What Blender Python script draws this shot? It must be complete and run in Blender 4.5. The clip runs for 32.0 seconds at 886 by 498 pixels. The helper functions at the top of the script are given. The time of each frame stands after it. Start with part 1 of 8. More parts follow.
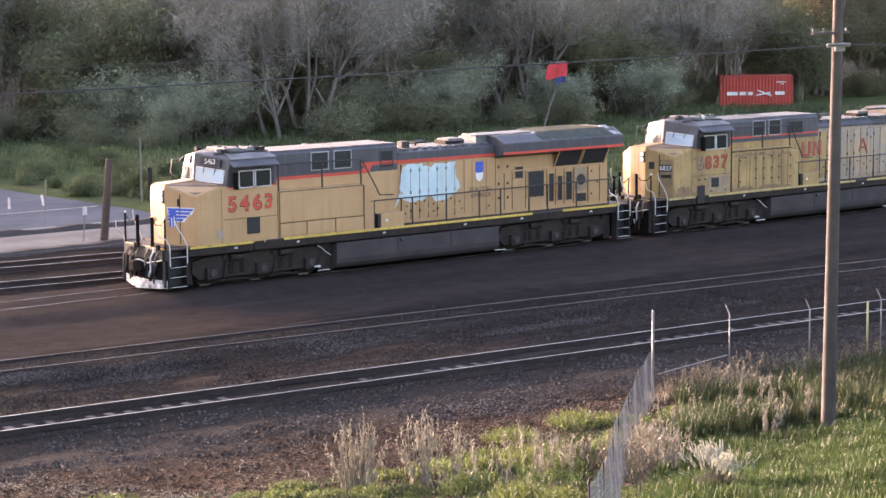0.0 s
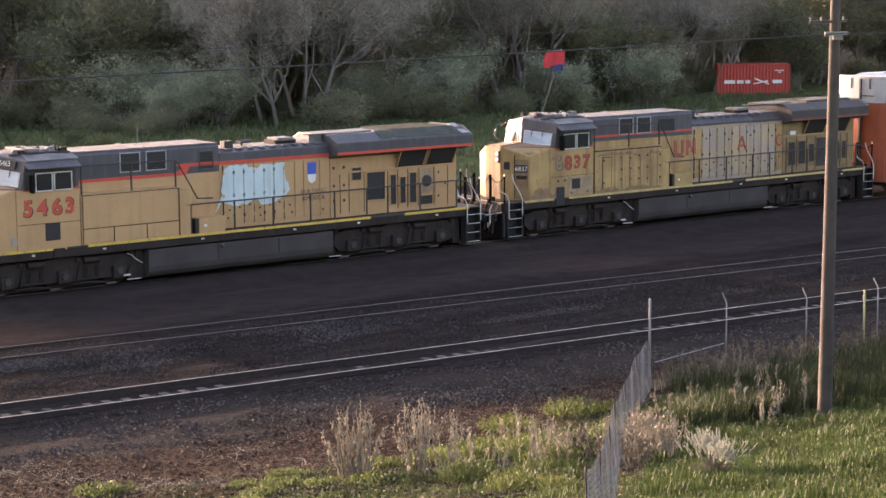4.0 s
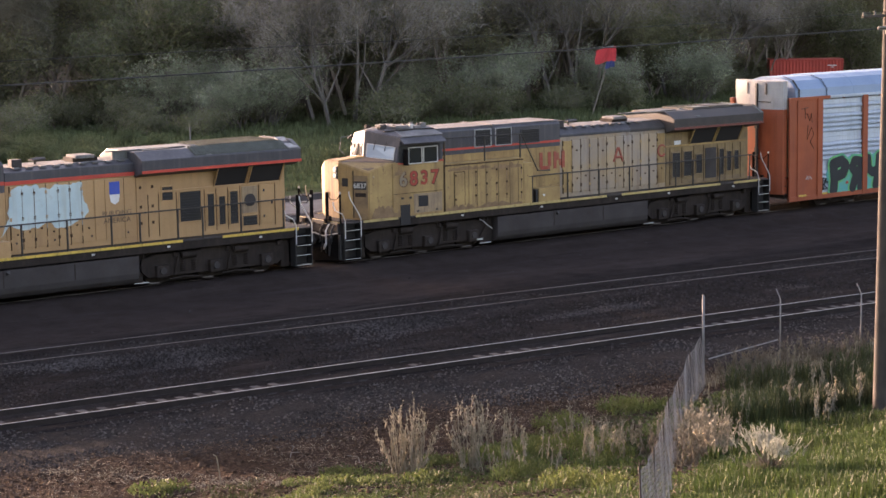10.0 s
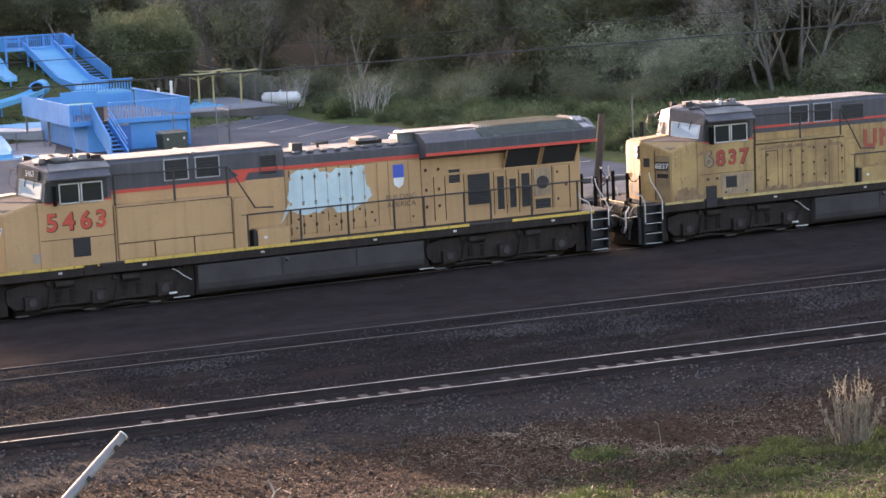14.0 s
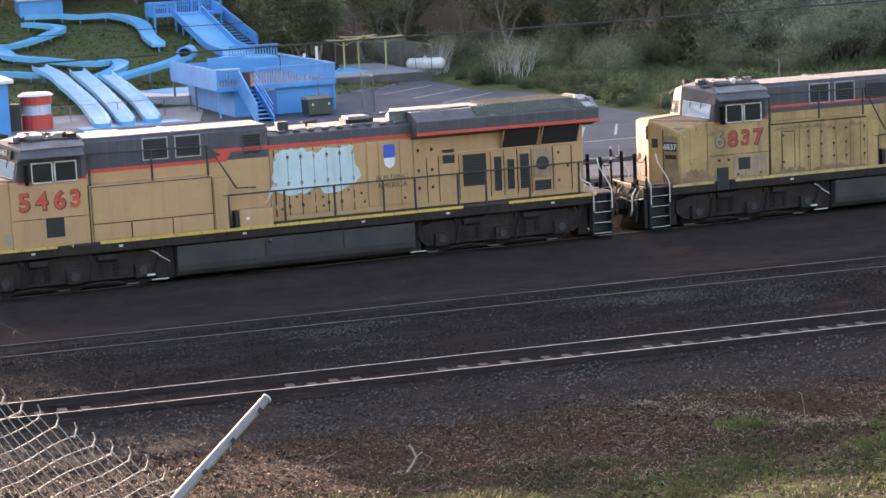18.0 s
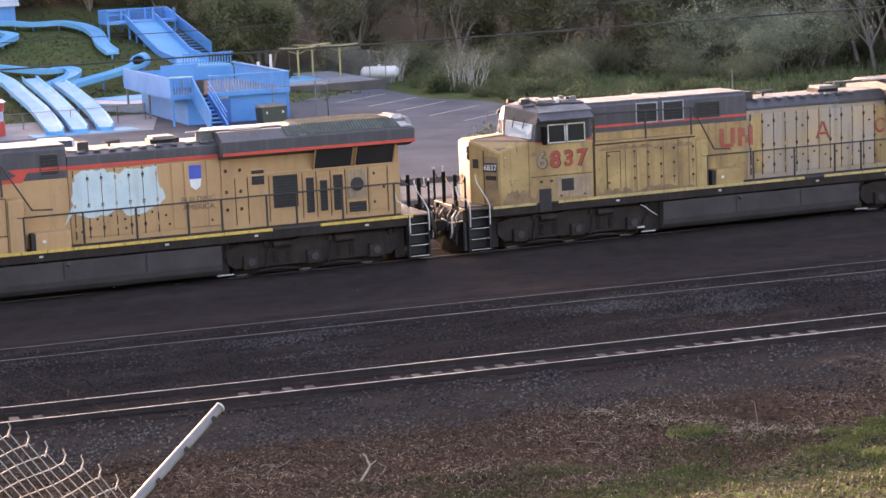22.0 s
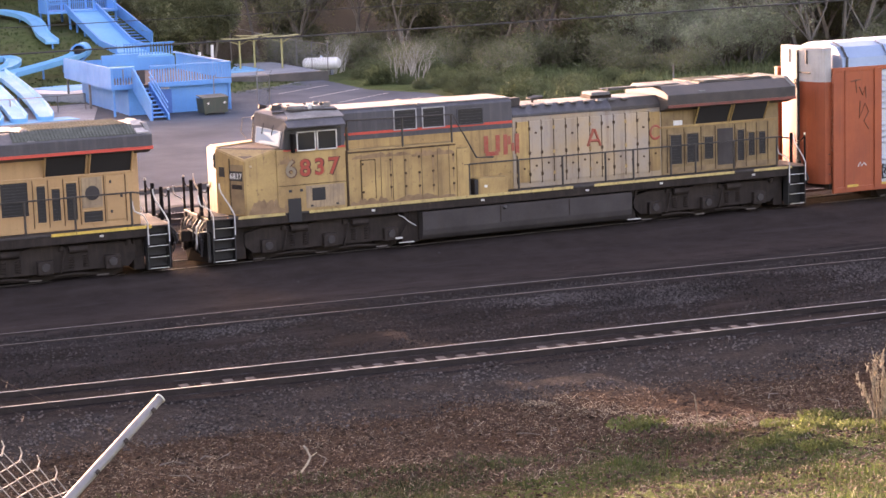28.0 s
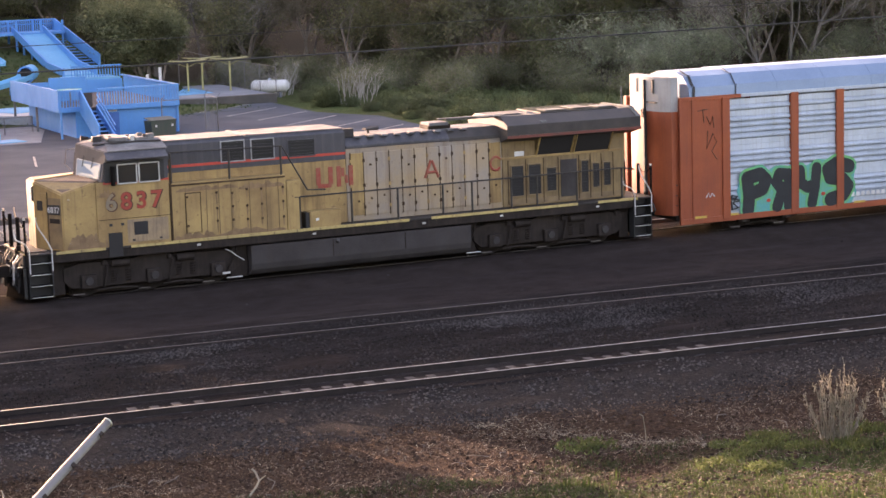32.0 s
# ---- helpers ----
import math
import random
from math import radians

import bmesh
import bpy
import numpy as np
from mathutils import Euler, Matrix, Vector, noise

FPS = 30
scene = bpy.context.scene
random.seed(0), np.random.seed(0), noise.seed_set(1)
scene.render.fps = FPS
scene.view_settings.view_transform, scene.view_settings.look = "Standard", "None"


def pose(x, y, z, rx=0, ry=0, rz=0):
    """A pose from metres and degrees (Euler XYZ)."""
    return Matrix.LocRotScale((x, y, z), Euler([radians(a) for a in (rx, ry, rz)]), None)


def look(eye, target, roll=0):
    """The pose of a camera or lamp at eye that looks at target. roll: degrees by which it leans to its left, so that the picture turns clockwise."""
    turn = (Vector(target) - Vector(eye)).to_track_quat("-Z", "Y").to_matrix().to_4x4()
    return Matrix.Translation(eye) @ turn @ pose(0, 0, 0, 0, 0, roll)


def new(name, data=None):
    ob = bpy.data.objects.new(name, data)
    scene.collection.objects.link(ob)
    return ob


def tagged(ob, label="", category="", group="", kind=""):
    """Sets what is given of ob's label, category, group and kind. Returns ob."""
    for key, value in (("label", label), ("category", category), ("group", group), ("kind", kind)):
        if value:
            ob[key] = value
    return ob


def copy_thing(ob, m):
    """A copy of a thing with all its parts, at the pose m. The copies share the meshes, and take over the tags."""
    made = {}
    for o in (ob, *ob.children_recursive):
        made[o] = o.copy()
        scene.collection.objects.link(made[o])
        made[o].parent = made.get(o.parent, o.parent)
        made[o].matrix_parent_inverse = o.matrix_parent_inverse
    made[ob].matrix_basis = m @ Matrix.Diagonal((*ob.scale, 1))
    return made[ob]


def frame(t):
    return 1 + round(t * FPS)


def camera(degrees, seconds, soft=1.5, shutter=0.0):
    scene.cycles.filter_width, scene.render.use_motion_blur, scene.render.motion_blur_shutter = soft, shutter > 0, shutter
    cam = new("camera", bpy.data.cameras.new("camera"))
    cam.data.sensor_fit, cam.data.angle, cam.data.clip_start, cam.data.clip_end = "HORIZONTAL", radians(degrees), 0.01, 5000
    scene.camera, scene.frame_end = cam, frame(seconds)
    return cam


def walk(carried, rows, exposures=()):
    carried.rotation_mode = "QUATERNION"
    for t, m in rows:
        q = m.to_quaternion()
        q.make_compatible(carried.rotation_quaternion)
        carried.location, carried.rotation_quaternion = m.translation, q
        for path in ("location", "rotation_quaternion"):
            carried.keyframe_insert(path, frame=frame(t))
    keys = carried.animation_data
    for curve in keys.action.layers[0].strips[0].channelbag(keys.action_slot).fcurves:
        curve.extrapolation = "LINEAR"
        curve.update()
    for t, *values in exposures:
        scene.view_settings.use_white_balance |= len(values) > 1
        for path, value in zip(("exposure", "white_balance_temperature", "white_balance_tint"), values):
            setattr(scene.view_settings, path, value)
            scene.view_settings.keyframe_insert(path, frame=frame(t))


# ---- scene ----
# ---- camera and its way ----
EYE = (0.02, -60.97, 10.55)


def aim(yaw, pitch, roll):
    """Pose at the eye from compass, tilt and lean in degrees."""
    a, b = radians(yaw), radians(pitch)
    way = Vector((math.sin(a) * math.cos(b), math.cos(a) * math.cos(b), math.sin(b)))
    return look(EYE, Vector(EYE) + way * 50, roll)


cam = camera(24.57, 32.0, soft=1.55)
walk(cam, [
    (0, aim(38.11, -7.57, -0.47)), (0.5, aim(37.74, -7.54, -0.56)), (1, aim(37.50, -7.60, -0.60)), (1.5, aim(37.41, -7.76, -0.63)),
    (2, aim(37.37, -7.75, -0.59)), (2.5, aim(37.57, -7.69, -0.64)), (3, aim(37.71, -7.71, -0.58)), (3.5, aim(37.84, -7.77, -0.51)),
    (4, aim(38.19, -7.91, -0.37)), (4.5, aim(38.45, -7.98, -0.31)), (6.5, aim(38.07, -8.02, -0.54)), (7, aim(37.79, -8.04, -0.57)),
    (7.5, aim(37.66, -8.12, -0.71)), (8, aim(37.54, -8.20, -0.74)), (8.5, aim(37.51, -8.13, -0.73)), (9, aim(37.56, -8.03, -0.76)),
    (9.5, aim(37.28, -8.01, -0.76)), (10, aim(36.70, -7.96, -0.88)), (10.5, aim(36.44, -7.92, -0.96)), (11, aim(36.23, -7.95, -1.05)),
    (11.5, aim(34.66, -8.00, -1.29)), (12, aim(30.19, -8.16, -1.52)), (12.5, aim(26.97, -8.36, -1.81)), (13, aim(25.44, -8.51, -2.09)),
    (13.5, aim(24.81, -8.54, -2.24)), (14, aim(24.16, -8.50, -2.56)), (14.5, aim(22.88, -8.74, -2.58)), (15, aim(20.99, -9.27, -2.29)),
    (15.5, aim(20.34, -9.27, -2.27)), (17.5, aim(20.23, -9.26, -2.66)), (18, aim(20.05, -9.26, -2.68)), (18.5, aim(20.32, -9.15, -2.40)),
    (19, aim(20.71, -9.10, -2.28)), (19.5, aim(20.63, -9.10, -2.38)), (20, aim(20.70, -9.12, -2.46)), (20.5, aim(20.84, -9.17, -2.51)),
    (21, aim(20.98, -9.17, -2.50)), (21.5, aim(21.21, -9.10, -2.48)), (22, aim(21.37, -9.08, -2.42)), (22.5, aim(21.33, -9.12, -2.44)),
    (23, aim(21.15, -9.21, -2.47)), (23.5, aim(20.97, -9.23, -2.25)), (24, aim(21.27, -9.22, -1.62)), (24.5, aim(22.36, -9.34, -1.48)),
    (25, aim(23.39, -9.31, -1.66)), (25.5, aim(23.52, -9.25, -1.88)), (27.5, aim(23.11, -9.22, -1.95)), (28, aim(23.03, -9.37, -1.94)),
    (28.5, aim(22.94, -9.34, -2.09)), (29, aim(23.00, -9.24, -2.29)), (29.5, aim(23.31, -9.20, -2.29)), (30, aim(24.30, -9.03, -2.00)),
    (30.5, aim(24.72, -8.86, -2.01)), (31, aim(24.49, -8.74, -2.04)), (31.5, aim(24.46, -8.77, -1.98)), (32, aim(24.51, -8.79, -1.83))],
    [(0.0, 3.34, 6600, 35), (1.0, 2.87, 6700, 34), (2.0, 2.87, 6800, 34), (4.0, 2.89, 7000, 35), (7.0, 2.91, 7200, 35), (9.0, 2.77, 7200, 35), (11.0, 2.69, 7100, 37), (12.0, 2.79, 7150, 42), (13.0, 3.05, 6950, 38), (15.0, 3.03, 6700, 29), (19.0, 3.16, 6750, 29), (21.0, 3.38, 7000, 34), (23.0, 3.10, 7250, 42), (25.0, 3.23, 7350, 42), (28.0, 3.48, 7700, 46), (30.0, 3.28, 7500, 43), (32.0, 3.04, 7500, 40)])

# ---- sun and sky ----
SUN_EL, SUN_AZ = 7.1, 80.0        # height, and turn from the track's line towards the woods
world = bpy.data.worlds.new("sky")
scene.world = world
world.use_nodes = True
wn = world.node_tree.nodes
sky = wn.new("ShaderNodeTexSky")
sky.sky_type, sky.sun_disc = "NISHITA", False
sky.sun_elevation, sky.sun_rotation = radians(SUN_EL), radians(SUN_AZ - 90)
sky.air_density, sky.dust_density = 1.0, 3.0
wn["Background"].inputs["Strength"].default_value = 0.15
world.node_tree.links.new(sky.outputs[0], wn["Background"].inputs["Color"])
sun = new("sun", bpy.data.lights.new("sun", "SUN"))
sun.data.energy, sun.data.angle, sun.data.color = 3.8, radians(0.6), (1.0, 0.80, 0.58)
sun.matrix_world = look((-math.cos(radians(SUN_AZ)) * math.cos(radians(SUN_EL)) * 300,
                         math.sin(radians(SUN_AZ)) * math.cos(radians(SUN_EL)) * 300,
                         math.sin(radians(SUN_EL)) * 300), (0, 0, 0))


# ---- materials ----
def nodes_of(name):
    m = bpy.data.materials.new(name)
    m.use_nodes = True
    return m, m.node_tree.nodes, m.node_tree.links


def ramp(n, l, fac, stops):
    r = n.new("ShaderNodeValToRGB")
    e = r.color_ramp.elements
    while len(e) < len(stops):
        e.new(0.5)
    for i, (p, c) in enumerate(stops):
        e[i].position, e[i].color = p, (*c, 1) if len(c) == 3 else (c[0], c[0], c[0], 1)
    l.new(fac, r.inputs[0])
    return r.outputs[0]


def mixc(n, l, fac, a, b, kind="MIX"):
    m = n.new("ShaderNodeMix")
    m.data_type, m.blend_type = "RGBA", kind
    for sock, v in ((m.inputs[0], fac), (m.inputs[6], a), (m.inputs[7], b)):
        if isinstance(v, (int, float)):
            sock.default_value = v
        elif isinstance(v, tuple):
            sock.default_value = (*v, 1)
        else:
            l.new(v, sock)
    return m.outputs[2]


def noise_at(n, l, vec, scale, detail=5, rough=0.6, out=0):
    t = n.new("ShaderNodeTexNoise")
    t.inputs["Scale"].default_value, t.inputs["Detail"].default_value, t.inputs["Roughness"].default_value = scale, detail, rough
    l.new(vec, t.inputs["Vector"])
    return t.outputs[out]


def mat(name, a, b=None, scale=2.0, fine=25.0, rough=0.6, metal=0.0, bump=0.15, streak=0.0, dirt=None, amount=0.5, pick=0.0, spec=0.4, thin=0.0, specks=0.0, sfreq=9.0):
    """Paint, metal, wood or stone: two tones by coarse noise, fine grain, upright streaks of dirt, bump, and a tone of its own for each piece."""
    m, n, l = nodes_of(name)
    p = n["Principled BSDF"]
    co = n.new("ShaderNodeTexCoord").outputs["Object"]
    b = b or tuple(c * 0.75 for c in a)
    coarse = noise_at(n, l, co, scale)
    fac = ramp(n, l, coarse, ((0.35, (0, 0, 0)), (0.7, (1, 1, 1))))
    col = mixc(n, l, fac, a, b)
    grain = noise_at(n, l, co, fine, 4, 0.7)
    g = ramp(n, l, grain, ((0.25, (0.72,) * 3), (0.8, (1.18,) * 3)))
    col = mixc(n, l, amount, col, mixc(n, l, 1.0, col, g, "MULTIPLY"))
    if dirt:
        mp = n.new("ShaderNodeMapping")
        mp.inputs["Scale"].default_value = (sfreq, sfreq, sfreq * 0.05)
        l.new(co, mp.inputs["Vector"])
        st = noise_at(n, l, mp.outputs[0], 1.3, 6, 0.65)
        sf = ramp(n, l, st, ((0.5, (0, 0, 0)), (0.78, (streak,) * 3)))
        col = mixc(n, l, sf, col, dirt)
    if specks:
        sp = noise_at(n, l, co, 5.5, 5, 0.75)
        col = mixc(n, l, ramp(n, l, sp, ((0.60, (0, 0, 0)), (0.70, (specks,) * 3))), col, dirt)
    if pick:
        oi = n.new("ShaderNodeObjectInfo")
        rp = ramp(n, l, oi.outputs["Random"], ((0.0, (1 - pick,) * 3), (1.0, (1 + pick,) * 3)))
        col = mixc(n, l, 1.0, col, rp, "MULTIPLY")
    l.new(col, p.inputs["Base Color"])
    p.inputs["Metallic"].default_value = metal
    p.inputs["Specular IOR Level"].default_value = spec
    rr = ramp(n, l, coarse, ((0.2, (max(rough - 0.1, 0.03),) * 3), (0.8, (min(rough + 0.12, 1),) * 3)))
    l.new(rr, p.inputs["Roughness"])
    if thin:
        p.inputs["Transmission Weight"].default_value = 0.0
        tr = n.new("ShaderNodeBsdfTranslucent")
        mx = n.new("ShaderNodeMixShader")
        mx.inputs[0].default_value = thin
        l.new(col, tr.inputs["Color"])
        l.new(p.outputs[0], mx.inputs[1])
        l.new(tr.outputs[0], mx.inputs[2])
        l.new(mx.outputs[0], n["Material Output"].inputs["Surface"])
    if bump:
        bp = n.new("ShaderNodeBump")
        bp.inputs["Strength"].default_value, bp.inputs["Distance"].default_value = bump, 0.02
        l.new(grain, bp.inputs["Height"])
        l.new(bp.outputs[0], p.inputs["Normal"])
    return m


def leaf_mat(name, a, b, thin=0.35, rough=0.6, low=0.6):
    """Foliage and dry stalks: each leaf or blade has its own tone, and light shines through."""
    m, n, l = nodes_of(name)
    p = n["Principled BSDF"]
    geo = n.new("ShaderNodeNewGeometry")
    co = n.new("ShaderNodeTexCoord").outputs["Object"]
    r = ramp(n, l, geo.outputs["Random Per Island"], ((0.0, a), (1.0, b)))
    big = ramp(n, l, noise_at(n, l, co, 0.35, 3), ((0.3, (low,) * 3), (0.7, (1.25,) * 3)))
    col = mixc(n, l, 1.0, r, big, "MULTIPLY")
    l.new(col, p.inputs["Base Color"])
    p.inputs["Roughness"].default_value = rough
    p.inputs["Specular IOR Level"].default_value = 0.25 if thin > 0.2 else 0.03
    tr = n.new("ShaderNodeBsdfTranslucent")
    mx = n.new("ShaderNodeMixShader")
    mx.inputs[0].default_value = thin
    l.new(col, tr.inputs["Color"])
    l.new(p.outputs[0], mx.inputs[1])
    l.new(tr.outputs[0], mx.inputs[2])
    l.new(mx.outputs[0], n["Material Output"].inputs["Surface"])
    return m


def glass_mat(name, tint, rough=0.06):
    m, n, l = nodes_of(name)
    p = n["Principled BSDF"]
    p.inputs["Base Color"].default_value = (*tint, 1)
    p.inputs["Roughness"].default_value = rough
    p.inputs["Specular IOR Level"].default_value = 0.7
    co = n.new("ShaderNodeTexCoord").outputs["Object"]
    g = noise_at(n, l, co, 3.0)
    l.new(ramp(n, l, g, ((0.3, (rough,) * 3), (0.8, (rough + 0.2,) * 3))), p.inputs["Roughness"])
    return m


YELLOW = mat("armour_yellow_paint", (0.464, 0.28, 0.133), (0.391, 0.228, 0.107), 0.55, 30, 0.42, dirt=(0.17, 0.10, 0.06), streak=0.38, bump=0.03, specks=0.35, sfreq=2.6)
YELLOW_OLD = mat("faded_yellow_paint", (0.425, 0.280, 0.108), (0.212, 0.125, 0.055), 0.6, 26, 0.6, dirt=(0.095, 0.055, 0.034), streak=0.85, bump=0.05, specks=0.7, sfreq=2.8)
FADED = mat("chalky_worn_paint", (0.40, 0.285, 0.165), (0.31, 0.27, 0.235), 0.8, 26, 0.65, dirt=(0.14, 0.08, 0.05), streak=0.65, bump=0.04, specks=0.5, pick=0.13, sfreq=3.0)
GREY = mat("harbour_grey_paint", (0.066, 0.065, 0.073), (0.048, 0.047, 0.053), 0.9, 24, 0.5, dirt=(0.20, 0.18, 0.165), streak=0.3, sfreq=4.0, bump=0.04)
ROOF_TOP = mat("dusty_grey_roof", (0.212, 0.208, 0.204), (0.115, 0.111, 0.109), 1.6, 20, 0.75, dirt=(0.06, 0.055, 0.05), streak=0.6, bump=0.06, spec=0.15)
ROOF_PLATE = mat("weathered_roof_plate", (0.17, 0.175, 0.165), (0.10, 0.105, 0.10), 1.3, 20, 0.7, dirt=(0.05, 0.045, 0.04), streak=0.6, bump=0.06, spec=0.15)
RED = mat("signal_red_paint", (0.56, 0.07, 0.045), (0.46, 0.06, 0.04), 2, 30, 0.45, bump=0.02)
REDNUM = mat("red_number_paint", (0.55, 0.075, 0.04), (0.5, 0.07, 0.04), 2, 30, 0.5, bump=0.0)
NUM_OLD = mat("dulled_number_red", (0.40, 0.058, 0.035), (0.33, 0.06, 0.038), 3, 30, 0.6, bump=0.0)
RUST_DARK = mat("dark_number_outline", (0.10, 0.04, 0.025), (0.06, 0.03, 0.02), 4, 30, 0.7, bump=0.0)
GHOST = mat("worn_grey_paint", (0.20, 0.165, 0.12), (0.28, 0.20, 0.115), 5, 30, 0.6, bump=0.0)
BLUE = mat("blue_emblem_paint", (0.05, 0.10, 0.42), (0.04, 0.08, 0.36), 2, 30, 0.45, bump=0.0)
WHITE = mat("white_paint", (0.699, 0.699, 0.681), (0.57, 0.561, 0.534), 1.5, 25, 0.45, bump=0.03, dirt=(0.25, 0.2, 0.15), streak=0.4)
PATCH = mat("pale_blue_patch_paint", (0.478, 0.593, 0.593), (0.386, 0.506, 0.524), 1.1, 30, 0.55, bump=0.02, dirt=(0.36, 0.34, 0.27), streak=0.6, specks=0.5, sfreq=3.5)
STRIPE_OLD = mat("faded_sill_stripe", (0.54, 0.40, 0.15), (0.38, 0.28, 0.12), 1.8, 20, 0.5, dirt=(0.10, 0.07, 0.05), streak=0.7)
STRIPE = mat("reflective_yellow_stripe", (0.648, 0.423, 0.081), (0.504, 0.333, 0.072), 1.8, 20, 0.45, dirt=(0.12, 0.09, 0.05), streak=0.6)
PILOT = mat("sooty_pilot_black", (0.015, 0.0125, 0.0115), (0.009, 0.0078, 0.0072), 3, 24, 0.9, bump=0.15, spec=0.04)
DARK = mat("dark_louvre", (0.018, 0.017, 0.017), (0.028, 0.026, 0.025), 3, 30, 0.7)
TRUCK = mat("grimy_running_gear", (0.037, 0.029, 0.025), (0.024, 0.019, 0.0165), 2.2, 22, 0.8, bump=0.2, dirt=(0.070, 0.050, 0.038), streak=0.5, spec=0.12)
TANKM = mat("grimy_tank_grey", (0.060, 0.053, 0.051), (0.042, 0.037, 0.035), 1.2, 22, 0.65, dirt=(0.034, 0.028, 0.024), streak=0.6, spec=0.2, sfreq=3.0)
TANK_SIDE = mat("dusty_fuel_tank", (0.066, 0.059, 0.057), (0.047, 0.041, 0.039), 0.8, 18, 0.8, dirt=(0.062, 0.050, 0.042), streak=0.5, bump=0.1, spec=0.1, sfreq=2.5)
RAILING = mat("dark_handrail", (0.05, 0.042, 0.036), (0.035, 0.03, 0.027), 3, 30, 0.5)
PALE_RAIL = mat("worn_white_handrail", (0.62, 0.61, 0.57), (0.40, 0.38, 0.34), 3, 30, 0.4)
STEEL = mat("polished_rail_steel", (0.41, 0.385, 0.37), (0.26, 0.243, 0.23), 1.5, 40, 0.34, metal=1.0, bump=0.02)
# duller copy of the rail steel, for the shade under the train
SHADED_STEEL = mat("shaded_rail_steel", (0.30, 0.28, 0.265), (0.20, 0.18, 0.17), 1.5, 40, 0.6, metal=0.7, bump=0.03)
DULL_STEEL = mat("dull_rail_steel", (0.20, 0.17, 0.155), (0.10, 0.085, 0.075), 0.35, 40, 0.5, metal=0.6, bump=0.05)
RUSTY = mat("rusty_rail_web", (0.030, 0.020, 0.016), (0.018, 0.013, 0.011), 3, 30, 0.8, bump=0.2)
PANE = glass_mat("cab_window_glass", (0.02, 0.022, 0.024))
# pale base colour carries the sky reflection in the near windscreen
SKY_SCREEN = glass_mat("sky_pale_glass", (0.30, 0.37, 0.43), 0.03)
BLACK = mat("black_paint", (0.02, 0.02, 0.02), (0.03, 0.03, 0.03), 3, 30, 0.5)
ORANGE = mat("autorack_orange_paint", (0.37, 0.0862, 0.0334), (0.29, 0.066, 0.029), 0.8, 24, 0.5, dirt=(0.16, 0.055, 0.03), streak=0.6, bump=0.05)
GALV = mat("galvanised_panel", (0.493, 0.561, 0.629), (0.383, 0.442, 0.501), 1.0, 26, 0.42, metal=0.15, bump=0.05, dirt=(0.20, 0.17, 0.15), streak=0.45)
CAPWHITE = mat("chalky_white_paint", (0.42, 0.41, 0.40), (0.33, 0.32, 0.31), 1.2, 25, 0.75, bump=0.03, dirt=(0.2, 0.17, 0.14), streak=0.4, spec=0.15)
# blue in the roof sheet's colour stands for its sky reflection
ROOFBLUE = mat("sky_tinted_galvanised_sheet", (0.211, 0.299, 0.422), (0.176, 0.255, 0.37), 0.6, 20, 0.42, metal=0.15, bump=0.05)
WOOD = mat("weathered_pole_wood", (0.066, 0.055, 0.047), (0.040, 0.034, 0.030), 1.5, 30, 0.9, bump=0.3, dirt=(0.09, 0.07, 0.055), streak=0.8)
TIE = mat("creosoted_tie", (0.048, 0.041, 0.037), (0.026, 0.022, 0.020), 2, 25, 0.85, bump=0.35, pick=0.35)
GALV_POST = mat("galvanised_pipe", (0.21, 0.205, 0.20), (0.14, 0.137, 0.135), 3, 40, 0.55, metal=0.3, bump=0.05)
PARKBLUE = mat("sky_blue_paint", (0.0588, 0.277, 0.605), (0.0462, 0.235, 0.538), 0.6, 18, 0.5, bump=0.03, dirt=(0.10, 0.22, 0.38), streak=0.4)
SLIDEBLUE = mat("pale_blue_fibreglass", (0.109, 0.38, 0.598), (0.0855, 0.314, 0.532), 0.5, 18, 0.6, spec=0.2, bump=0.02, dirt=(0.20, 0.32, 0.42), streak=0.3)
CONCRETE = mat("pale_concrete", (0.25, 0.265, 0.285), (0.18, 0.19, 0.21), 0.5, 12, 0.9, bump=0.15, spec=0.05)
ASPHALT = mat("worn_asphalt", (0.080, 0.096, 0.118), (0.054, 0.065, 0.081), 0.25, 14, 0.9, bump=0.2, spec=0.05)
LINE = mat("worn_line_paint", (0.32, 0.32, 0.31), (0.18, 0.18, 0.18), 1.2, 14, 0.8)
CANARY = mat("yellow_shade_frame", (0.357, 0.323, 0.136), (0.289, 0.264, 0.128), 1, 20, 0.5)


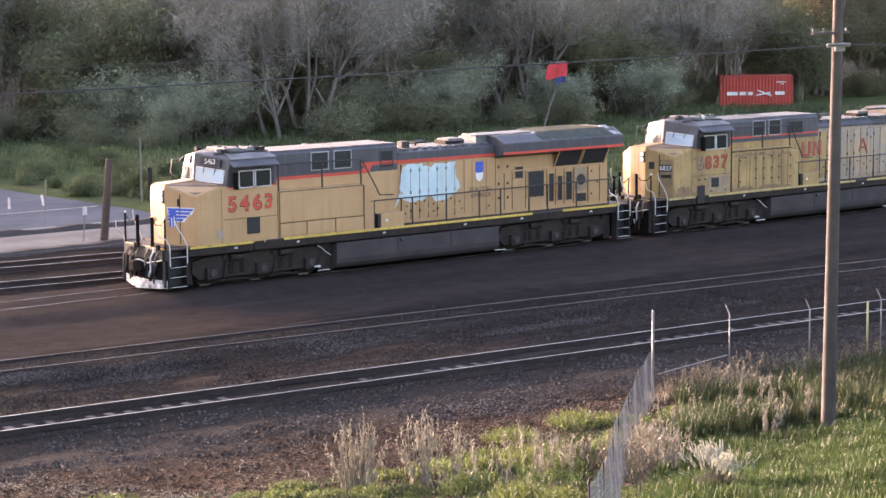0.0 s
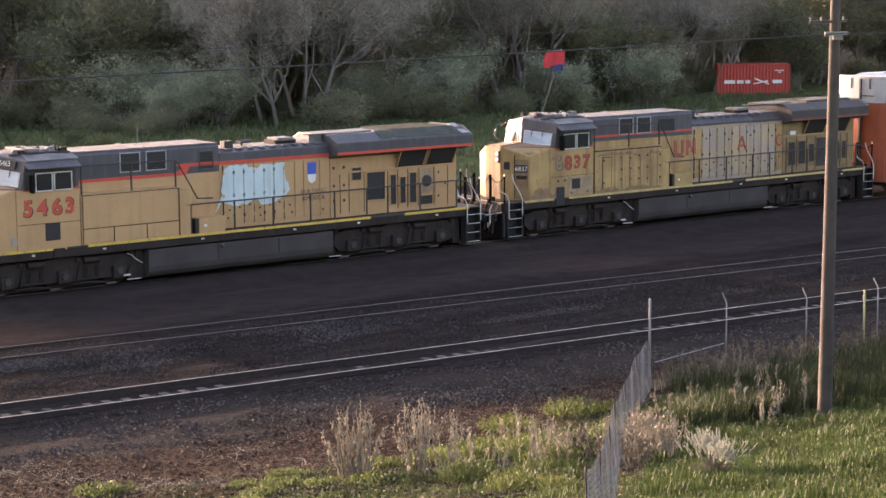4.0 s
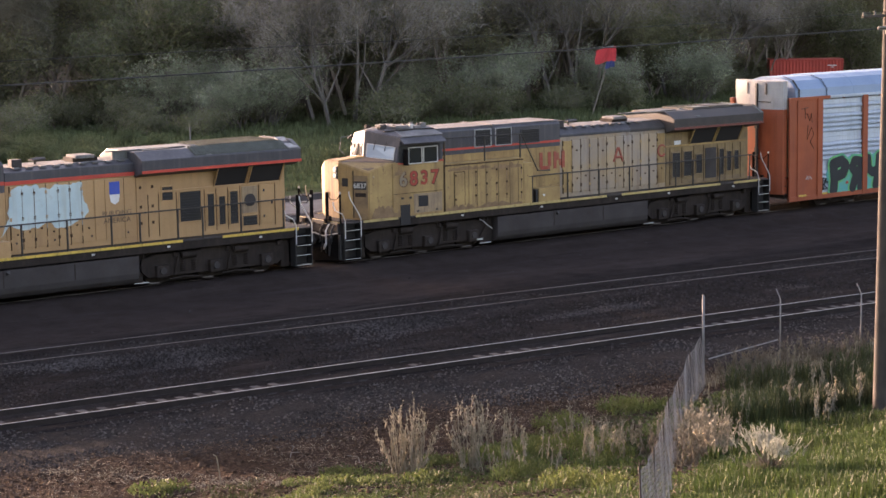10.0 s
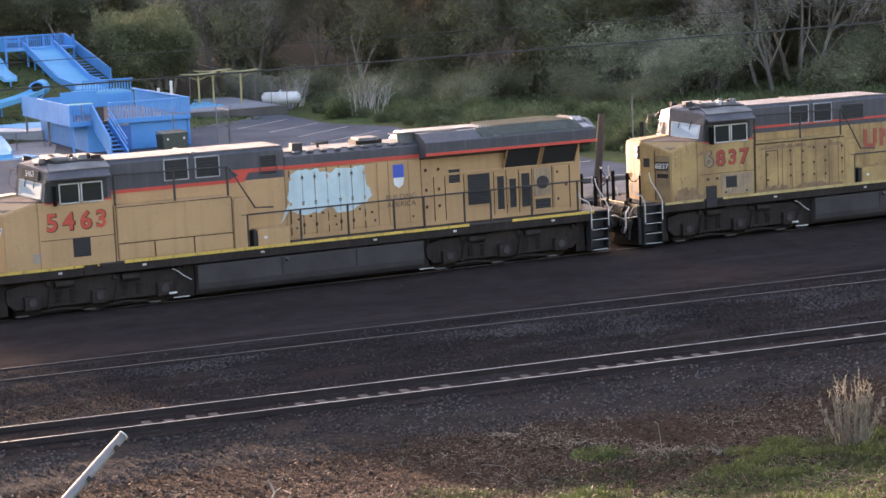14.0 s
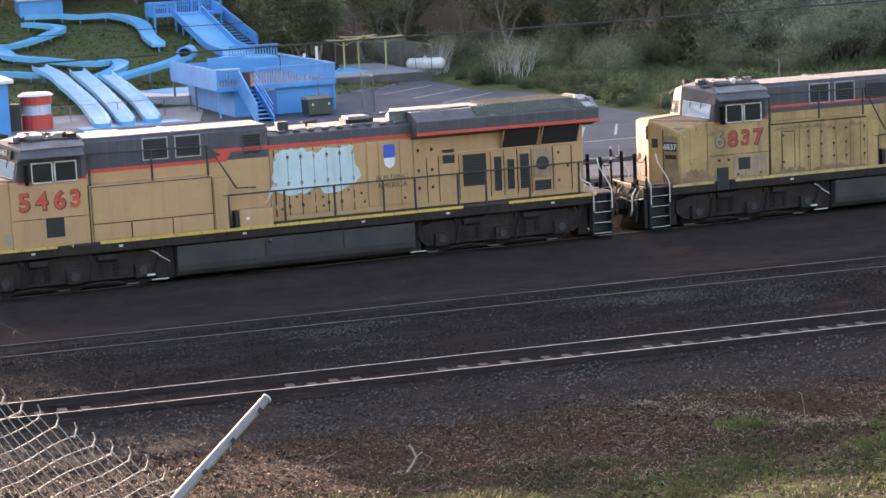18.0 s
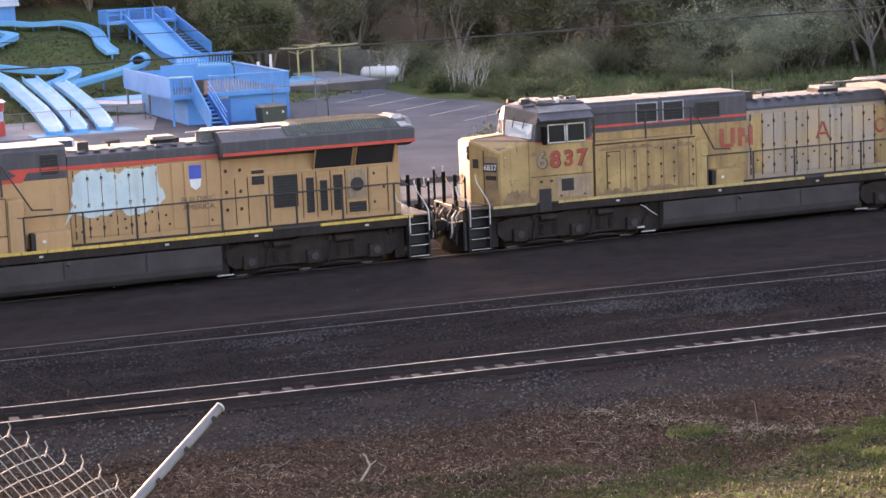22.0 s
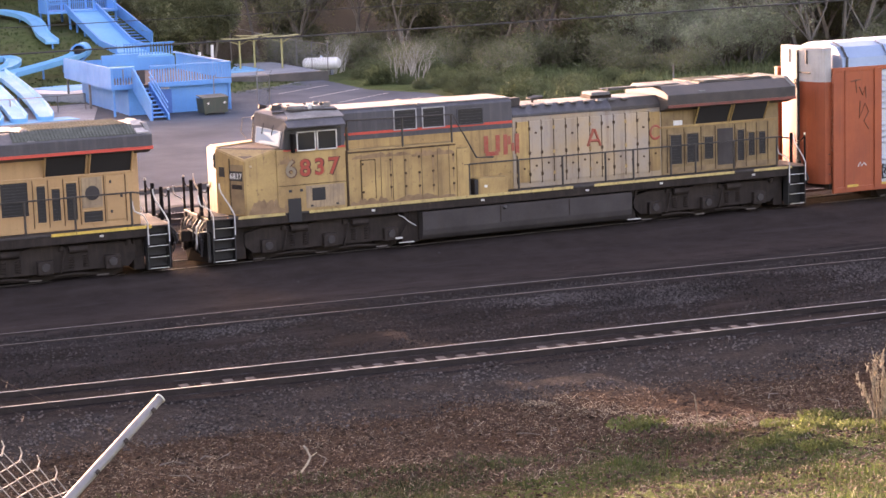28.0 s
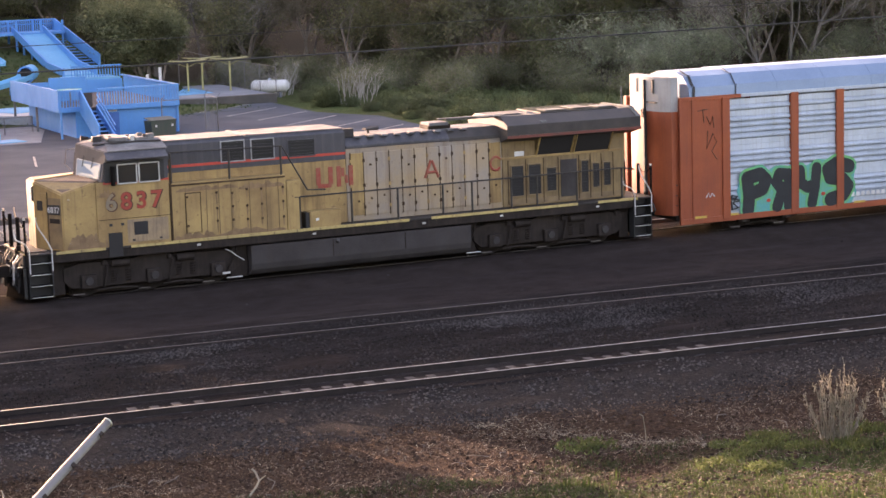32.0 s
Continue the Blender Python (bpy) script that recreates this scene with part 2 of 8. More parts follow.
def ground_mat():
    """Woods meadow, yard cinder, ballast shoulder, leaf litter and grass, by place with ragged borders."""
    m, n, l = nodes_of("yard_ground")
    p = n["Principled BSDF"]
    co = n.new("ShaderNodeTexCoord").outputs["Object"]
    sep = n.new("ShaderNodeSeparateXYZ")
    l.new(co, sep.inputs[0])

    def calc(op, a, b):
        k = n.new("ShaderNodeMath")
        k.operation = op
        for i, v in enumerate((a, b)):
            if isinstance(v, (int, float)):
                k.inputs[i].default_value = v
            else:
                l.new(v, k.inputs[i])
        return k.outputs[0]
    big = noise_at(n, l, co, 0.22, 4, 0.6)
    mid = noise_at(n, l, co, 1.3, 5, 0.65)
    fine = noise_at(n, l, co, 11.0, 4, 0.75)
    grit = noise_at(n, l, co, 34.0, 3, 0.7)
    # distance across the yard, skewed with its tracks
    v = calc("ADD", sep.outputs[1], calc("MULTIPLY", sep.outputs[0], 0.074))
    ragged = calc("ADD", v, calc("ADD", calc("MULTIPLY", calc("SUBTRACT", big, 0.5), 5.0), calc("MULTIPLY", calc("SUBTRACT", mid, 0.5), 2.4)))

    def band(x, lo, hi):
        r = n.new("ShaderNodeMapRange")
        r.inputs[1].default_value, r.inputs[2].default_value = lo, hi
        r.clamp = True
        l.new(x, r.inputs[0])
        return r.outputs[0]
    cinder = mixc(n, l, ramp(n, l, mid, ((0.35, (0,) * 3), (0.7, (1,) * 3))), (0.0155, 0.0128, 0.0122), (0.027, 0.0222, 0.0210))
    cinder = mixc(n, l, ramp(n, l, fine, ((0.5, (0,) * 3), (0.78, (1,) * 3))), cinder, (0.040, 0.033, 0.0305))
    strips = n.new("ShaderNodeMapping")
    strips.inputs["Scale"].default_value, strips.inputs["Rotation"].default_value = (0.14, 1.1, 1.0), (0, 0, 0.074)
    l.new(co, strips.inputs["Vector"])
    worn = noise_at(n, l, strips.outputs[0], 1.0, 6, 0.7)
    cinder = mixc(n, l, ramp(n, l, worn, ((0.50, (0,) * 3), (0.68, (0.85,) * 3))), cinder, mixc(n, l, grit, (0.024, 0.0205, 0.020), (0.068, 0.060, 0.057)))
    cinder = mixc(n, l, ramp(n, l, noise_at(n, l, co, 0.5, 6, 0.7), ((0.56, (0,) * 3), (0.70, (0.8,) * 3))), cinder, mixc(n, l, fine, (0.011, 0.009, 0.009), (0.042, 0.033, 0.030)))
    ballast = mixc(n, l, ramp(n, l, fine, ((0.3, (0,) * 3), (0.72, (1,) * 3))), (0.016, 0.0145, 0.0142), (0.056, 0.051, 0.049))
    ballast = mixc(n, l, ramp(n, l, mid, ((0.35, (0.6,) * 3), (0.65, (0,) * 3))), ballast, (0.024, 0.021, 0.0205))
    litter = mixc(n, l, ramp(n, l, fine, ((0.35, (0,) * 3), (0.75, (1,) * 3))), (0.015, 0.010, 0.008), (0.070, 0.046, 0.033))
    litter = mixc(n, l, ramp(n, l, grit, ((0.55, (0,) * 3), (0.75, (0.8,) * 3))), litter, (0.095, 0.064, 0.045))
    grass = mixc(n, l, ramp(n, l, fine, ((0.3, (0,) * 3), (0.75, (1,) * 3))), (0.030, 0.044, 0.014), (0.062, 0.086, 0.026))
    meadow = mixc(n, l, ramp(n, l, mid, ((0.3, (0,) * 3), (0.7, (1,) * 3))), (0.050, 0.070, 0.028), (0.095, 0.120, 0.048))
    meadow = mixc(n, l, ramp(n, l, big, ((0.45, (0,) * 3), (0.7, (1,) * 3))), meadow, (0.085, 0.080, 0.045))
    # from the slope to the woods
    shift = n.new("ShaderNodeMapRange")
    shift.inputs[1].default_value, shift.inputs[2].default_value, shift.inputs[3].default_value, shift.inputs[4].default_value = 18.0, 31.0, 2.6, -1.2
    l.new(sep.outputs[0], shift.inputs[0])
    col = mixc(n, l, band(calc("ADD", ragged, shift.outputs[0]), -25.4, -24.0), grass, litter)
    col = mixc(n, l, band(ragged, -20.5, -19.3), col, ballast)
    vm = calc("ADD", v, calc("MULTIPLY", calc("SUBTRACT", mid, 0.5), 1.2))
    col = mixc(n, l, band(vm, -16.75, -16.2), col, cinder)
    # packed dust round the train's track, lightened to stand in for haze
    hazed_dust = mixc(n, l, ramp(n, l, mid, ((0.35, (0,) * 3), (0.7, (1,) * 3))), (0.037, 0.0282, 0.0253), (0.053, 0.0413, 0.0376))
    hazed_dust = mixc(n, l, ramp(n, l, worn, ((0.52, (0,) * 3), (0.7, (0.6,) * 3))), hazed_dust, (0.070, 0.0555, 0.0505))
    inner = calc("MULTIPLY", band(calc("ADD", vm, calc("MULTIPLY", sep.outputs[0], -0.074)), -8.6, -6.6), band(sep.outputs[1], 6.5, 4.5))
    col = mixc(n, l, inner, col, hazed_dust)
    col = mixc(n, l, band(ragged, 21.0, 23.5), col, meadow)
    edge = n.new("ShaderNodeMapRange")
    edge.inputs[1].default_value, edge.inputs[2].default_value, edge.inputs[3].default_value, edge.inputs[4].default_value = 45.0, 64.0, 96.0, 62.0
    l.new(sep.outputs[0], edge.inputs[0])
    inwoods = band(calc("SUBTRACT", calc("ADD", sep.outputs[1], calc("MULTIPLY", big, 6.0)), edge.outputs[0]), 2.0, 6.0)
    floor = mixc(n, l, ramp(n, l, fine, ((0.3, (0,) * 3), (0.75, (1,) * 3))), (0.050, 0.045, 0.034), (0.105, 0.092, 0.070))
    col = mixc(n, l, inwoods, col, floor)
    l.new(col, p.inputs["Base Color"])
    p.inputs["Roughness"].default_value = 0.95
    p.inputs["Specular IOR Level"].default_value = 0.02
    bp = n.new("ShaderNodeBump")
    bp.inputs["Strength"].default_value, bp.inputs["Distance"].default_value = 0.8, 0.11
    l.new(calc("ADD", calc("MULTIPLY", mid, 1.2), calc("ADD", fine, calc("MULTIPLY", grit, 0.5))), bp.inputs["Height"])
    l.new(bp.outputs[0], p.inputs["Normal"])
    return m


GROUND = ground_mat()


# ---- mesh helpers ----
def box(bm, x0, x1, y0, y1, z0, z1, bevel=0.0):
    vs = [bm.verts.new((x, y, z)) for x in (x0, x1) for y in (y0, y1) for z in (z0, z1)]
    fs = [bm.faces.new([vs[i] for i in f]) for f in ((0, 1, 3, 2), (4, 6, 7, 5), (0, 4, 5, 1), (2, 3, 7, 6), (0, 2, 6, 4), (1, 5, 7, 3))]
    if bevel:
        es = list({e for f in fs for e in f.edges})
        bmesh.ops.bevel(bm, geom=es, offset=bevel, segments=2, profile=0.6, affect="EDGES")
    return bm


def prism(bm, pts, a, b, axis="y", bevel=0.0):
    """A polygon pushed along an axis: (x, z) along y, (y, z) along x, (x, y) along z."""
    put = {"y": lambda p, k: (p[0], k, p[1]), "x": lambda p, k: (k, p[0], p[1]), "z": lambda p, k: (p[0], p[1], k)}[axis]
    lo, hi = [bm.verts.new(put(p, a)) for p in pts], [bm.verts.new(put(p, b)) for p in pts]
    fs = [bm.faces.new(lo), bm.faces.new(hi[::-1])]
    for i in range(len(pts)):
        j = (i + 1) % len(pts)
        fs.append(bm.faces.new((lo[i], hi[i], hi[j], lo[j])))
    bmesh.ops.recalc_face_normals(bm, faces=fs)
    if bevel:
        es = list({e for f in fs for e in f.edges})
        bmesh.ops.bevel(bm, geom=es, offset=bevel, segments=2, profile=0.6, affect="EDGES")
    return bm


def rod(bm, p, q, r, r2=None, seg=6, caps=True):
    p, q = Vector(p), Vector(q)
    r2 = r if r2 is None else r2
    d = (q - p).normalized()
    u = d.orthogonal().normalized()
    w = d.cross(u)
    ra, rb = [], []
    for i in range(seg):
        c = u * math.cos(i * math.tau / seg) + w * math.sin(i * math.tau / seg)
        ra.append(bm.verts.new(p + c * r))
        rb.append(bm.verts.new(q + c * r2))
    for i in range(seg):
        j = (i + 1) % seg
        bm.faces.new((ra[i], ra[j], rb[j], rb[i]))
    if caps:
        bm.faces.new(ra[::-1])
        bm.faces.new(rb)
    return bm


def pipe(bm, pts, r, seg=6):
    """One bent tube through the points."""
    pts = [Vector(p) for p in pts]
    ring = None
    u = None
    for i, p in enumerate(pts):
        d = (pts[min(i + 1, len(pts) - 1)] - pts[max(i - 1, 0)]).normalized()
        u = d.orthogonal().normalized() if u is None else (u - d * u.dot(d)).normalized()
        w = d.cross(u)
        cur = [bm.verts.new(p + (u * math.cos(k * math.tau / seg) + w * math.sin(k * math.tau / seg)) * r) for k in range(seg)]
        if ring:
            for k in range(seg):
                bm.faces.new((ring[k], ring[(k + 1) % seg], cur[(k + 1) % seg], cur[k]))
        else:
            bm.faces.new(cur[::-1])
        ring = cur
    bm.faces.new(ring)
    return bm


def part(name, bm, material, parent=None, label="", smooth=False):
    me = bpy.data.meshes.new(name)
    bm.normal_update()
    bm.to_mesh(me)
    bm.free()
    me.materials.append(material)
    if smooth:
        for f in me.polygons:
            f.use_smooth = True
    ob = new(name, me)
    ob.parent = parent
    if label:
        ob["label"] = label
    return ob


def raw(name, verts, faces, material, parent=None):
    me = bpy.data.meshes.new(name)
    me.from_pydata(verts, [], faces)
    me.update()
    me.materials.append(material)
    ob = new(name, me)
    ob.parent = parent
    return ob


def boxed(name, material, parent, x0, x1, y0, y1, z0, z1, bevel=0.01, label=""):
    return part(name, box(bmesh.new(), x0, x1, y0, y1, z0, z1, bevel), material, parent, label)


def empty(name, m, label, category, group=""):
    ob = new(name)
    ob.empty_display_size = 0.3
    ob.matrix_basis = m
    return tagged(ob, label, category, group)


def text_part(name, words, size, material, parent, m, label="", bold=0.0):
    """Painted letters as a thin mesh, laid on by the pose m."""
    cu = bpy.data.curves.new(name, "FONT")
    cu.body, cu.size, cu.extrude, cu.align_x = words, size, 0.004, "CENTER"
    cu.offset = bold
    ob = new(name, cu)
    me = bpy.data.meshes.new_from_object(ob)
    bpy.data.objects.remove(ob)
    me.transform(m)
    me.materials.clear()
    me.materials.append(material)
    ob = new(name, me)
    ob.parent = parent
    if label:
        ob["label"] = label
    return ob


# ---- ground, one sheet to the horizon ----
def line_n(x):
    k = (x - 25) / 30
    return -16.81 - 2.23 * k + 0.07 * k * k


def line_m(x):
    k = (x - 25) / 30
    return -9.22 - 2.06 * k - 0.32 * k * k


def smooth(a, b, v):
    k = min(max((v - a) / (b - a), 0.0), 1.0)
    return k * k * (3 - 2 * k)


HILL = 30.6        # rise of the wooded ridge behind the park, unseen height set to shade the yard


def ground_z(x, y):
    v = y + 0.074 * x
    z = -0.24 + 0.05 * noise.noise((x * 0.25, y * 0.25, 0.0)) + 0.03 * noise.noise((x * 0.9, y * 0.9, 3.0))
    d = abs(y - line_n(x))
    z += 0.075 * smooth(2.4, 1.2, d) + 0.10 * smooth(3.0, 1.5, abs(y - line_m(x)))
    z += 0.225 * smooth(3.0, 2.0, abs(y + 0.1))
    k = max(-20.5 - v, 0.0)
    z += 0.05 * k + 0.0052 * k * k * smooth(0, 8, k) + 0.12 * noise.noise((x * 0.4, y * 0.4, 7.0)) * smooth(0, 4, k)
    if y < -56:
        z = min(z, 8.9 + 0.02 * (-56 - y))
    z += 8.0 * smooth(58, 120, y) * smooth(48, 36, x)          # slide hill
    z += 6.0 * smooth(95, 140, y) * smooth(40, 70, x) + HILL * smooth(125, 300, y)
    return z


def spaced(lo, hi, near, far, step, grow):
    out, v = [], near
    s = step
    while v > lo:
        s *= grow
        v -= s
        out.insert(0, v)
    v = near
    while v < far:
        out.append(v)
        v += step
    s = step
    while v < hi:
        out.append(v)
        s *= grow
        v += s
    return out + [hi]


gx, gy = spaced(-3000, 3000, -5, 90, 0.6, 1.25), spaced(-900, 4000, -62, 30, 0.5, 1.12)
gv = [(x, y, ground_z(x, y)) for y in gy for x in gx]
w = len(gx)
gf = [(j * w + i, j * w + i + 1, (j + 1) * w + i + 1, (j + 1) * w + i) for j in range(len(gy) - 1) for i in range(w - 1)]
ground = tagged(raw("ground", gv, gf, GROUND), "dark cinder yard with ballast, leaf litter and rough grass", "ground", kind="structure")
for f in ground.data.polygons:
    f.use_smooth = True


# ---- tracks ----
def track(name, line, x0, x1, top, ties, label, step=4.0, head=None):
    th = empty(name, Matrix(), label, "railway track")
    th["kind"] = "structure"
    prof_web = [(-0.075, -0.19), (0.075, -0.19), (0.018, -0.15), (0.022, -0.008), (-0.022, -0.008), (-0.018, -0.15)]
    prof_head = [(-0.022, -0.008), (0.022, -0.008), (0.022, -0.006), (0.015, 0.0), (-0.015, 0.0), (-0.022, -0.006)]
    n = int((x1 - x0) / step)
    for side in (-0.7525, 0.7525):
        web = None
        for nm, prof, mt in (("rail_web", prof_web, RUSTY), ("rail_head", prof_head, head or STEEL)):
            vs, fs = [], []
            for i in range(n + 1):
                x = x0 + i * step
                vs += [(x, line(x) + side + a, top + b) for a, b in prof]
                if i:
                    k = len(prof)
                    fs += [((i - 1) * k + j, (i - 1) * k + (j + 1) % k, i * k + (j + 1) % k, i * k + j) for j in range(k)]
            raw(nm, vs, fs, mt, th)
    if ties:
        bm = box(bmesh.new(), -0.115, 0.115, -1.3, 1.3, -0.18, 0.0, 0.012)
        me = bpy.data.meshes.new("tie")
        bm.to_mesh(me)
        bm.free()
        me.materials.append(TIE)
        rnd = random.Random(3)
        for i in range(int((ties[1] - ties[0]) / 0.53)):
            x = ties[0] + i * 0.53
            ob = new("tie", me)
            ob.parent = th
            ob.matrix_basis = pose(x, line(x) + rnd.uniform(-0.05, 0.05), top - 0.150 - rnd.uniform(0, 0.02), 0, 0, rnd.uniform(-1.5, 1.5) - 4.2)
        for d0, d1, d2 in ((0.22, 0.48, 0.71), (-1.5, -1.15, -0.83), (0.83, 1.15, 1.6)):
            vs, fs = [], []
            for i in range(int((ties[1] - ties[0]) / 0.3)):
                x = ties[0] + i * 0.3
                for d, z in ((d0, -0.24 if d0 < -1 else -0.19), (d0 + 0.12, -0.146), (d1, -0.125), (d2 - 0.08, -0.14), (d2, -0.24 if d2 > 1 else -0.19)):
                    vs.append((x, line(x) + d + 0.05 * noise.noise((x * 2.3, d, 1.0)), top + z + 0.022 * noise.noise((x * 3.1, d * 3.0, 5.0))))
                if i:
                    fs += [(5 * i - 5 + j, 5 * i + j, 5 * i + 1 + j, 5 * i - 4 + j) for j in range(4)]
            raw("ballast_bed", vs, fs, GROUND, th)["label"] = "dark ballast heaped over the ties"
    return th


track("track_near", line_n, -60, 140, 0.0, (3, 80), "bright rails on dark wooden ties in grey ballast")
track("track_middle", line_m, -60, 140, -0.09, None, "dull rails sunk in black cinder", head=DULL_STEEL)
track("track_train", lambda x: 0.0, -60, 160, 0.0, None, "rails under the slowly rolling freight train in dark cinder", head=SHADED_STEEL)
track("track_far", lambda x: 4.45 - 0.1 * (x - 31.5), -60, 60, -0.03, None, "rails beyond the train in dark cinder")
track("track_farthest", lambda x: 9.4 - 0.1 * (x - 31.5), -60, 60, -0.03, None, "rails at the edge of the yard")


# ---- rolling stock ----
def dist(t):
    """Metres that the train has gone since the start."""
    return ((((-2.6673e-07 * t + 2.11649e-05) * t - 3.09384e-04) * t - 0.02257415) * t + 2.000646) * t


WHEELSETS = []
C, HD = 1.52, 0.95


def wheelset(parent, x, r):
    bm = bmesh.new()
    for sgn in (-1, 1):
        rod(bm, (0, sgn * 0.68, 0), (0, sgn * 0.81, 0), r, seg=24)
        rod(bm, (0, sgn * 0.65, 0), (0, sgn * 0.68, 0), r + 0.03, seg=24)
        for k in range(6):
            a = k * math.tau / 6
            rod(bm, (math.cos(a) * r * 0.55, sgn * 0.80, math.sin(a) * r * 0.55), (math.cos(a) * r * 0.55, sgn * 0.825, math.sin(a) * r * 0.55), 0.05, seg=6)
    rod(bm, (0, -1.0, 0), (0, 1.0, 0), 0.09, seg=10)
    ob = part("wheelset", bm, TRUCK, parent)
    ob.matrix_basis = pose(x, 0, r)
    WHEELSETS.append((ob, x, r))
    return ob


def bogie(parent, x, axles, r, label=""):
    bg = part("bogie_frame", bmesh.new(), TRUCK, parent, "grimy cast steel bogie frame")
    half = max(axles) + 0.75
    bm = bmesh.new()
    for s in (-1, 1):
        y0, y1 = (s * 1.06, s * 1.2)
        prism(bm, [(x - half, 0.55), (x - half + 0.25, 0.32), (x + half - 0.25, 0.32), (x + half, 0.55), (x + half, 0.95), (x + half - 0.5, 1.08), (x + 0.6, 1.08), (x + 0.4, 1.16),
                   (x - 0.4, 1.16), (x - 0.6, 1.08), (x - half + 0.5, 1.08), (x - half, 0.95)], min(y0, y1), max(y0, y1), "y", 0.02)
        # block between the wheels, deepened to stop sun passing under the train
        box(bm, x - half + 0.3, x + half - 0.3, min(s * 0.05, s * 0.6), max(s * 0.05, s * 0.62), 0.04, 0.95)
    bm.to_mesh(bg.data)
    bm.free()
    for s in (-1, 1):
        for a in axles:
            j = part("journal_box", box(bmesh.new(), x + a - 0.24, x + a + 0.24, s * 1.26 - 0.1, s * 1.26 + 0.1, 0.30, 0.72, 0.04), TRUCK, bg)
            bm = bmesh.new()
            rod(bm, (x + a, s * 1.30, r), (x + a, s * 1.40, r), 0.14, 0.12, seg=12)
            part("axle_cap", bm, TANKM, j)
        for a, b in zip(axles, axles[1:]):
            m = (a + b) / 2 + x
            for k in (-0.22, 0.22):
                part("coil_spring", pipe(bmesh.new(), [(m + k + 0.08 * math.cos(i * 0.9), s * 1.22 + 0.08 * math.sin(i * 0.9), 0.42 + i * 0.011) for i in range(36)], 0.02, 4), TRUCK, bg)
            part("brake_cylinder", rod(bmesh.new(), (m - 0.3, s * 1.3, 1.0), (m + 0.25, s * 1.3, 1.0), 0.11, seg=10), TRUCK, bg)
            bm = pipe(bmesh.new(), [(m - 0.75, s * 1.27, 0.22), (m - 0.2, s * 1.27, 0.26), (m + 0.5, s * 1.27, 0.20)], 0.03)
            part("brake_rod", bm, TRUCK, bg)
            part("brake_lever", rod(bmesh.new(), (m - 0.55, s * 1.24, 0.30), (m - 0.42, s * 1.30, 0.98), 0.035, seg=6), TRUCK, bg)
        for a in axles:
            # bars brighter than the frame, standing in for glints on the brake gear
            part("brake_glint", box(bmesh.new(), x + a - 0.52, x + a - 0.14, s * 1.29 - 0.02, s * 1.29 + 0.02, 0.13, 0.165, 0.008), DULL_STEEL, bg, "brake hanger bar with its glint in the colour")
            part("spring_cap", rod(bmesh.new(), (x + a + 0.52, s * 1.23, 0.98), (x + a + 0.52, s * 1.23, 1.12), 0.10, 0.07, seg=8), TRUCK, bg)
    for a in axles:
        wheelset(parent, x + a, r)
    return bg


def side_panel(name, mt, parent, x0, x1, z0, z1, y, t=0.03, label=""):
    """A shallow raised door or panel on the side nearest the yard."""
    return part(name, box(bmesh.new(), x0, x1, y - t, y, z0, z1, 0.012), mt, parent, label)


def louvre(parent, x0, x1, z0, z1, y, frame_mt, rows=0):
    fr = part("louvre_frame", bmesh.new(), frame_mt, parent)
    bm = bmesh.new()
    b = 0.035
    for q in ((x0 - b, x0, z0 - b, z1 + b), (x1, x1 + b, z0 - b, z1 + b), (x0, x1, z1, z1 + b), (x0, x1, z0 - b, z0)):
        box(bm, q[0], q[1], y - 0.035, y + 0.01, q[2], q[3])
    bm.to_mesh(fr.data)
    bm.free()
    part("louvre_back", box(bmesh.new(), x0, x1, y - 0.006, y + 0.02, z0, z1), DARK, fr)
    rows = rows or max(3, int((z1 - z0) / 0.09))
    for i in range(rows):
        z = z0 + (i + 0.5) * (z1 - z0) / rows
        part("slat", box(bmesh.new(), x0, x1, y - 0.022, y - 0.008, z - 0.012, z + 0.012), BLACK, fr)
    return fr


def handrail(parent, pts, posts, z0, mt, r=0.027):
    rail = part("handrail", pipe(bmesh.new(), pts, r), mt, parent)
    for x, z in posts:
        part("rail_post", rod(bmesh.new(), (x, pts[0][1], z0), (x, pts[0][1], z), r * 1.3), mt, parent)
    return rail


def steps_at(parent, x0, x1, s, rails=True):
    for i in range(4):
        z = 0.2 + i * 0.34
        part("step_tread", box(bmesh.new(), x0 + 0.02, x1 - 0.02, min(s * 1.25, s * 1.52), max(s * 1.25, s * 1.52), z, z + 0.03, 0.006), PILOT, parent)
        part("tread_edge", box(bmesh.new(), x0 + 0.04, x1 - 0.04, min(s * 1.525, s * 1.54), max(s * 1.525, s * 1.54), z + 0.006, z + 0.024), PALE_RAIL, parent, "worn bright step edge")
    bm = bmesh.new()
    for x in (x0, x1):
        box(bm, x - 0.015, x + 0.015, min(s * 1.2, s * 1.53), max(s * 1.2, s * 1.53), 0.17, 1.5)
    box(bm, x0, x1, min(s * 1.17, s * 1.2), max(s * 1.17, s * 1.2), 0.17, 1.5)
    part("step_well", bm, BLACK, parent)
    if rails:
        for x, z0, z1 in ((x0 + 0.02, 0.95, 2.30), (x1, 1.0, 2.62)):
            part("grab_rail", pipe(bmesh.new(), [(x, s * 1.55, z0), (x, s * 1.55, 1.62), (x - 0.10, s * 1.53, 1.85), (x - 0.36, s * 1.45, z1 - 0.3), (x - 0.40, s * 1.42, z1 - 0.12), (x - 0.40, s * 1.40, z1)], 0.020), PALE_RAIL, parent, "worn white grab rail")


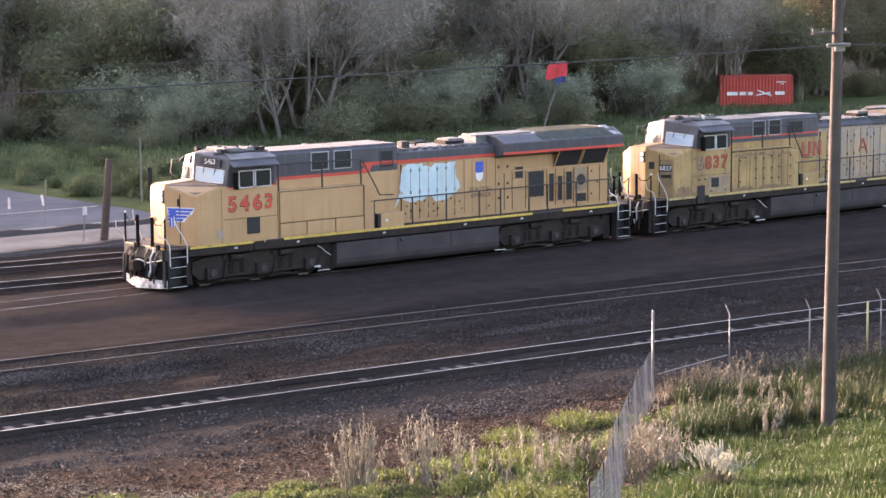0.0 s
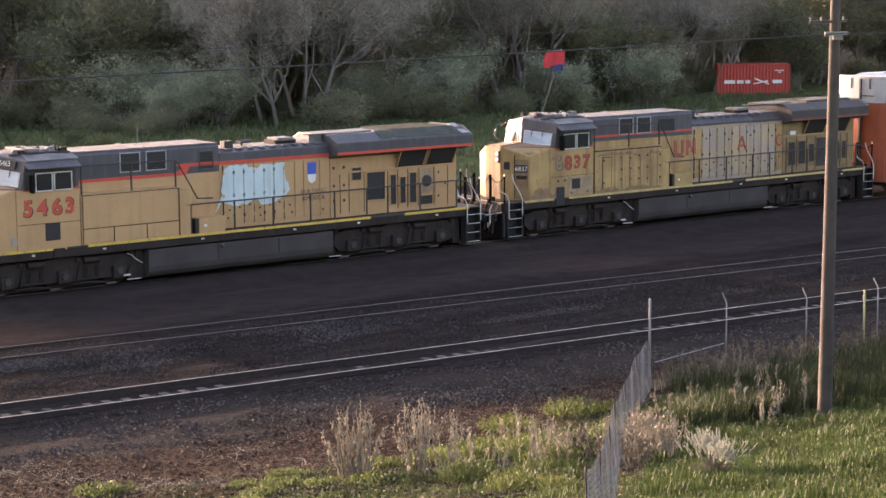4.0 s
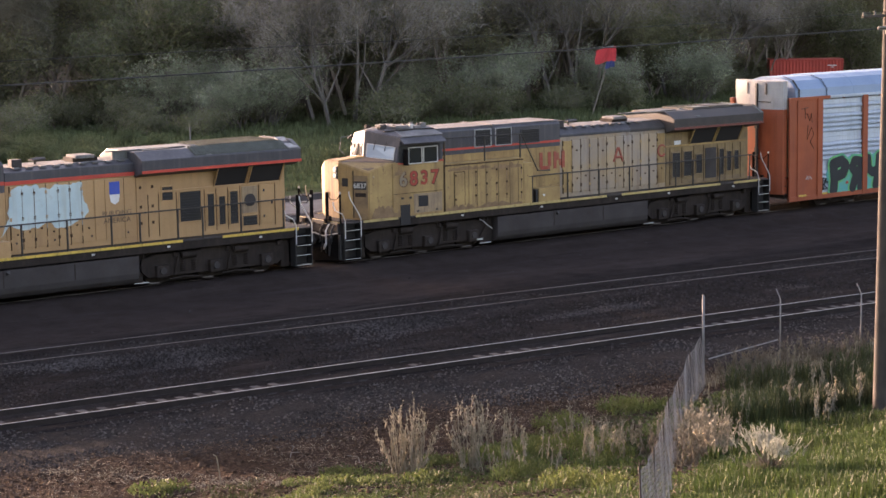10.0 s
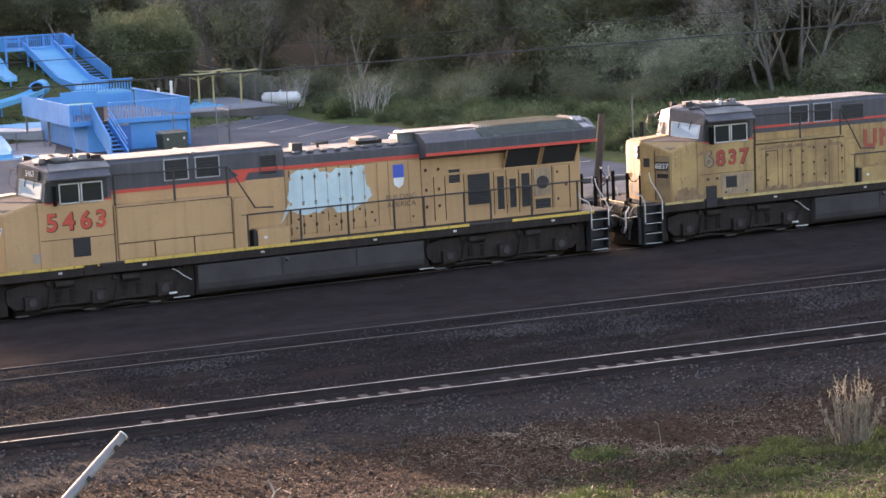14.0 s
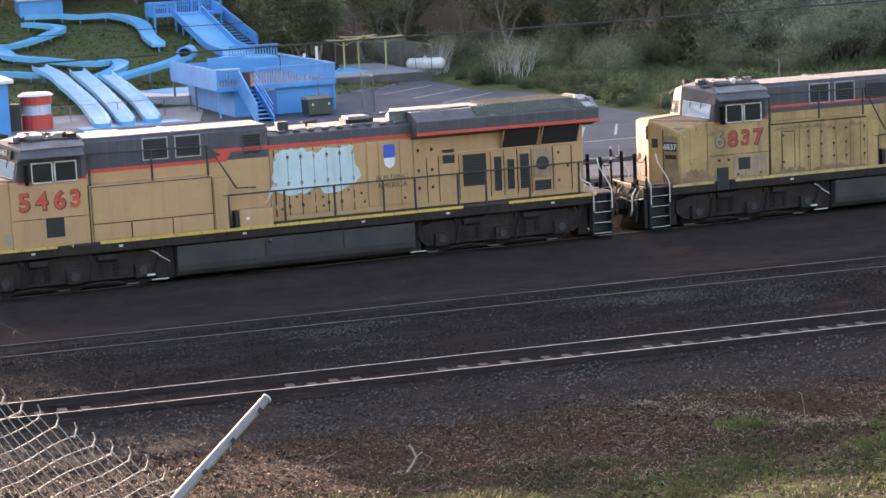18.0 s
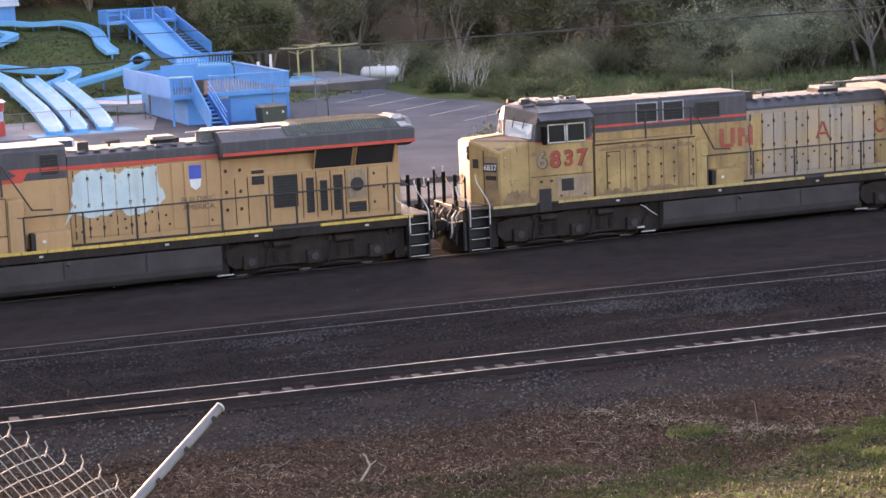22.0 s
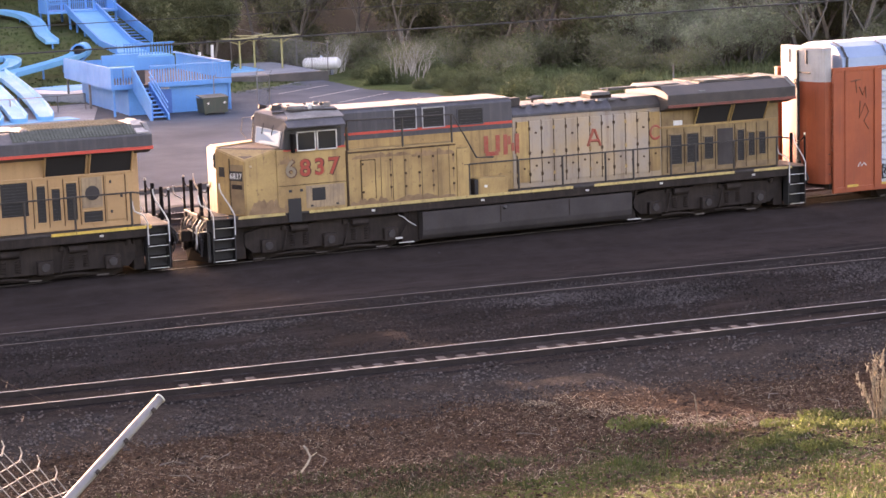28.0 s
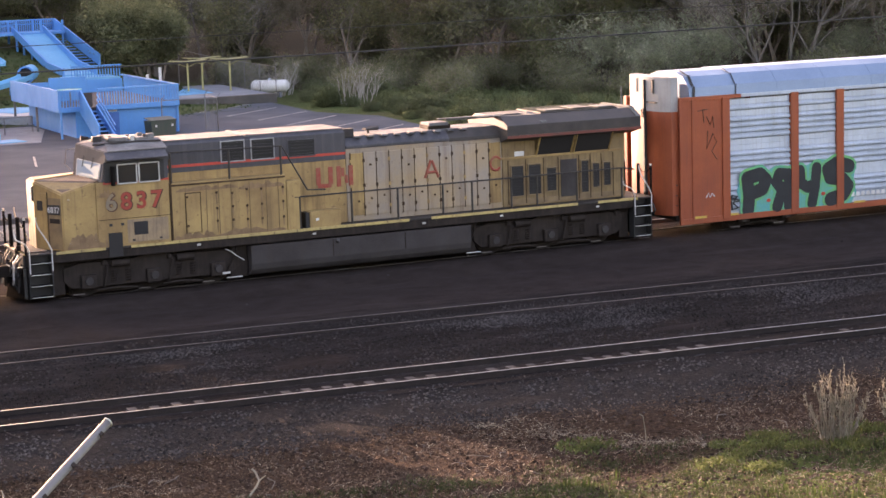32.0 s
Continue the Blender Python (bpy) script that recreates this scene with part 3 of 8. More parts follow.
def slab(pts, t):
    """A flat four-cornered plate, t thick along the normal of its corners' order."""
    pts = [Vector(p) for p in pts]
    n = ((pts[1] - pts[0]).cross(pts[2] - pts[0]) + (pts[2] - pts[0]).cross(pts[3] - pts[0])).normalized() * t
    bm = bmesh.new()
    lo, hi = [bm.verts.new(p - n * 0.1) for p in pts], [bm.verts.new(p + n) for p in pts]
    bm.faces.new(lo[::-1])
    bm.faces.new(hi)
    for i in range(4):
        j = (i + 1) % 4
        bm.faces.new((lo[i], lo[j], hi[j], hi[i]))
    return bm


SHELF = mat("rusty_dirty_shelf", (0.115, 0.075, 0.055), (0.20, 0.13, 0.08), 2.5, 22, 0.75, bump=0.1)
# patchy plough paint, whitened to hold the sunlight on the lip
SUNLIT_SCUFF = mat("sun_whitened_scuffed_paint", (0.74, 0.73, 0.72), (0.05, 0.045, 0.04), 4.5, 14, 0.55, bump=0.1)
YELLOW_DIRTY = mat("exhaust_stained_yellow_paint", (0.28, 0.188, 0.083), (0.15, 0.098, 0.05), 1.1, 22, 0.6, dirt=(0.06, 0.04, 0.028), streak=0.7, bump=0.05, specks=0.5)
HATCH = mat("scuffed_tan_paint", (0.36, 0.25, 0.14), (0.25, 0.18, 0.12), 2.0, 22, 0.6, dirt=(0.08, 0.055, 0.04), streak=0.7, bump=0.04, specks=0.6)
FADED_RED = mat("faded_lettering_red", (0.34, 0.05, 0.032), (0.31, 0.13, 0.08), 3, 26, 0.6, bump=0.0)
RUST_RED = mat("dull_rusty_red_paint", (0.20, 0.05, 0.035), (0.10, 0.045, 0.035), 2, 24, 0.6)
GRILLE_TOP = mat("radiator_mesh", (0.135, 0.145, 0.125), (0.085, 0.092, 0.08), 3, 40, 0.95, spec=0.0)
PALE_FRAME = mat("chalky_louvre_frame", (0.36, 0.36, 0.36), (0.22, 0.21, 0.20), 3.0, 25, 0.6, bump=0.03)
PATCH_EDGE = mat("chipped_patch_paint", (0.30, 0.33, 0.31), (0.21, 0.19, 0.15), 4.0, 20, 0.7, bump=0.0)
SLOGAN = mat("faded_brown_lettering", (0.10, 0.066, 0.042), (0.16, 0.105, 0.06), 3, 30, 0.6, bump=0)
STAIN = mat("brown_soot_film", (0.27, 0.165, 0.085), (0.17, 0.105, 0.058), 3.0, 22, 0.7, bump=0.03, dirt=(0.10, 0.06, 0.038), streak=0.7, sfreq=4.0)
SEAM = mat("grimy_door_gap", (0.045, 0.030, 0.021), (0.10, 0.065, 0.04), 3.0, 20, 0.9, bump=0.0, spec=0.05)
GRILLE = mat("dark_roof_grille", (0.105, 0.112, 0.10), (0.06, 0.064, 0.057), 4, 40, 0.95, spec=0.0)
SOOT = mat("sooty_grey_paint", (0.040, 0.036, 0.034), (0.075, 0.063, 0.056), 1.4, 22, 0.65, bump=0.06)
YELLOW_SOOT = mat("sooty_yellow_paint", (0.255, 0.17, 0.085), (0.145, 0.0978, 0.0595), 2.0, 22, 0.6, bump=0.05)


def loco(base, new_one, label):
    YL = YELLOW if new_one else YELLOW_OLD
    th = empty("locomotive", pose(base, 0, 0), label, "locomotive", "locomotives at the head of the train")
    # frame
    bm = bmesh.new()
    box(bm, 1.1, 21.15, -1.48, 1.48, 1.2, 1.47, 0.02)
    box(bm, 0.35, 22.0, -0.9, 0.9, 0.95, 1.3, 0.02)
    part("underframe", bm, TRUCK, th)
    boxed("deck", TANKM, th, 0.35, 21.75, -1.5, 1.5, 1.475, 1.52, 0.008)
    for i in range(26):
        x = 1.2 + i * 0.77
        if 4.05 < x + 0.3 < 4.6 and new_one or (not new_one and 2.7 < x < 3.3):
            continue
        if new_one and i in (20, 21) or not new_one and i in (15, 23):
            continue
        for s in (-1, 1):
            part("sill_stripe", box(bmesh.new(), x, x + 0.75, s * 1.505 - 0.008, s * 1.505 + 0.008, 1.455, 1.545), STRIPE if new_one else STRIPE_OLD, th)
    # ends
    for e, (xf, k) in enumerate(((0.3, -1), (21.8, 1))):
        edge_y = [-1.4, -0.95, -0.5, 0.0, 0.5, 0.95, 1.4]
        for zlo, zhi, mt, nm in ((0.10, 0.44, SUNLIT_SCUFF if e == 0 and new_one else PILOT, "plow_lip"), (0.44, 1.12, PILOT, "pilot_plow")):
            pil = bmesh.new()
            rows_ = []
            for z in (zlo, (zlo + zhi) / 2, zhi):
                bow = [xf + k * (0.34 * max(0.0, 1 - abs(y) / 1.4) * (1.15 - z) if e == 0 else 0.0) for y in edge_y]
                rows_.append([[pil.verts.new((x - k * t, y, z + (0.05 * abs(y) if z == 0.10 else 0.0))) for x, y in zip(bow, edge_y)] for t in (0.0, 0.06)])
            for i in range(6):
                for j in range(2):
                    for t in (0, 1):
                        pil.faces.new((rows_[j][t][i], rows_[j][t][i + 1], rows_[j + 1][t][i + 1], rows_[j + 1][t][i]))
                pil.faces.new((rows_[0][0][i], rows_[0][0][i + 1], rows_[0][1][i + 1], rows_[0][1][i]))
                pil.faces.new((rows_[2][0][i], rows_[2][0][i + 1], rows_[2][1][i + 1], rows_[2][1][i]))
            for i in (0, 6):
                for j in range(2):
                    pil.faces.new((rows_[j][0][i], rows_[j + 1][0][i], rows_[j + 1][1][i], rows_[j][1][i]))
            bmesh.ops.recalc_face_normals(pil, faces=pil.faces)
            part(nm, pil, mt, th, "scuffed plough lip whitened for the sun on it" if mt == SUNLIT_SCUFF else "")
        if e == 0:
            for y in (-1.38, 1.38):
                part("plow_edge", box(bmesh.new(), xf - 0.09, xf - 0.01, y - 0.05, y + 0.05, 0.2, 1.1, 0.01), BLACK, th)
            for y in (-0.8, 0.8):
                part("plow_rib", box(bmesh.new(), xf - 0.16, xf - 0.06, y - 0.03, y + 0.03, 0.3, 1.05, 0.01), TANKM, th)
            part("uncoupling_lever", pipe(bmesh.new(), [(xf - 0.1, -1.3, 1.15), (xf - 0.2, -0.5, 1.0), (xf - 0.3, -0.1, 1.1), (xf - 0.2, 0.4, 1.0)], 0.02), PALE_RAIL, th)
            part("jumper_cable", pipe(bmesh.new(), [(xf - 0.02, -0.6, 1.45), (xf - 0.14, -0.7, 1.1), (xf - 0.12, -0.9, 0.75), (xf - 0.06, -1.05, 1.2)], 0.035), BLACK, th)
            part("end_platform_plate", box(bmesh.new(), xf - 0.03, xf + 0.06, -1.3, 1.3, 1.48, 1.53, 0.01), STRIPE if new_one else STRIPE_OLD, th, "yellow edged end platform")
        part("end_sheet", box(bmesh.new(), xf - 0.05, xf + 0.05, -1.25, 1.25, 1.1, 1.52, 0.01), BLACK, th)
        bm = rod(bmesh.new(), (xf, 0, 0.88), (xf + k * 0.40, 0, 0.88), 0.11, seg=10)
        box(bm, xf + k * 0.40 - 0.17, xf + k * 0.40 + 0.17, -0.17, 0.17, 0.70, 1.06, 0.05)
        part("coupler", bm, TRUCK, th)
        for y in (-0.75, -0.45, 0.45, 0.75):
            part("air_hose", pipe(bmesh.new(), [(xf, y, 1.05), (xf + k * 0.16, y, 0.9), (xf + k * 0.2, y * 0.9, 0.5), (xf + k * 0.12, y * 0.8, 0.35)], 0.03), BLACK, th)
        for i, (y, r) in enumerate(((-1.05, 0.14), (-0.72, 0.3), (-0.35, 0.19), (0.3, 0.33), (0.62, 0.12), (0.95, 0.26))):
            part("jumper_hose", pipe(bmesh.new(), [(xf + k * 0.06, y, 1.42), (xf + k * 0.24, y - 0.05, 1.2), (xf + k * 0.28, y - 0.12, 1.2 - 1.6 * r), (xf + k * 0.26, y + 0.5 * r - 0.1, 1.12 - 1.9 * r), (xf + k * 0.16, y + 1.2 * r - 0.2, 1.0 - r)], 0.03), PALE_RAIL if i == 1 and e == 0 else BLACK, th)
        clutter = random.Random(7 + e + (0 if new_one else 3))
        for i in range(9):
            y, z = clutter.uniform(-1.15, 1.0), clutter.uniform(0.55, 1.35)
            part("hose_end", pipe(bmesh.new(), [(xf + k * 0.05, y, z + 0.1), (xf + k * 0.17, y + clutter.uniform(-0.1, 0.1), z), (xf + k * 0.22, y + clutter.uniform(-0.25, 0.25), z - clutter.uniform(0.15, 0.4))], clutter.uniform(0.022, 0.04)),
                 PALE_RAIL if i in (2, 5) and e == 0 else PILOT, th)
        for i in range(5):
            y, z = clutter.uniform(-1.1, 1.0), clutter.uniform(1.15, 1.75)
            part("end_bracket", box(bmesh.new(), min(xf, xf + k * 0.12), max(xf, xf + k * 0.12), y - 0.06, y + 0.06, z - 0.07, z + 0.09, 0.015), PILOT if i else PALE_RAIL, th)
        for y in (-1.35, -0.5, 0.5, 1.35):
            part("end_post", rod(bmesh.new(), (xf + 0.02, y, 1.5), (xf + 0.02, y, 2.55), 0.06 if abs(y) < 1 else 0.035), PILOT, th)
        for y in (-1, 1):
            part("end_rail", pipe(bmesh.new(), [(xf + 0.02, y * 0.5, 2.5), (xf + 0.02, y * 0.75, 2.3), (xf + 0.02, y * 1.1, 2.32), (xf + 0.02, y * 1.35, 2.52)], 0.016), PILOT, th)
            part("post_tip", rod(bmesh.new(), (xf + 0.02, y * 1.35, 2.55), (xf + 0.02, y * 1.35, 2.62), 0.035, seg=8), PALE_RAIL, th)
        for s in (-1, 1):
            x0, x1 = (0.36, 1.06) if e == 0 else (21.05, 21.72)
            steps_at(th, x0, x1, s)
    boxed("front_platform", TANKM, th, 0.32, 1.0, -1.2, 1.2, 1.525, 1.56, 0.008, "grey front platform plate")
    # tank and bogies
    tank = prism(bmesh.new(), [(-1.45, 1.14), (1.45, 1.14), (1.45, 0.56), (1.40, 0.38), (1.28, 0.24), (1.10, 0.17), (-1.10, 0.17), (-1.28, 0.24), (-1.40, 0.38), (-1.45, 0.56)], 7.35, 14.95, "x", 0.012)
    tk = part("fuel_tank", tank, TANK_SIDE, th, "long dark grey fuel tank")
    for x in (10.1, 12.6):
        part("tank_seam", box(bmesh.new(), x - 0.02, x + 0.02, -1.456, -1.44, 0.58, 1.12), TRUCK, tk)
    part("filler_pipe", rod(bmesh.new(), (10.25, -1.44, 1.02), (10.25, -1.53, 1.08), 0.06, seg=8), RAILING, tk)
    # filler boxes added to block sun through the gaps in the running gear
    for x0, x1 in ((1.1, 1.5), (6.75, 7.33), (14.97, 15.25), (20.68, 21.03)):
        part("sun_filler_box", box(bmesh.new(), x0, x1, -1.12, 1.12, 0.16, 1.19, 0.03), TRUCK, th)
    for x in (4.25, 17.95):
        bogie(th, x, (-2.05, 0.0, 2.05), 0.53)
    for x in (6.95, 15.2):
        part("sand_pipe", pipe(bmesh.new(), [(x, -1.35, 1.2), (x - 0.1, -1.3, 0.8), (x - 0.35, -1.2, 0.35), (x - 0.5, -1.1, 0.15)], 0.03), TRUCK, th)
        if x < 10:
            part("brake_pipe", pipe(bmesh.new(), [(x - 0.42, -1.38, 1.12), (x - 0.22, -1.40, 1.02), (x - 0.10, -1.40, 0.90), (x + 0.18, -1.40, 0.72)], 0.013), PALE_RAIL, th, "worn pale brake pipe")
            part("pipe_union", box(bmesh.new(), x - 0.55, x - 0.30, -1.42, -1.37, 0.34, 0.40, 0.012), PALE_RAIL, th)
        part("sand_nozzle", box(bmesh.new(), x - 0.42, x + 0.10, -1.42, -1.38, 0.20, 0.232, 0.008), PALE_RAIL, th, "small white pipe end")
    # nose: narrow front, slanted cheeks and a dirty sloping top
    nose = bmesh.new()
    outline = [(0.87, -0.46), (1.45, -C), (2.497, -C), (2.497, C), (1.45, C), (0.87, 0.46)]
    tops = (3.58, 3.24, 3.53, 3.53, 3.24, 3.58)
    lo = [nose.verts.new((x, y, 1.53)) for x, y in outline]
    hi = [nose.verts.new((x, y, z)) for (x, y), z in zip(outline, tops)]
    for i in range(6):
        nose.faces.new((lo[i], lo[(i + 1) % 6], hi[(i + 1) % 6], hi[i]))
    nose.faces.new(lo[::-1])
    nose.faces.new(hi)
    bmesh.ops.triangulate(nose, faces=[f for f in nose.faces if len(f.verts) > 4])
    bmesh.ops.recalc_face_normals(nose, faces=nose.faces)
    bmesh.ops.bevel(nose, geom=[e for e in nose.edges if e.calc_face_angle(0) > 0.3], offset=0.03, segments=2, affect="EDGES")
    part("nose", nose, YL, th)
    for s in (-1, 1):
        part("nose_shelf", slab([(0.98, s * 0.42, 3.575), (1.50, s * 1.42, 3.275), (2.60, s * 1.46, 3.535), (2.24, s * 0.03, 3.64)][::-s], 0.03), SHELF, th, "dirty brown top of the nose")
    part("nose_ridge", slab([(0.95, -0.36, 3.59), (2.2, -0.2, 3.66), (2.2, 0.2, 3.66), (0.95, 0.36, 3.59)], 0.04), YL, th)

    def cheek(f, z, out=0.0):
        """A point on the slanted cheek nearest the yard."""
        return (0.87 + 0.58 * f - 0.877 * out, -0.46 - 1.06 * f - 0.48 * out, z)

    def on_cheek(f0, f1, z0, z1, out=0.006, skew=0.0):
        return slab([cheek(f0, z0, 0.001), cheek(f1 - skew, z0, 0.001), cheek(f1, z1, 0.001), cheek(f0, z1, 0.001)], out)
    part("headlight_housing", box(bmesh.new(), 0.83, 0.90, -0.42, -0.18, 2.98, 3.44, 0.02), BLACK, th, "black headlight housing")
    for z in (3.10, 3.32):
        part("headlight", rod(bmesh.new(), (0.80, -0.30, z), (0.84, -0.30, z), 0.085, seg=14), WHITE, th, "round pale headlight lens")
    part("cheek_door_seam", on_cheek(0.47, 0.50, 1.6, 3.30), TRUCK, th)
    if new_one:
        part("emblem_edge", on_cheek(0.06, 0.97, 2.62, 2.86, 0.004, 0.10), WHITE, th)
        part("emblem_edge", on_cheek(0.10, 0.80, 2.36, 2.64, 0.004, 0.18), WHITE, th)
        for i, (f1, z) in enumerate(((0.94, 2.74), (0.84, 2.62), (0.74, 2.50), (0.62, 2.39))):
            part("emblem_wing", on_cheek(0.09, f1, z, z + 0.085, 0.008, 0.06), BLUE, th, "blue wing stripe on the nose")
        part("emblem_shield", on_cheek(0.14, 0.36, 2.18, 2.80, 0.012), BLUE, th, "blue shield between wing stripes")
        for f in (0.20, 0.28):
            part("emblem_bar", on_cheek(f, f + 0.03, 2.18, 2.50, 0.016), WHITE, th)
        part("grime_strip", on_cheek(0.40, 0.47, 2.9, 3.15), TRUCK, th)
    else:
        part("cheek_recess", on_cheek(0.48, 0.96, 1.58, 3.12, 0.004), YELLOW_SOOT, th, "sooty recess in the nose")
        part("cheek_number_board", on_cheek(0.52, 0.92, 2.62, 2.92, 0.03), BLACK, th, "black number board on the nose")
        u = Vector((0.58, -1.06, 0)).normalized()
        n = Vector((-1.06, -0.58, 0)).normalized()
        rot = Matrix(((u.x, 0, n.x, 0), (u.y, 0, n.y, 0), (0, 1, 0, 0), (0, 0, 0, 1)))
        text_part("board_digits", "6837", 0.26, WHITE, th, Matrix.Translation(Vector(cheek(0.72, 2.68, 0.04))) @ rot)
        part("cheek_door", on_cheek(0.06, 0.46, 1.7, 3.25, 0.02), YL, th, "yellow nose door")
        part("door_window", on_cheek(0.12, 0.32, 2.72, 3.02, 0.026), DARK, th, "small dark door window")
        part("cheek_number_board", on_cheek(0.55, 0.90, 2.36, 2.5, 0.02), TRUCK, th)
    for x, z in ((1.62, 3.04), (1.62, 1.72), (2.35, 1.78)):
        side_panel("warning_label", FADED, th, x, x + 0.07, z, z + 0.06, -C - 0.001, 0.006)
    if new_one:
        side_panel("safety_plate", FADED, th, 2.28, 2.5, 1.72, 2.02, -C - 0.001, 0.008)
    # cab: yellow below, grey above, with a pointed front of two facets
    cab = prism(bmesh.new(), [(2.5, 1.53), (2.5, 3.50), (4.78, 3.50), (4.78, 1.53)], -C, C, "y", 0.02)
    part("cab", cab, YL, th)
    B0, T0 = Vector((2.24, 0, 3.52)), Vector((2.36, 0, 4.60))

    def side_pts(s):
        return Vector((2.70, s * 1.51, 3.50)), Vector((2.90, s * 1.51, 4.40))
    up_ = bmesh.new()
    v = {}
    for s in (-1, 1):
        b1, t1 = side_pts(s)
        v["b", s], v["t", s] = up_.verts.new(b1), up_.verts.new(t1)
        v["kb", s], v["kt", s] = up_.verts.new((4.78, s * 1.51, 3.50)), up_.verts.new((4.78, s * 1.51, 4.40))
        v["f", s], v["k", s] = up_.verts.new((3.05, s * 0.62, 4.63)), up_.verts.new((4.78, s * 0.62, 4.63))
    v["B"], v["T"] = up_.verts.new(B0), up_.verts.new(T0)
    for s in (-1, 1):
        up_.faces.new((v["B"], v["b", s], v["t", s], v["T"]))
        up_.faces.new((v["b", s], v["kb", s], v["kt", s], v["t", s]))
        up_.faces.new((v["T"], v["t", s], v["f", s]))
        up_.faces.new((v["t", s], v["kt", s], v["k", s], v["f", s]))
    up_.faces.new((v["T"], v["f", 1], v["f", -1]))
    up_.faces.new((v["f", 1], v["f", -1], v["k", -1], v["k", 1]))
    up_.faces.new((v["kb", -1], v["kt", -1], v["k", -1], v["k", 1], v["kt", 1], v["kb", 1]))
    up_.faces.new((v["B"], v["b", -1], v["kb", -1], v["kb", 1], v["b", 1]))
    bmesh.ops.recalc_face_normals(up_, faces=up_.faces)
    bmesh.ops.bevel(up_, geom=[e for e in up_.edges if e.calc_face_angle(0) > 0.3], offset=0.025, segments=2, affect="EDGES")
    part("cab_top", up_, GREY, th, "grey upper cab with a pointed front")
    for s in (-1, 1):
        part("cab_roof", slab([(2.95, s * 1.50, 4.412), (4.80, s * 1.50, 4.412), (4.80, s * 0.62, 4.645), (3.08, s * 0.62, 4.645)][::-s], 0.02), ROOF_TOP, th, "dusty grey cab roof")
    part("cab_roof", slab([(3.08, -0.6, 4.64), (4.80, -0.6, 4.64), (4.80, 0.6, 4.64), (3.08, 0.6, 4.64)], 0.02), ROOF_TOP, th, "dusty grey cab roof")
    for s in (-1, 1):
        part("red_band", box(bmesh.new(), 2.74, 4.79, s * 1.52 - 0.012, s * 1.52 + 0.012, 3.44, 3.50, 0.004), RED, th)
    # windscreens, number boards and wipers on the two facets
    for s in (-1, 1):
        b1, t1 = side_pts(s)

        def face(f, h, out=0.0):
            p = B0.lerp(b1, f).lerp(T0.lerp(t1, f), h)
            nn = (b1 - B0).cross(T0 - B0) * (1 if s < 0 else -1)
            return p + nn.normalized() * out

        def quad(f0, f1, h0, h1, lift):
            q = [face(f0, h0, lift), face(f1, h0, lift), face(f1, h1, lift), face(f0, h1, lift)]
            return q if s < 0 else q[::-1]
        fr = part("windscreen_frame", slab(quad(0.10, 0.90, 0.10, 0.60, 0.004), 0.025), PALE_RAIL if s < 0 else GREY, th, "pale windscreen frame" if s < 0 else "grey windscreen frame")
        part("windscreen", slab(quad(0.12, 0.88, 0.13, 0.58, 0.030), 0.006), SKY_SCREEN if s < 0 else PANE, fr, "windscreen painted pale for sky reflection" if s < 0 else "dark windscreen")
        for f in (0.35, 0.66):
            part("wiper", rod(bmesh.new(), face(f, 0.74, 0.05), face(f - 0.04, 0.40, 0.045), 0.012), BLACK, th)
        if new_one:
            part("number_board", slab(quad(0.22, 0.76, 0.68, 0.95, 0.004), 0.06), BLACK, th, "black number board")
            if s < 0:
                u = (b1 - B0).normalized()
                n = u.cross(T0 - B0).normalized()
                w = n.cross(u)
                at = face(0.49, 0.745, 0.07)
                text_part("board_digits", "5463", 0.25, WHITE, th, Matrix(((u.x, w.x, n.x, at.x), (u.y, w.y, n.y, at.y), (u.z, w.z, n.z, at.z), (0, 0, 0, 1))))
    part("mirror_bracket", pipe(bmesh.new(), [(2.75, 1.5, 4.3), (2.5, 1.75, 4.25), (2.45, 1.8, 3.8), (2.6, 1.7, 3.6)], 0.018), GALV_POST, th)
    # side windows with a sun awning
    for s in (-1, 1):
        y = s * (C + 0.012)
        part("cab_window_band", box(bmesh.new(), 2.78, 4.66, min(y, y - s * 0.04), max(y, y - s * 0.04), 3.46, 4.10, 0.02), BLACK, th)
        for x0, x1 in ((3.17, 3.80), (3.84, 4.50)):
            bm = bmesh.new()
            b, yy = 0.035, y + s * 0.02
            for q in ((x0, x1, 3.42, 3.42 + b), (x0, x1, 4.03 - b, 4.03), (x0, x0 + b, 3.42, 4.03), (x1 - b, x1, 3.42, 4.03)):
                box(bm, q[0], q[1], min(yy, yy + s * 0.03), max(yy, yy + s * 0.03), q[2], q[3])
            fr = part("window_frame", bm, PALE_RAIL, th, "worn aluminium window frame")
            part("window_pane", box(bmesh.new(), x0 + b, x1 - b, min(yy, yy + s * 0.01), max(yy, yy + s * 0.01), 3.455, 3.995), PANE, fr)
        part("wind_deflector", box(bmesh.new(), 2.98, 3.06, min(y, y + s * 0.22), max(y, y + s * 0.22), 3.4, 3.98, 0.01), PILOT, th)
        aw = prism(bmesh.new(), [(s * C, 4.38), (s * (C + 0.02), 4.36), (s * (C + 0.30), 4.20), (s * (C + 0.30), 4.17), (s * C, 4.33)], 2.82, 4.72, "x")
        part("awning", aw, GREY, th, "grey sun awning")
        side_panel("vent_opening", DARK, th, *((3.50, 4.03, 1.80, 2.36) if new_one else (3.62, 4.06, 1.84, 2.24)), s * C + (-0.008 if s < 0 else 0.024), 0.012)
        side_panel("seam", TRUCK, th, 2.55, 4.78, 2.36, 2.375, s * C + (0.002 if s < 0 else 0.006), 0.006)
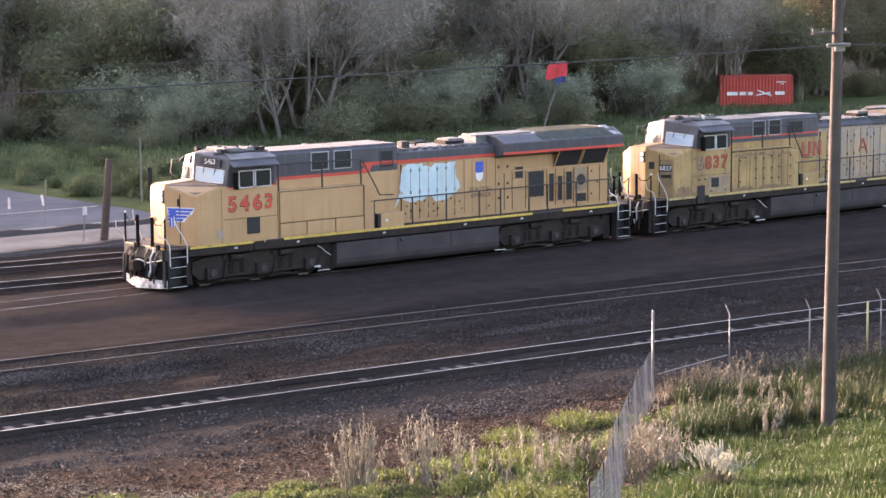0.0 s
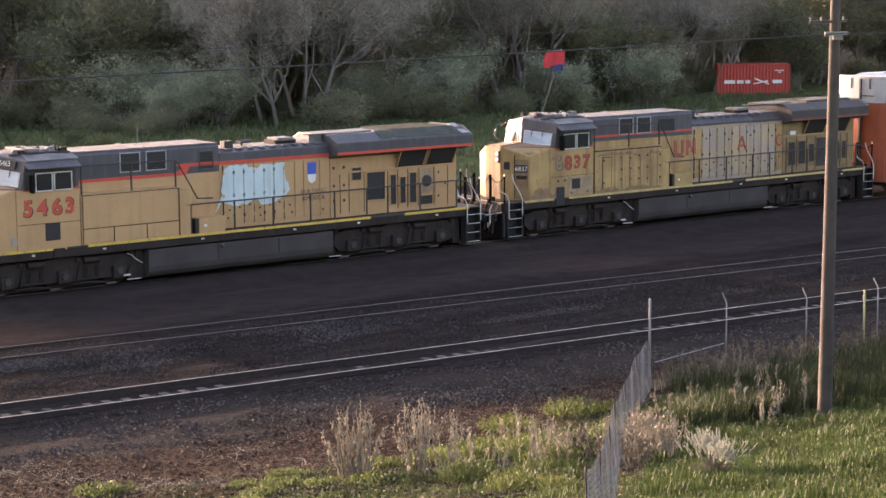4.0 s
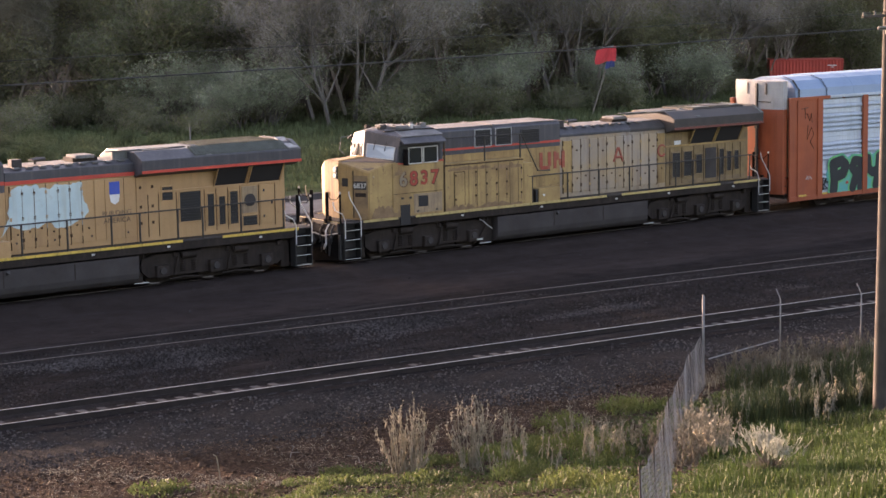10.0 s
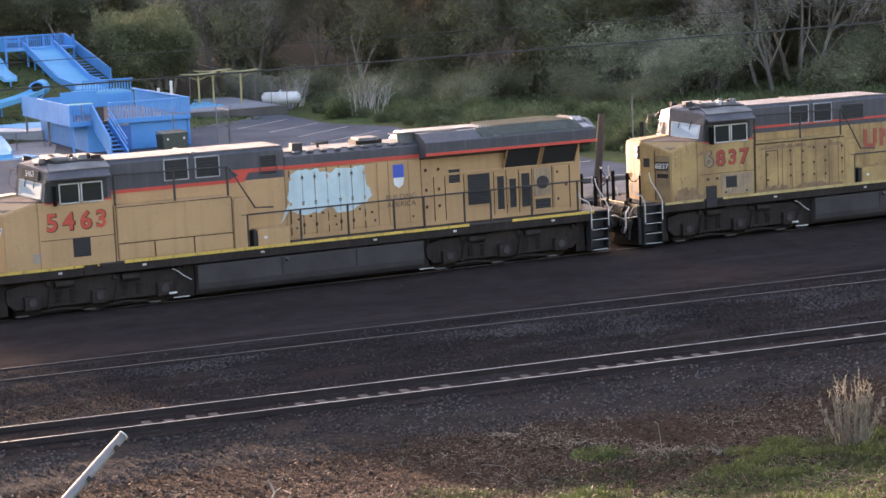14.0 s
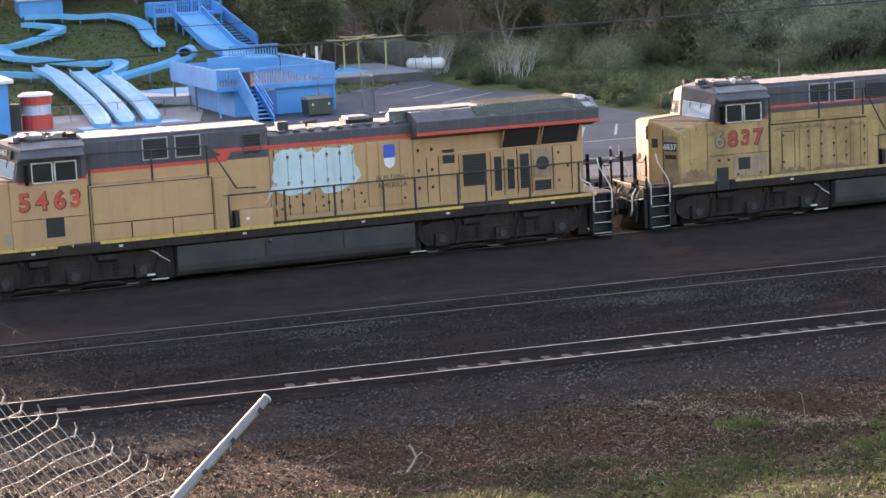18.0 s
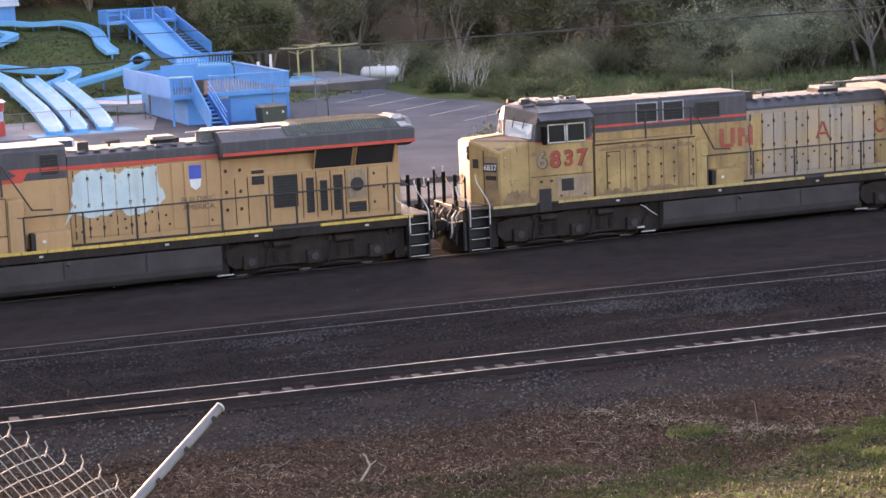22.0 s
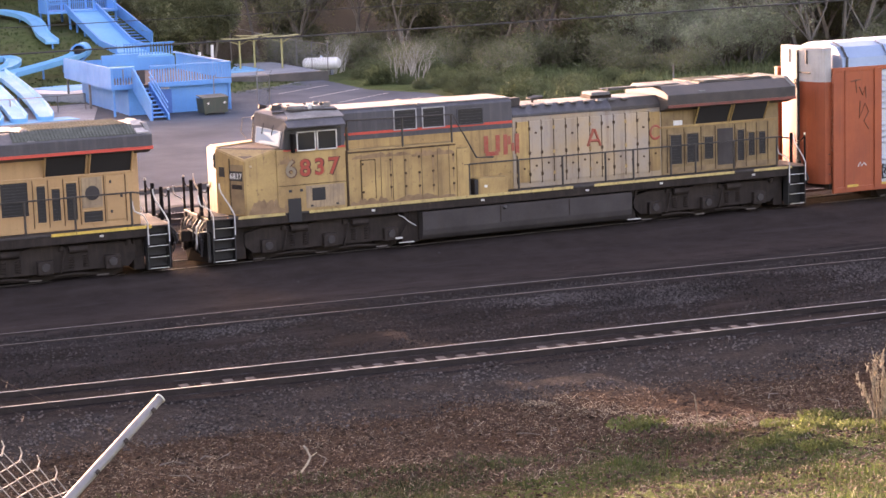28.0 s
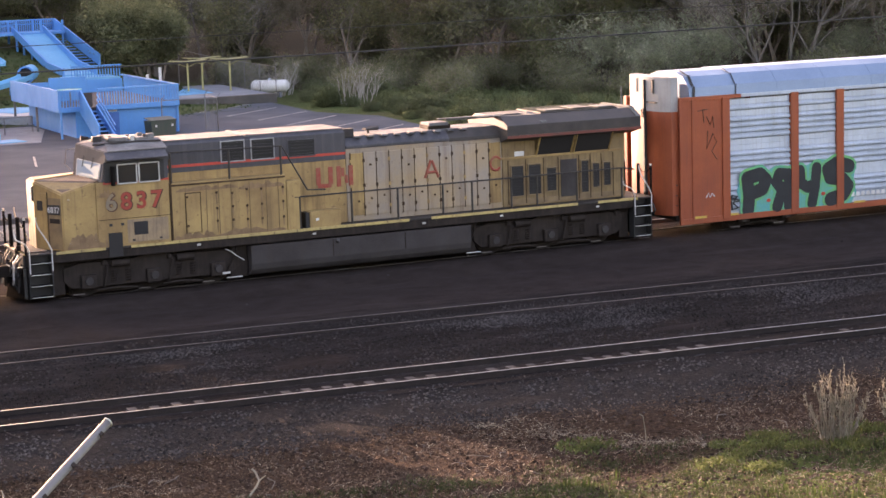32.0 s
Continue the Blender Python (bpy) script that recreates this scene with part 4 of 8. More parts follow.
        part("step_notch", box(bmesh.new(), 2.82 if not new_one else 3.78, 3.25 if not new_one else 4.2, s * 1.5 - 0.03, s * 1.5 + 0.03, 1.22, 1.96 if not new_one else 1.52), DARK if not new_one else TRUCK, th)
    digits = (("5", 2.90), ("4", 3.41), ("6", 3.93), ("3", 4.40)) if new_one else (("6", 2.95), ("8", 3.42), ("3", 3.90), ("7", 4.36))
    for d, x in digits:
        at = Matrix.Translation((x, -C - 0.010, 2.67)) @ pose(0, 0, 0, 90, 0, 0)
        worn = not new_one and d == "6"
        text_part("number_shadow", d, 0.72, RUST_DARK, th, Matrix.Translation((0.016, 0, -0.028)) @ at, bold=0.036)
        text_part("road_number", d, 0.72, GHOST if worn else (REDNUM if new_one else NUM_OLD), th, Matrix.Translation((0, -0.007, -0.02)) @ at, "worn digit of the road number" if worn else "red digit of the road number", bold=0.014)
    # roof gear
    gear = random.Random(4 if new_one else 5)
    part("air_conditioner", box(bmesh.new(), 3.15, 3.75, -0.85, 0.5, 4.64, 4.76, 0.04), ROOF_TOP, th, "dusty pale roof unit")
    part("antenna_plate", box(bmesh.new(), 3.85, 4.6, -0.7, 0.6, 4.655, 4.70, 0.02), ROOF_TOP, th, "pale antenna plate")
    for i in range(9):
        x, y = 2.95 + i * 0.2, gear.uniform(-0.85, 0.1)
        h, w = gear.uniform(0.05, 0.13), gear.uniform(0.06, 0.16)
        part("roof_fitting", box(bmesh.new(), x - w, x + w, y - w * 0.7, y + w * 0.7, 4.60, 4.68 + h, 0.02), gear.choice((TANKM, ROOF_TOP, TRUCK, PALE_RAIL)), th)
    part("roof_conduit", pipe(bmesh.new(), [(2.7, -0.7, 4.58), (3.3, -0.95, 4.60), (4.0, -0.9, 4.62), (4.75, -1.0, 4.60)], 0.03), TANKM, th)
    for x, y in ((3.3, -0.5), (3.9, -0.35), (4.4, -0.5)):
        part("antenna_dome", rod(bmesh.new(), (x, y, 4.69), (x, y, 4.79), 0.08, 0.05, seg=10), TANKM, th)
    part("horn", rod(bmesh.new(), (2.85, 0.3, 4.70), (2.6, 0.3, 4.72), 0.04, 0.08, seg=8), TRUCK, th)
    # hood A: blower and inverter compartment
    ra = 10.50 if new_one else 10.83
    part("blower_hood", box(bmesh.new(), 4.78, ra, -HD, HD, 1.53, 3.60, 0.02), YL, th)
    part("blower_hood_top", prism(bmesh.new(), [(-HD - 0.005, 3.56), (-HD - 0.005, 4.42), (-HD + 0.12, 4.52), (HD - 0.12, 4.52), (HD + 0.005, 4.42), (HD + 0.005, 3.56)], 4.80, ra, "x", 0.015), GREY, th, "grey upper hood")
    part("hood_roof", box(bmesh.new(), 4.85, ra - 0.02, -HD + 0.10, HD - 0.10, 4.522, 4.56, 0.01), ROOF_TOP, th, "pale grey hood roof")
    part("hood_roof_rib", box(bmesh.new(), 7.5, 7.62, -HD, HD, 4.50, 4.585, 0.01), ROOF_TOP, th)
    boxed("inverter_box", YL, th, 4.82, 8.57, -1.5, -HD, 1.53, 3.20 if new_one else 3.30, 0.02)
    boxed("inverter_box", YL, th, 4.82, 8.57, HD, 1.5, 1.53, 3.20 if new_one else 3.30, 0.02)
    boxed("box_step", YL, th, 8.59, 9.05, -1.48, -HD, 1.53, 3.08, 0.02)
    if new_one:
        for x0, x1 in ((4.9, 6.0), (6.04, 7.25), (7.29, 8.5)):
            side_panel("lower_door", YL, th, x0, x1, 1.58, 2.03, -1.5, 0.018)
        side_panel("upper_panel", YL, th, 4.9, 8.5, 2.08, 3.14, -1.5, 0.012)
        part("red_band", box(bmesh.new(), 4.8, 8.69, -HD - 0.014, -HD, 3.52, 3.63), RED, th)
        for x in (4.87, 6.02, 7.27, 8.53):
            side_panel("panel_seam", SEAM, th, x - 0.008, x + 0.008, 1.56, 3.16 if x in (4.87, 8.53) else 2.05, -1.515, 0.006)
        side_panel("panel_seam", SEAM, th, 4.87, 8.53, 2.045, 2.065, -1.503, 0.006)
        side_panel("panel_seam", SEAM, th, 4.87, 8.53, 3.15, 3.175, -1.503, 0.006)
        part("red_band", prism(bmesh.new(), [(8.7, 3.52), (9.15, 3.52), (9.32, 3.80), (10.49, 3.80), (10.49, 3.92), (8.75, 3.92), (9.0, 3.74), (8.7, 3.63)], -HD - 0.014, -HD - 0.001, "y"), RED, th)
    else:
        for x in (5.3, 5.95, 6.35, 6.75, 7.35, 7.9, 8.3):
            side_panel("panel_seam", YELLOW_SOOT, th, x, x + 0.016, 1.58, 3.2, -1.5, 0.006)
        side_panel("panel_seam", SEAM, th, 4.84, 8.55, 3.21, 3.26, -1.5, 0.008)
        side_panel("panel_seam", SEAM, th, 4.80, 4.86, 1.56, 4.05, -1.5, 0.028)
        side_panel("door_outline", SEAM, th, 5.27, 5.30, 1.72, 2.98, -1.5, 0.012)
        side_panel("door_outline", SEAM, th, 5.75, 5.78, 1.72, 2.98, -1.5, 0.012)
        side_panel("door_outline", SEAM, th, 5.27, 5.78, 2.95, 2.98, -1.5, 0.012)
        side_panel("access_plate", HATCH, th, 3.42, 4.70, 1.62, 2.32, -C - 0.002, 0.014, "lower cab panel in paler tan")
        for x in (2.86, 3.22, 3.55, 4.40):
            side_panel("panel_latch", BLACK, th, x, x + 0.10, 1.66 if x > 3.3 else 2.16, 1.72 if x > 3.3 else 2.24, -C - 0.004, 0.016)
        side_panel("access_door", YL, th, 5.3, 5.75, 1.75, 2.95, -1.5, 0.025)
        run = random.Random(53)
        for x in (5.34, 6.29, 6.80, 7.27, 7.75, 8.46):
            for z in (2.86, 2.44, 1.98) if x > 6.2 else (2.80, 1.90):
                z += run.uniform(-0.05, 0.05)
                side_panel("hinge", SEAM, th, x - 0.035, x + 0.035, z, z + 0.075, -1.5, 0.03 if x > 6 else 0.04)
                w_, d_ = run.uniform(0.015, 0.035), run.uniform(0.22, 0.5)
                if x > 6.2:
                    part("rust_run", prism(bmesh.new(), [(x - w_, z), (x + w_, z), (x + w_ * 0.7, z - d_ * 0.6), (x + 0.004, max(z - d_, 1.56)), (x - w_ * 0.8, z - d_ * 0.5)], -1.5085, -1.504, "y"), STAIN, th, "brown run of rust below a hinge")
        part("red_band", box(bmesh.new(), 4.8, 10.83, -HD - 0.014, -HD, 3.72, 3.80), RED, th)
        soot = random.Random(41)
        for x0, x1, z0, z1, y in ((1.55, 2.70, 1.56, 2.15, -C), (2.72, 2.80, 1.56, 1.95, -C), (4.90, 6.2, 1.56, 1.85, -1.5), (6.22, 8.5, 1.56, 1.80, -1.5), (5.0, 7.0, 3.02, 3.20, -1.5), (7.02, 8.5, 2.95, 3.20, -1.5), (2.6, 3.1, 3.05, 3.40, -C)):
            n_ = 14
            low = [(x0 + (x1 - x0) * q / n_, z0) for q in range(n_ + 1)]
            high = [(x0 + (x1 - x0) * q / n_, z0 + (z1 - z0) * soot.uniform(0.25, 1.0) * math.sin(math.pi * (q + 0.6) / (n_ + 1.2)) ** 0.5) for q in range(n_, -1, -1)]
            part("soot_stain", prism(bmesh.new(), low + high, y - 0.009, y - 0.003, "y"), STAIN, th, "brown soot stain with a ragged edge")
    for x0, x1 in (((6.63, 7.35), (7.63, 8.36)) if new_one else ((6.69, 7.42), (7.68, 8.40))):
        louvre(th, x0, x1, 3.80, 4.40, -HD - 0.006, PALE_FRAME)
        louvre(th, x0, x1, 3.80, 4.40, HD + 0.03, GALV_POST)
    louvre(th, *((9.72, 10.24, 3.70, 4.28) if new_one else (8.9, 9.77, 3.80, 4.28)), -HD - 0.006, GREY)
    zb = 3.2 if new_one else 3.3
    for s in (-1, 1):
        handrail(th, [(4.86, s * 1.46, zb + 0.95), (8.5, s * 1.46, zb + 0.9), (9.3, s * 1.46, 2.75), (9.9, s * 1.46, 2.72)] if s < 0 else [(4.86, 1.46, zb + 0.95), (8.5, 1.46, zb + 0.9)],
                 [(x, zb + 0.92) for x in (4.88, 6.75, 8.45)], zb, RAILING)
    part("tool_box", box(bmesh.new(), 9.35, 10.4, -1.45, -1.0, 1.53, 2.05, 0.02), YL, th)
    part("tool_box_end", box(bmesh.new(), 9.22, 9.345, -1.42, -1.05, 1.53, 2.02), DARK, th)
    side_panel("warning_label", WHITE, th, 9.55, 9.65, 1.75, 1.83, -1.451, 0.006)
    # hood B: engine doors
    rb = 15.2 if new_one else 16.4
    top = 4.28 if new_one else 4.22
    part("engine_hood", box(bmesh.new(), ra + 0.02, rb, -HD + 0.03, HD - 0.03, 1.53, 3.92, 0.02), YL if new_one else FADED, th)
    part("engine_hood_top", prism(bmesh.new(), [(-HD, 3.88), (-HD, top - (0.1 if new_one else 0.25)), (-HD + 0.3, top), (HD - 0.3, top), (HD, top - 0.1), (HD, 3.88)], ra + 0.02, rb, "x", 0.02), GREY, th, "grey engine hood top")
    if not new_one:
        part("sooty_hood_top", prism(bmesh.new(), [(-HD - 0.008, 3.86), (-HD - 0.008, top - 0.25), (-HD + 0.296, top + 0.006), (-HD + 0.31, top + 0.006), (-HD + 0.31, 3.86)], 14.5, rb - 0.06, "x"), SOOT, th, "sooty black hood top beside the stack")
    part("engine_roof", box(bmesh.new(), ra + 0.08, rb - 0.05, -HD + 0.32, HD - 0.32, top + 0.002, top + 0.03, 0.01), ROOF_TOP, th)
    n = 7 if new_one else 12
    x = ra + 0.16
    for i in range(n):
        wd = (13.60 - x) / (n - i) if new_one else (rb - 0.05 - x) / (n - i)
        mt = (YELLOW if new_one else (YELLOW_OLD if i in (0, n - 1) else FADED))
        d = side_panel("engine_door", mt, th, x + 0.012, x + wd - 0.012, 1.72, 3.72, -HD + 0.03, 0.035)
        part("door_handle", box(bmesh.new(), x + wd * 0.48, x + wd * 0.62, -HD - 0.026, -HD - 0.006, 2.14 + 0.07 * (i % 3), 2.20 + 0.07 * (i % 3)), SEAM, d)
        part("door_handle", box(bmesh.new(), x + wd * 0.45, x + wd * 0.62, -HD - 0.026, -HD - 0.006, 3.20 + 0.1 * (i % 2), 3.26 + 0.1 * (i % 2)), SEAM, d) if i % 3 == 1 and not (new_one and 10.4 < x + wd * 0.5 < 13.2) else None
        part("door_seam", box(bmesh.new(), x - 0.014, x + 0.014, -HD - 0.008, -HD + 0.034, 1.68, 3.74), SEAM, d)
        for zh in (1.92, 2.62, 3.42):
            part("door_hinge", box(bmesh.new(), x - 0.035, x + 0.045, -HD - 0.022, -HD - 0.004, zh, zh + 0.11, 0.006), SEAM if i % 3 else YL, d)
        x += wd
    if new_one:
        part("red_band", box(bmesh.new(), ra, rb, -HD - 0.014, -HD + 0.03, 3.78, 3.90), RED, th)
        side_panel("engine_door", YL, th, 13.66, 14.02, 1.72, 3.72, -HD + 0.03, 0.035)
        side_panel("engine_door", YL, th, 14.04, 14.72, 1.72, 3.72, -HD + 0.03, 0.035)
        side_panel("engine_door", YL, th, 14.74, 15.15, 1.72, 3.72, -HD + 0.03, 0.035)
        # pale patch of paint with a wavy rim over the doors
        up = [(10.3, 2.12), (10.60, 2.75), (10.62, 3.40), (10.72, 3.62), (11.0, 3.74), (11.3, 3.72), (11.6, 3.76), (11.72, 3.60), (12.0, 3.58), (12.35, 3.70), (12.8, 3.66), (13.2, 3.70), (13.22, 3.2), (13.45, 2.75), (13.25, 2.55), (12.9, 2.4), (12.6, 2.22), (12.3, 2.25), (12.05, 2.5), (11.7, 2.4), (11.2, 2.3), (10.95, 2.35), (10.62, 2.5)]
        rag = []
        for (xa, za), (xb, zb) in zip(up, up[1:] + up[:1]):
            n_ = max(1, int(math.hypot(xb - xa, zb - za) / 0.09))
            for q in range(n_):
                xq, zq = xa + (xb - xa) * q / n_, za + (zb - za) * q / n_
                rag.append((xq + 0.07 * noise.noise((xq * 6, zq * 6, 1.0)), zq + 0.09 * noise.noise((xq * 6, zq * 6, 9.0))))
        part("paint_patch", prism(bmesh.new(), rag, -HD - 0.016, -HD - 0.007, "y"), PATCH, th, "pale blue repaint patch with a wavy edge")
        for k in range(1, 7):
            xs = ra + 0.16 + k * (13.60 - ra - 0.16) / 7
            part("patch_seam", box(bmesh.new(), xs - 0.011, xs + 0.011, -HD - 0.022, -HD - 0.015, 2.30 if k > 1 else 2.6, 3.62), SLOGAN if k in (2, 5) else PATCH_EDGE, th)
            for zh in (2.64, 3.40):
                part("patch_hinge", box(bmesh.new(), xs - 0.02, xs + 0.04, -HD - 0.026, -HD - 0.015, zh, zh + 0.06, 0.006), PATCH_EDGE, th)
        for k in range(0, 15, 4):
            part("door_latch", box(bmesh.new(), ra + 0.3 + k * 0.335, ra + 0.36 + k * 0.335, -HD - 0.016, -HD - 0.002, 1.86 + 0.5 * (k % 2), 1.93 + 0.5 * (k % 2)), BLACK, th)
        part("shield_top", box(bmesh.new(), 14.20, 14.58, -HD - 0.014, -HD - 0.006, 3.20, 3.62), BLUE, th, "blue shield emblem")
        part("shield_foot", prism(bmesh.new(), [(14.20, 3.20), (14.58, 3.20), (14.54, 2.96), (14.39, 2.86), (14.24, 2.96)], -HD - 0.013, -HD - 0.006, "y"), WHITE, th)
        text_part("slogan", "BUILDING\nAMERICA", 0.24, SLOGAN, th, Matrix.Translation((14.45, -HD - 0.012, 2.50)) @ pose(0, 0, 0, 90, 0, 0), "faded dark slogan")
    else:
        for x0, x1, z0, z1 in ((9.80, 9.95, 2.80, 3.36), (10.22, 10.37, 2.80, 3.36), (9.85, 10.32, 2.70, 2.83), (10.50, 10.64, 2.70, 3.36), (10.66, 10.76, 3.02, 3.30), (10.78, 10.88, 2.80, 3.06), (10.92, 11.06, 2.70, 3.36)):
            part("lettering_trace", box(bmesh.new(), x0, x1, -HD - 0.02, -HD + 0.02, z0, z1), FADED_RED, th, "trace of red lettering")
        for a, b in (((13.58, 2.74), (13.80, 3.30)), ((13.84, 3.30), (14.06, 2.74)), ((13.66, 2.92), (13.98, 2.92))):
            part("lettering_trace", rod(bmesh.new(), (a[0], -HD - 0.01, a[1]), (b[0], -HD - 0.01, b[1]), 0.05, seg=5), FADED_RED, th, "trace of red lettering")
        bm = bmesh.new()
        ring = [(16.15 + 0.2 * math.cos(a), 3.02 + 0.22 * math.sin(a)) for a in [radians(40 + i * 28) for i in range(11)]]
        for p, q in zip(ring, ring[1:]):
            rod(bm, (p[0], -HD - 0.012, p[1]), (q[0], -HD - 0.012, q[1]), 0.045, seg=5)
        part("lettering_trace", bm, FADED_RED, th, "trace of red lettering")
    # roof gear over the engine
    part("exhaust_outlet", box(bmesh.new(), 13.25 if new_one else 14.0, 13.95 if new_one else 14.7, -0.5, 0.2, top + 0.14, top + 0.25, 0.03), ROOF_TOP, th)
    part("stack_base", box(bmesh.new(), 13.2 if new_one else 14.0, 14.1 if new_one else 14.8, -0.4, 0.3, top + 0.02, top + 0.17, 0.01), TRUCK, th)
    mast = part("horn_mast", rod(bmesh.new(), (12.0, -0.08, top), (12.0, -0.08, top + 0.18), 0.04), RAILING, th)
    for k in range(3):
        part("horn", rod(bmesh.new(), (11.85, -0.2 + k * 0.12, top + 0.17), (12.3 - k * 0.06, -0.2 + k * 0.12, top + 0.19), 0.03, 0.07, seg=8), RAILING, mast, "dark air horn")
    # radiator end
    r0, r1, h0 = rb, 21.02, 15.15 if new_one else 16.35
    part("radiator_hood", box(bmesh.new(), r0, r1, -HD, HD, 1.53, 3.86, 0.02), YL if new_one else YELLOW_DIRTY, th)
    part("radiator_wing", prism(bmesh.new(), [(-HD, 3.70), (-1.48, 3.86), (-1.5, 4.28), (-0.95, 4.55), (0.95, 4.55), (1.5, 4.28), (1.48, 3.86), (HD, 3.70)], h0, 21.38, "x", 0.02), GREY if new_one else SOOT, th, "overhanging grey radiator roof" if new_one else "overhanging sooty radiator roof")
    for s in (-1, 1):
        part("red_band", box(bmesh.new(), h0, 21.39, s * 1.5 - 0.012, s * 1.5 + 0.012, 3.85, 3.945), RED if new_one else RUST_RED, th)
    part("radiator_mesh", box(bmesh.new(), 17.9, 20.8, -0.9, 0.9, 4.552, 4.60, 0.01), GRILLE_TOP if new_one else SOOT, th, "greenish grey roof grille")
    if new_one:
        part("shoulder_grille", prism(bmesh.new(), [(-0.93, 4.565), (-1.42, 4.325), (-1.42, 4.345), (-0.93, 4.59)], 17.2, 20.9, "x"), GRILLE_TOP, th, "greenish grey ribbed grille on the roof shoulder")
        for i in range(36):
            part("grille_rib", prism(bmesh.new(), [(-0.90, 4.59), (-1.42, 4.34), (-1.42, 4.365), (-0.90, 4.62)], 17.22 + i * 0.103, 17.255 + i * 0.103, "x"), GRILLE, th)
        part("end_plate", prism(bmesh.new(), [(-0.5, 4.60), (-1.44, 4.33), (-1.44, 4.37), (-0.5, 4.66)], 20.93, 21.30, "x"), PALE_FRAME, th, "pale bent end plate")
    for i in range(28):
        part("grille_bar", box(bmesh.new(), 17.92 + i * 0.103, 17.95 + i * 0.103, -0.88, 0.88, 4.60, 4.625), GRILLE, th)
    part("end_flashing", prism(bmesh.new(), [(-0.95, 4.56), (-1.5, 4.285), (-1.5, 4.31), (-0.95, 4.60), (0.95, 4.60), (1.5, 4.31), (1.5, 4.285), (0.95, 4.56)], 21.22, 21.37, "x"), ROOF_TOP if new_one else ROOF_PLATE, th)
    part("roof_flashing", prism(bmesh.new(), [(-0.3, 4.555), (-1.45, 4.31), (-1.45, 4.34), (-0.3, 4.60)], 17.62, 17.85, "x"), ROOF_TOP if new_one else ROOF_PLATE, th)
    part("roof_rail", box(bmesh.new(), 14.6, 17.4, -0.5, -0.42, 4.30 if new_one else 4.5, 4.57, 0.01), ROOF_PLATE, th)
    part("roof_walk", box(bmesh.new(), 14.3, 17.3, -0.58, -0.44, 4.57, 4.60, 0.01), ROOF_TOP, th)
    part("roof_junction_box", box(bmesh.new(), 10.9, 11.25, -0.7, -0.4, top, top + 0.28, 0.02), TANKM, th)
    # pale blocks stand in for the sunlit edge of the hood roof
    for k in range(9):
        part("lit_edge_block", box(bmesh.new(), ra + 0.4 + k * 0.47, ra + 0.62 + k * 0.47, -HD + 0.12, -HD + 0.30, top - 0.02, top + 0.035, 0.008), ROOF_TOP, th)
    for x0, x1, y0, y1, mt in ((15.6, 16.6, -0.8, -0.62, ROOF_PLATE),) if new_one else ((18.1, 18.9, -0.85, -0.2, ROOF_PLATE), (19.2, 19.9, -0.7, 0.3, SOOT), (20.1, 20.7, -0.85, -0.1, ROOF_PLATE), (15.6, 16.6, -0.8, -0.62, ROOF_PLATE)):
        part("roof_cover", box(bmesh.new(), x0, x1, y0, y1, 4.56 if x0 < 17 else 4.626, 4.585 if x0 < 17 else 4.65, 0.008), mt, th)
    # slanted intake screens under the wing
    for x0, x1 in (((18.15, 19.4), (19.5, 20.8)) if new_one else ((17.65, 18.95), (19.05, 20.4))):
        sc = prism(bmesh.new(), [(-HD - 0.02, 3.20), (-1.30, 3.80), (-1.26, 3.82), (-HD + 0.02, 3.22)], x0, x1, "x")
        fr = part("intake_screen", sc, DARK, th)
        for x in (x0, x1):
            part("screen_frame", rod(bmesh.new(), (x, -HD - 0.03, 3.18), (x, -1.31, 3.80), 0.03), YL, fr)
    side_panel("intake_ledge", YL, th, 16.0, 20.9, 3.12, 3.19, -HD, 0.04)
    if new_one:
        for q in ((16.15, 16.56, 2.85, 3.30), (16.82, 17.63, 2.07, 3.08), (17.89, 18.15, 1.83, 2.93), (18.34, 18.59, 1.85, 2.81), (18.78, 19.10, 1.83, 2.95)):
            louvre(th, *q, -HD - 0.004, YL)
        louvre(th, 19.28, 19.86, 1.72, 2.05, -HD - 0.004, YL)
        side_panel("hatch", HATCH, th, 19.25, 19.88, 2.15, 3.08, -HD, 0.03, "scuffed hatch with a round guard")
        part("fan_guard", rod(bmesh.new(), (19.57, -HD - 0.06, 2.6), (19.57, -HD - 0.03, 2.6), 0.22, seg=16), TANKM, th)
        side_panel("rear_door", YL, th, 19.99, 20.55, 1.74, 3.08, -HD, 0.03)
        for x in (15.62, 16.02, 16.70, 17.78, 18.24, 18.70, 19.19, 19.94, 20.60):
            side_panel("door_gap", SEAM, th, x - 0.012, x + 0.012, 1.66, 3.10, -HD - 0.001, 0.012)
        for x in (15.3, 15.75):
            for z in (2.1, 2.65, 3.3):
                side_panel("door_hinge", SEAM, th, x, x + 0.09, z, z + 0.10, -HD - 0.001, 0.02)
        for x, z in ((20.10, 2.85), (20.10, 1.95), (20.42, 2.4)):
            side_panel("door_latch", BLACK, th, x, x + 0.07, z, z + 0.09, -HD - 0.03, 0.015)
    else:
        for q in ((16.72, 17.16, 1.88, 2.87), (17.36, 17.81, 1.9, 2.88), (18.04, 18.39, 1.96, 2.72), (19.35, 19.62, 1.81, 2.87), (19.79, 20.04, 1.95, 2.75), (20.21, 20.47, 1.98, 2.75)):
            louvre(th, *q, -HD - 0.004, YELLOW_SOOT)
        side_panel("hatch", TANKM, th, 18.56, 19.18, 1.72, 2.97, -HD, 0.03, "sooty dark hatch")
        for x in (16.60, 17.26, 17.92, 18.48, 19.26, 19.70, 20.12, 20.58):
            side_panel("door_gap", SEAM, th, x - 0.014, x + 0.014, 1.60, 3.08, -HD - 0.001, 0.012)
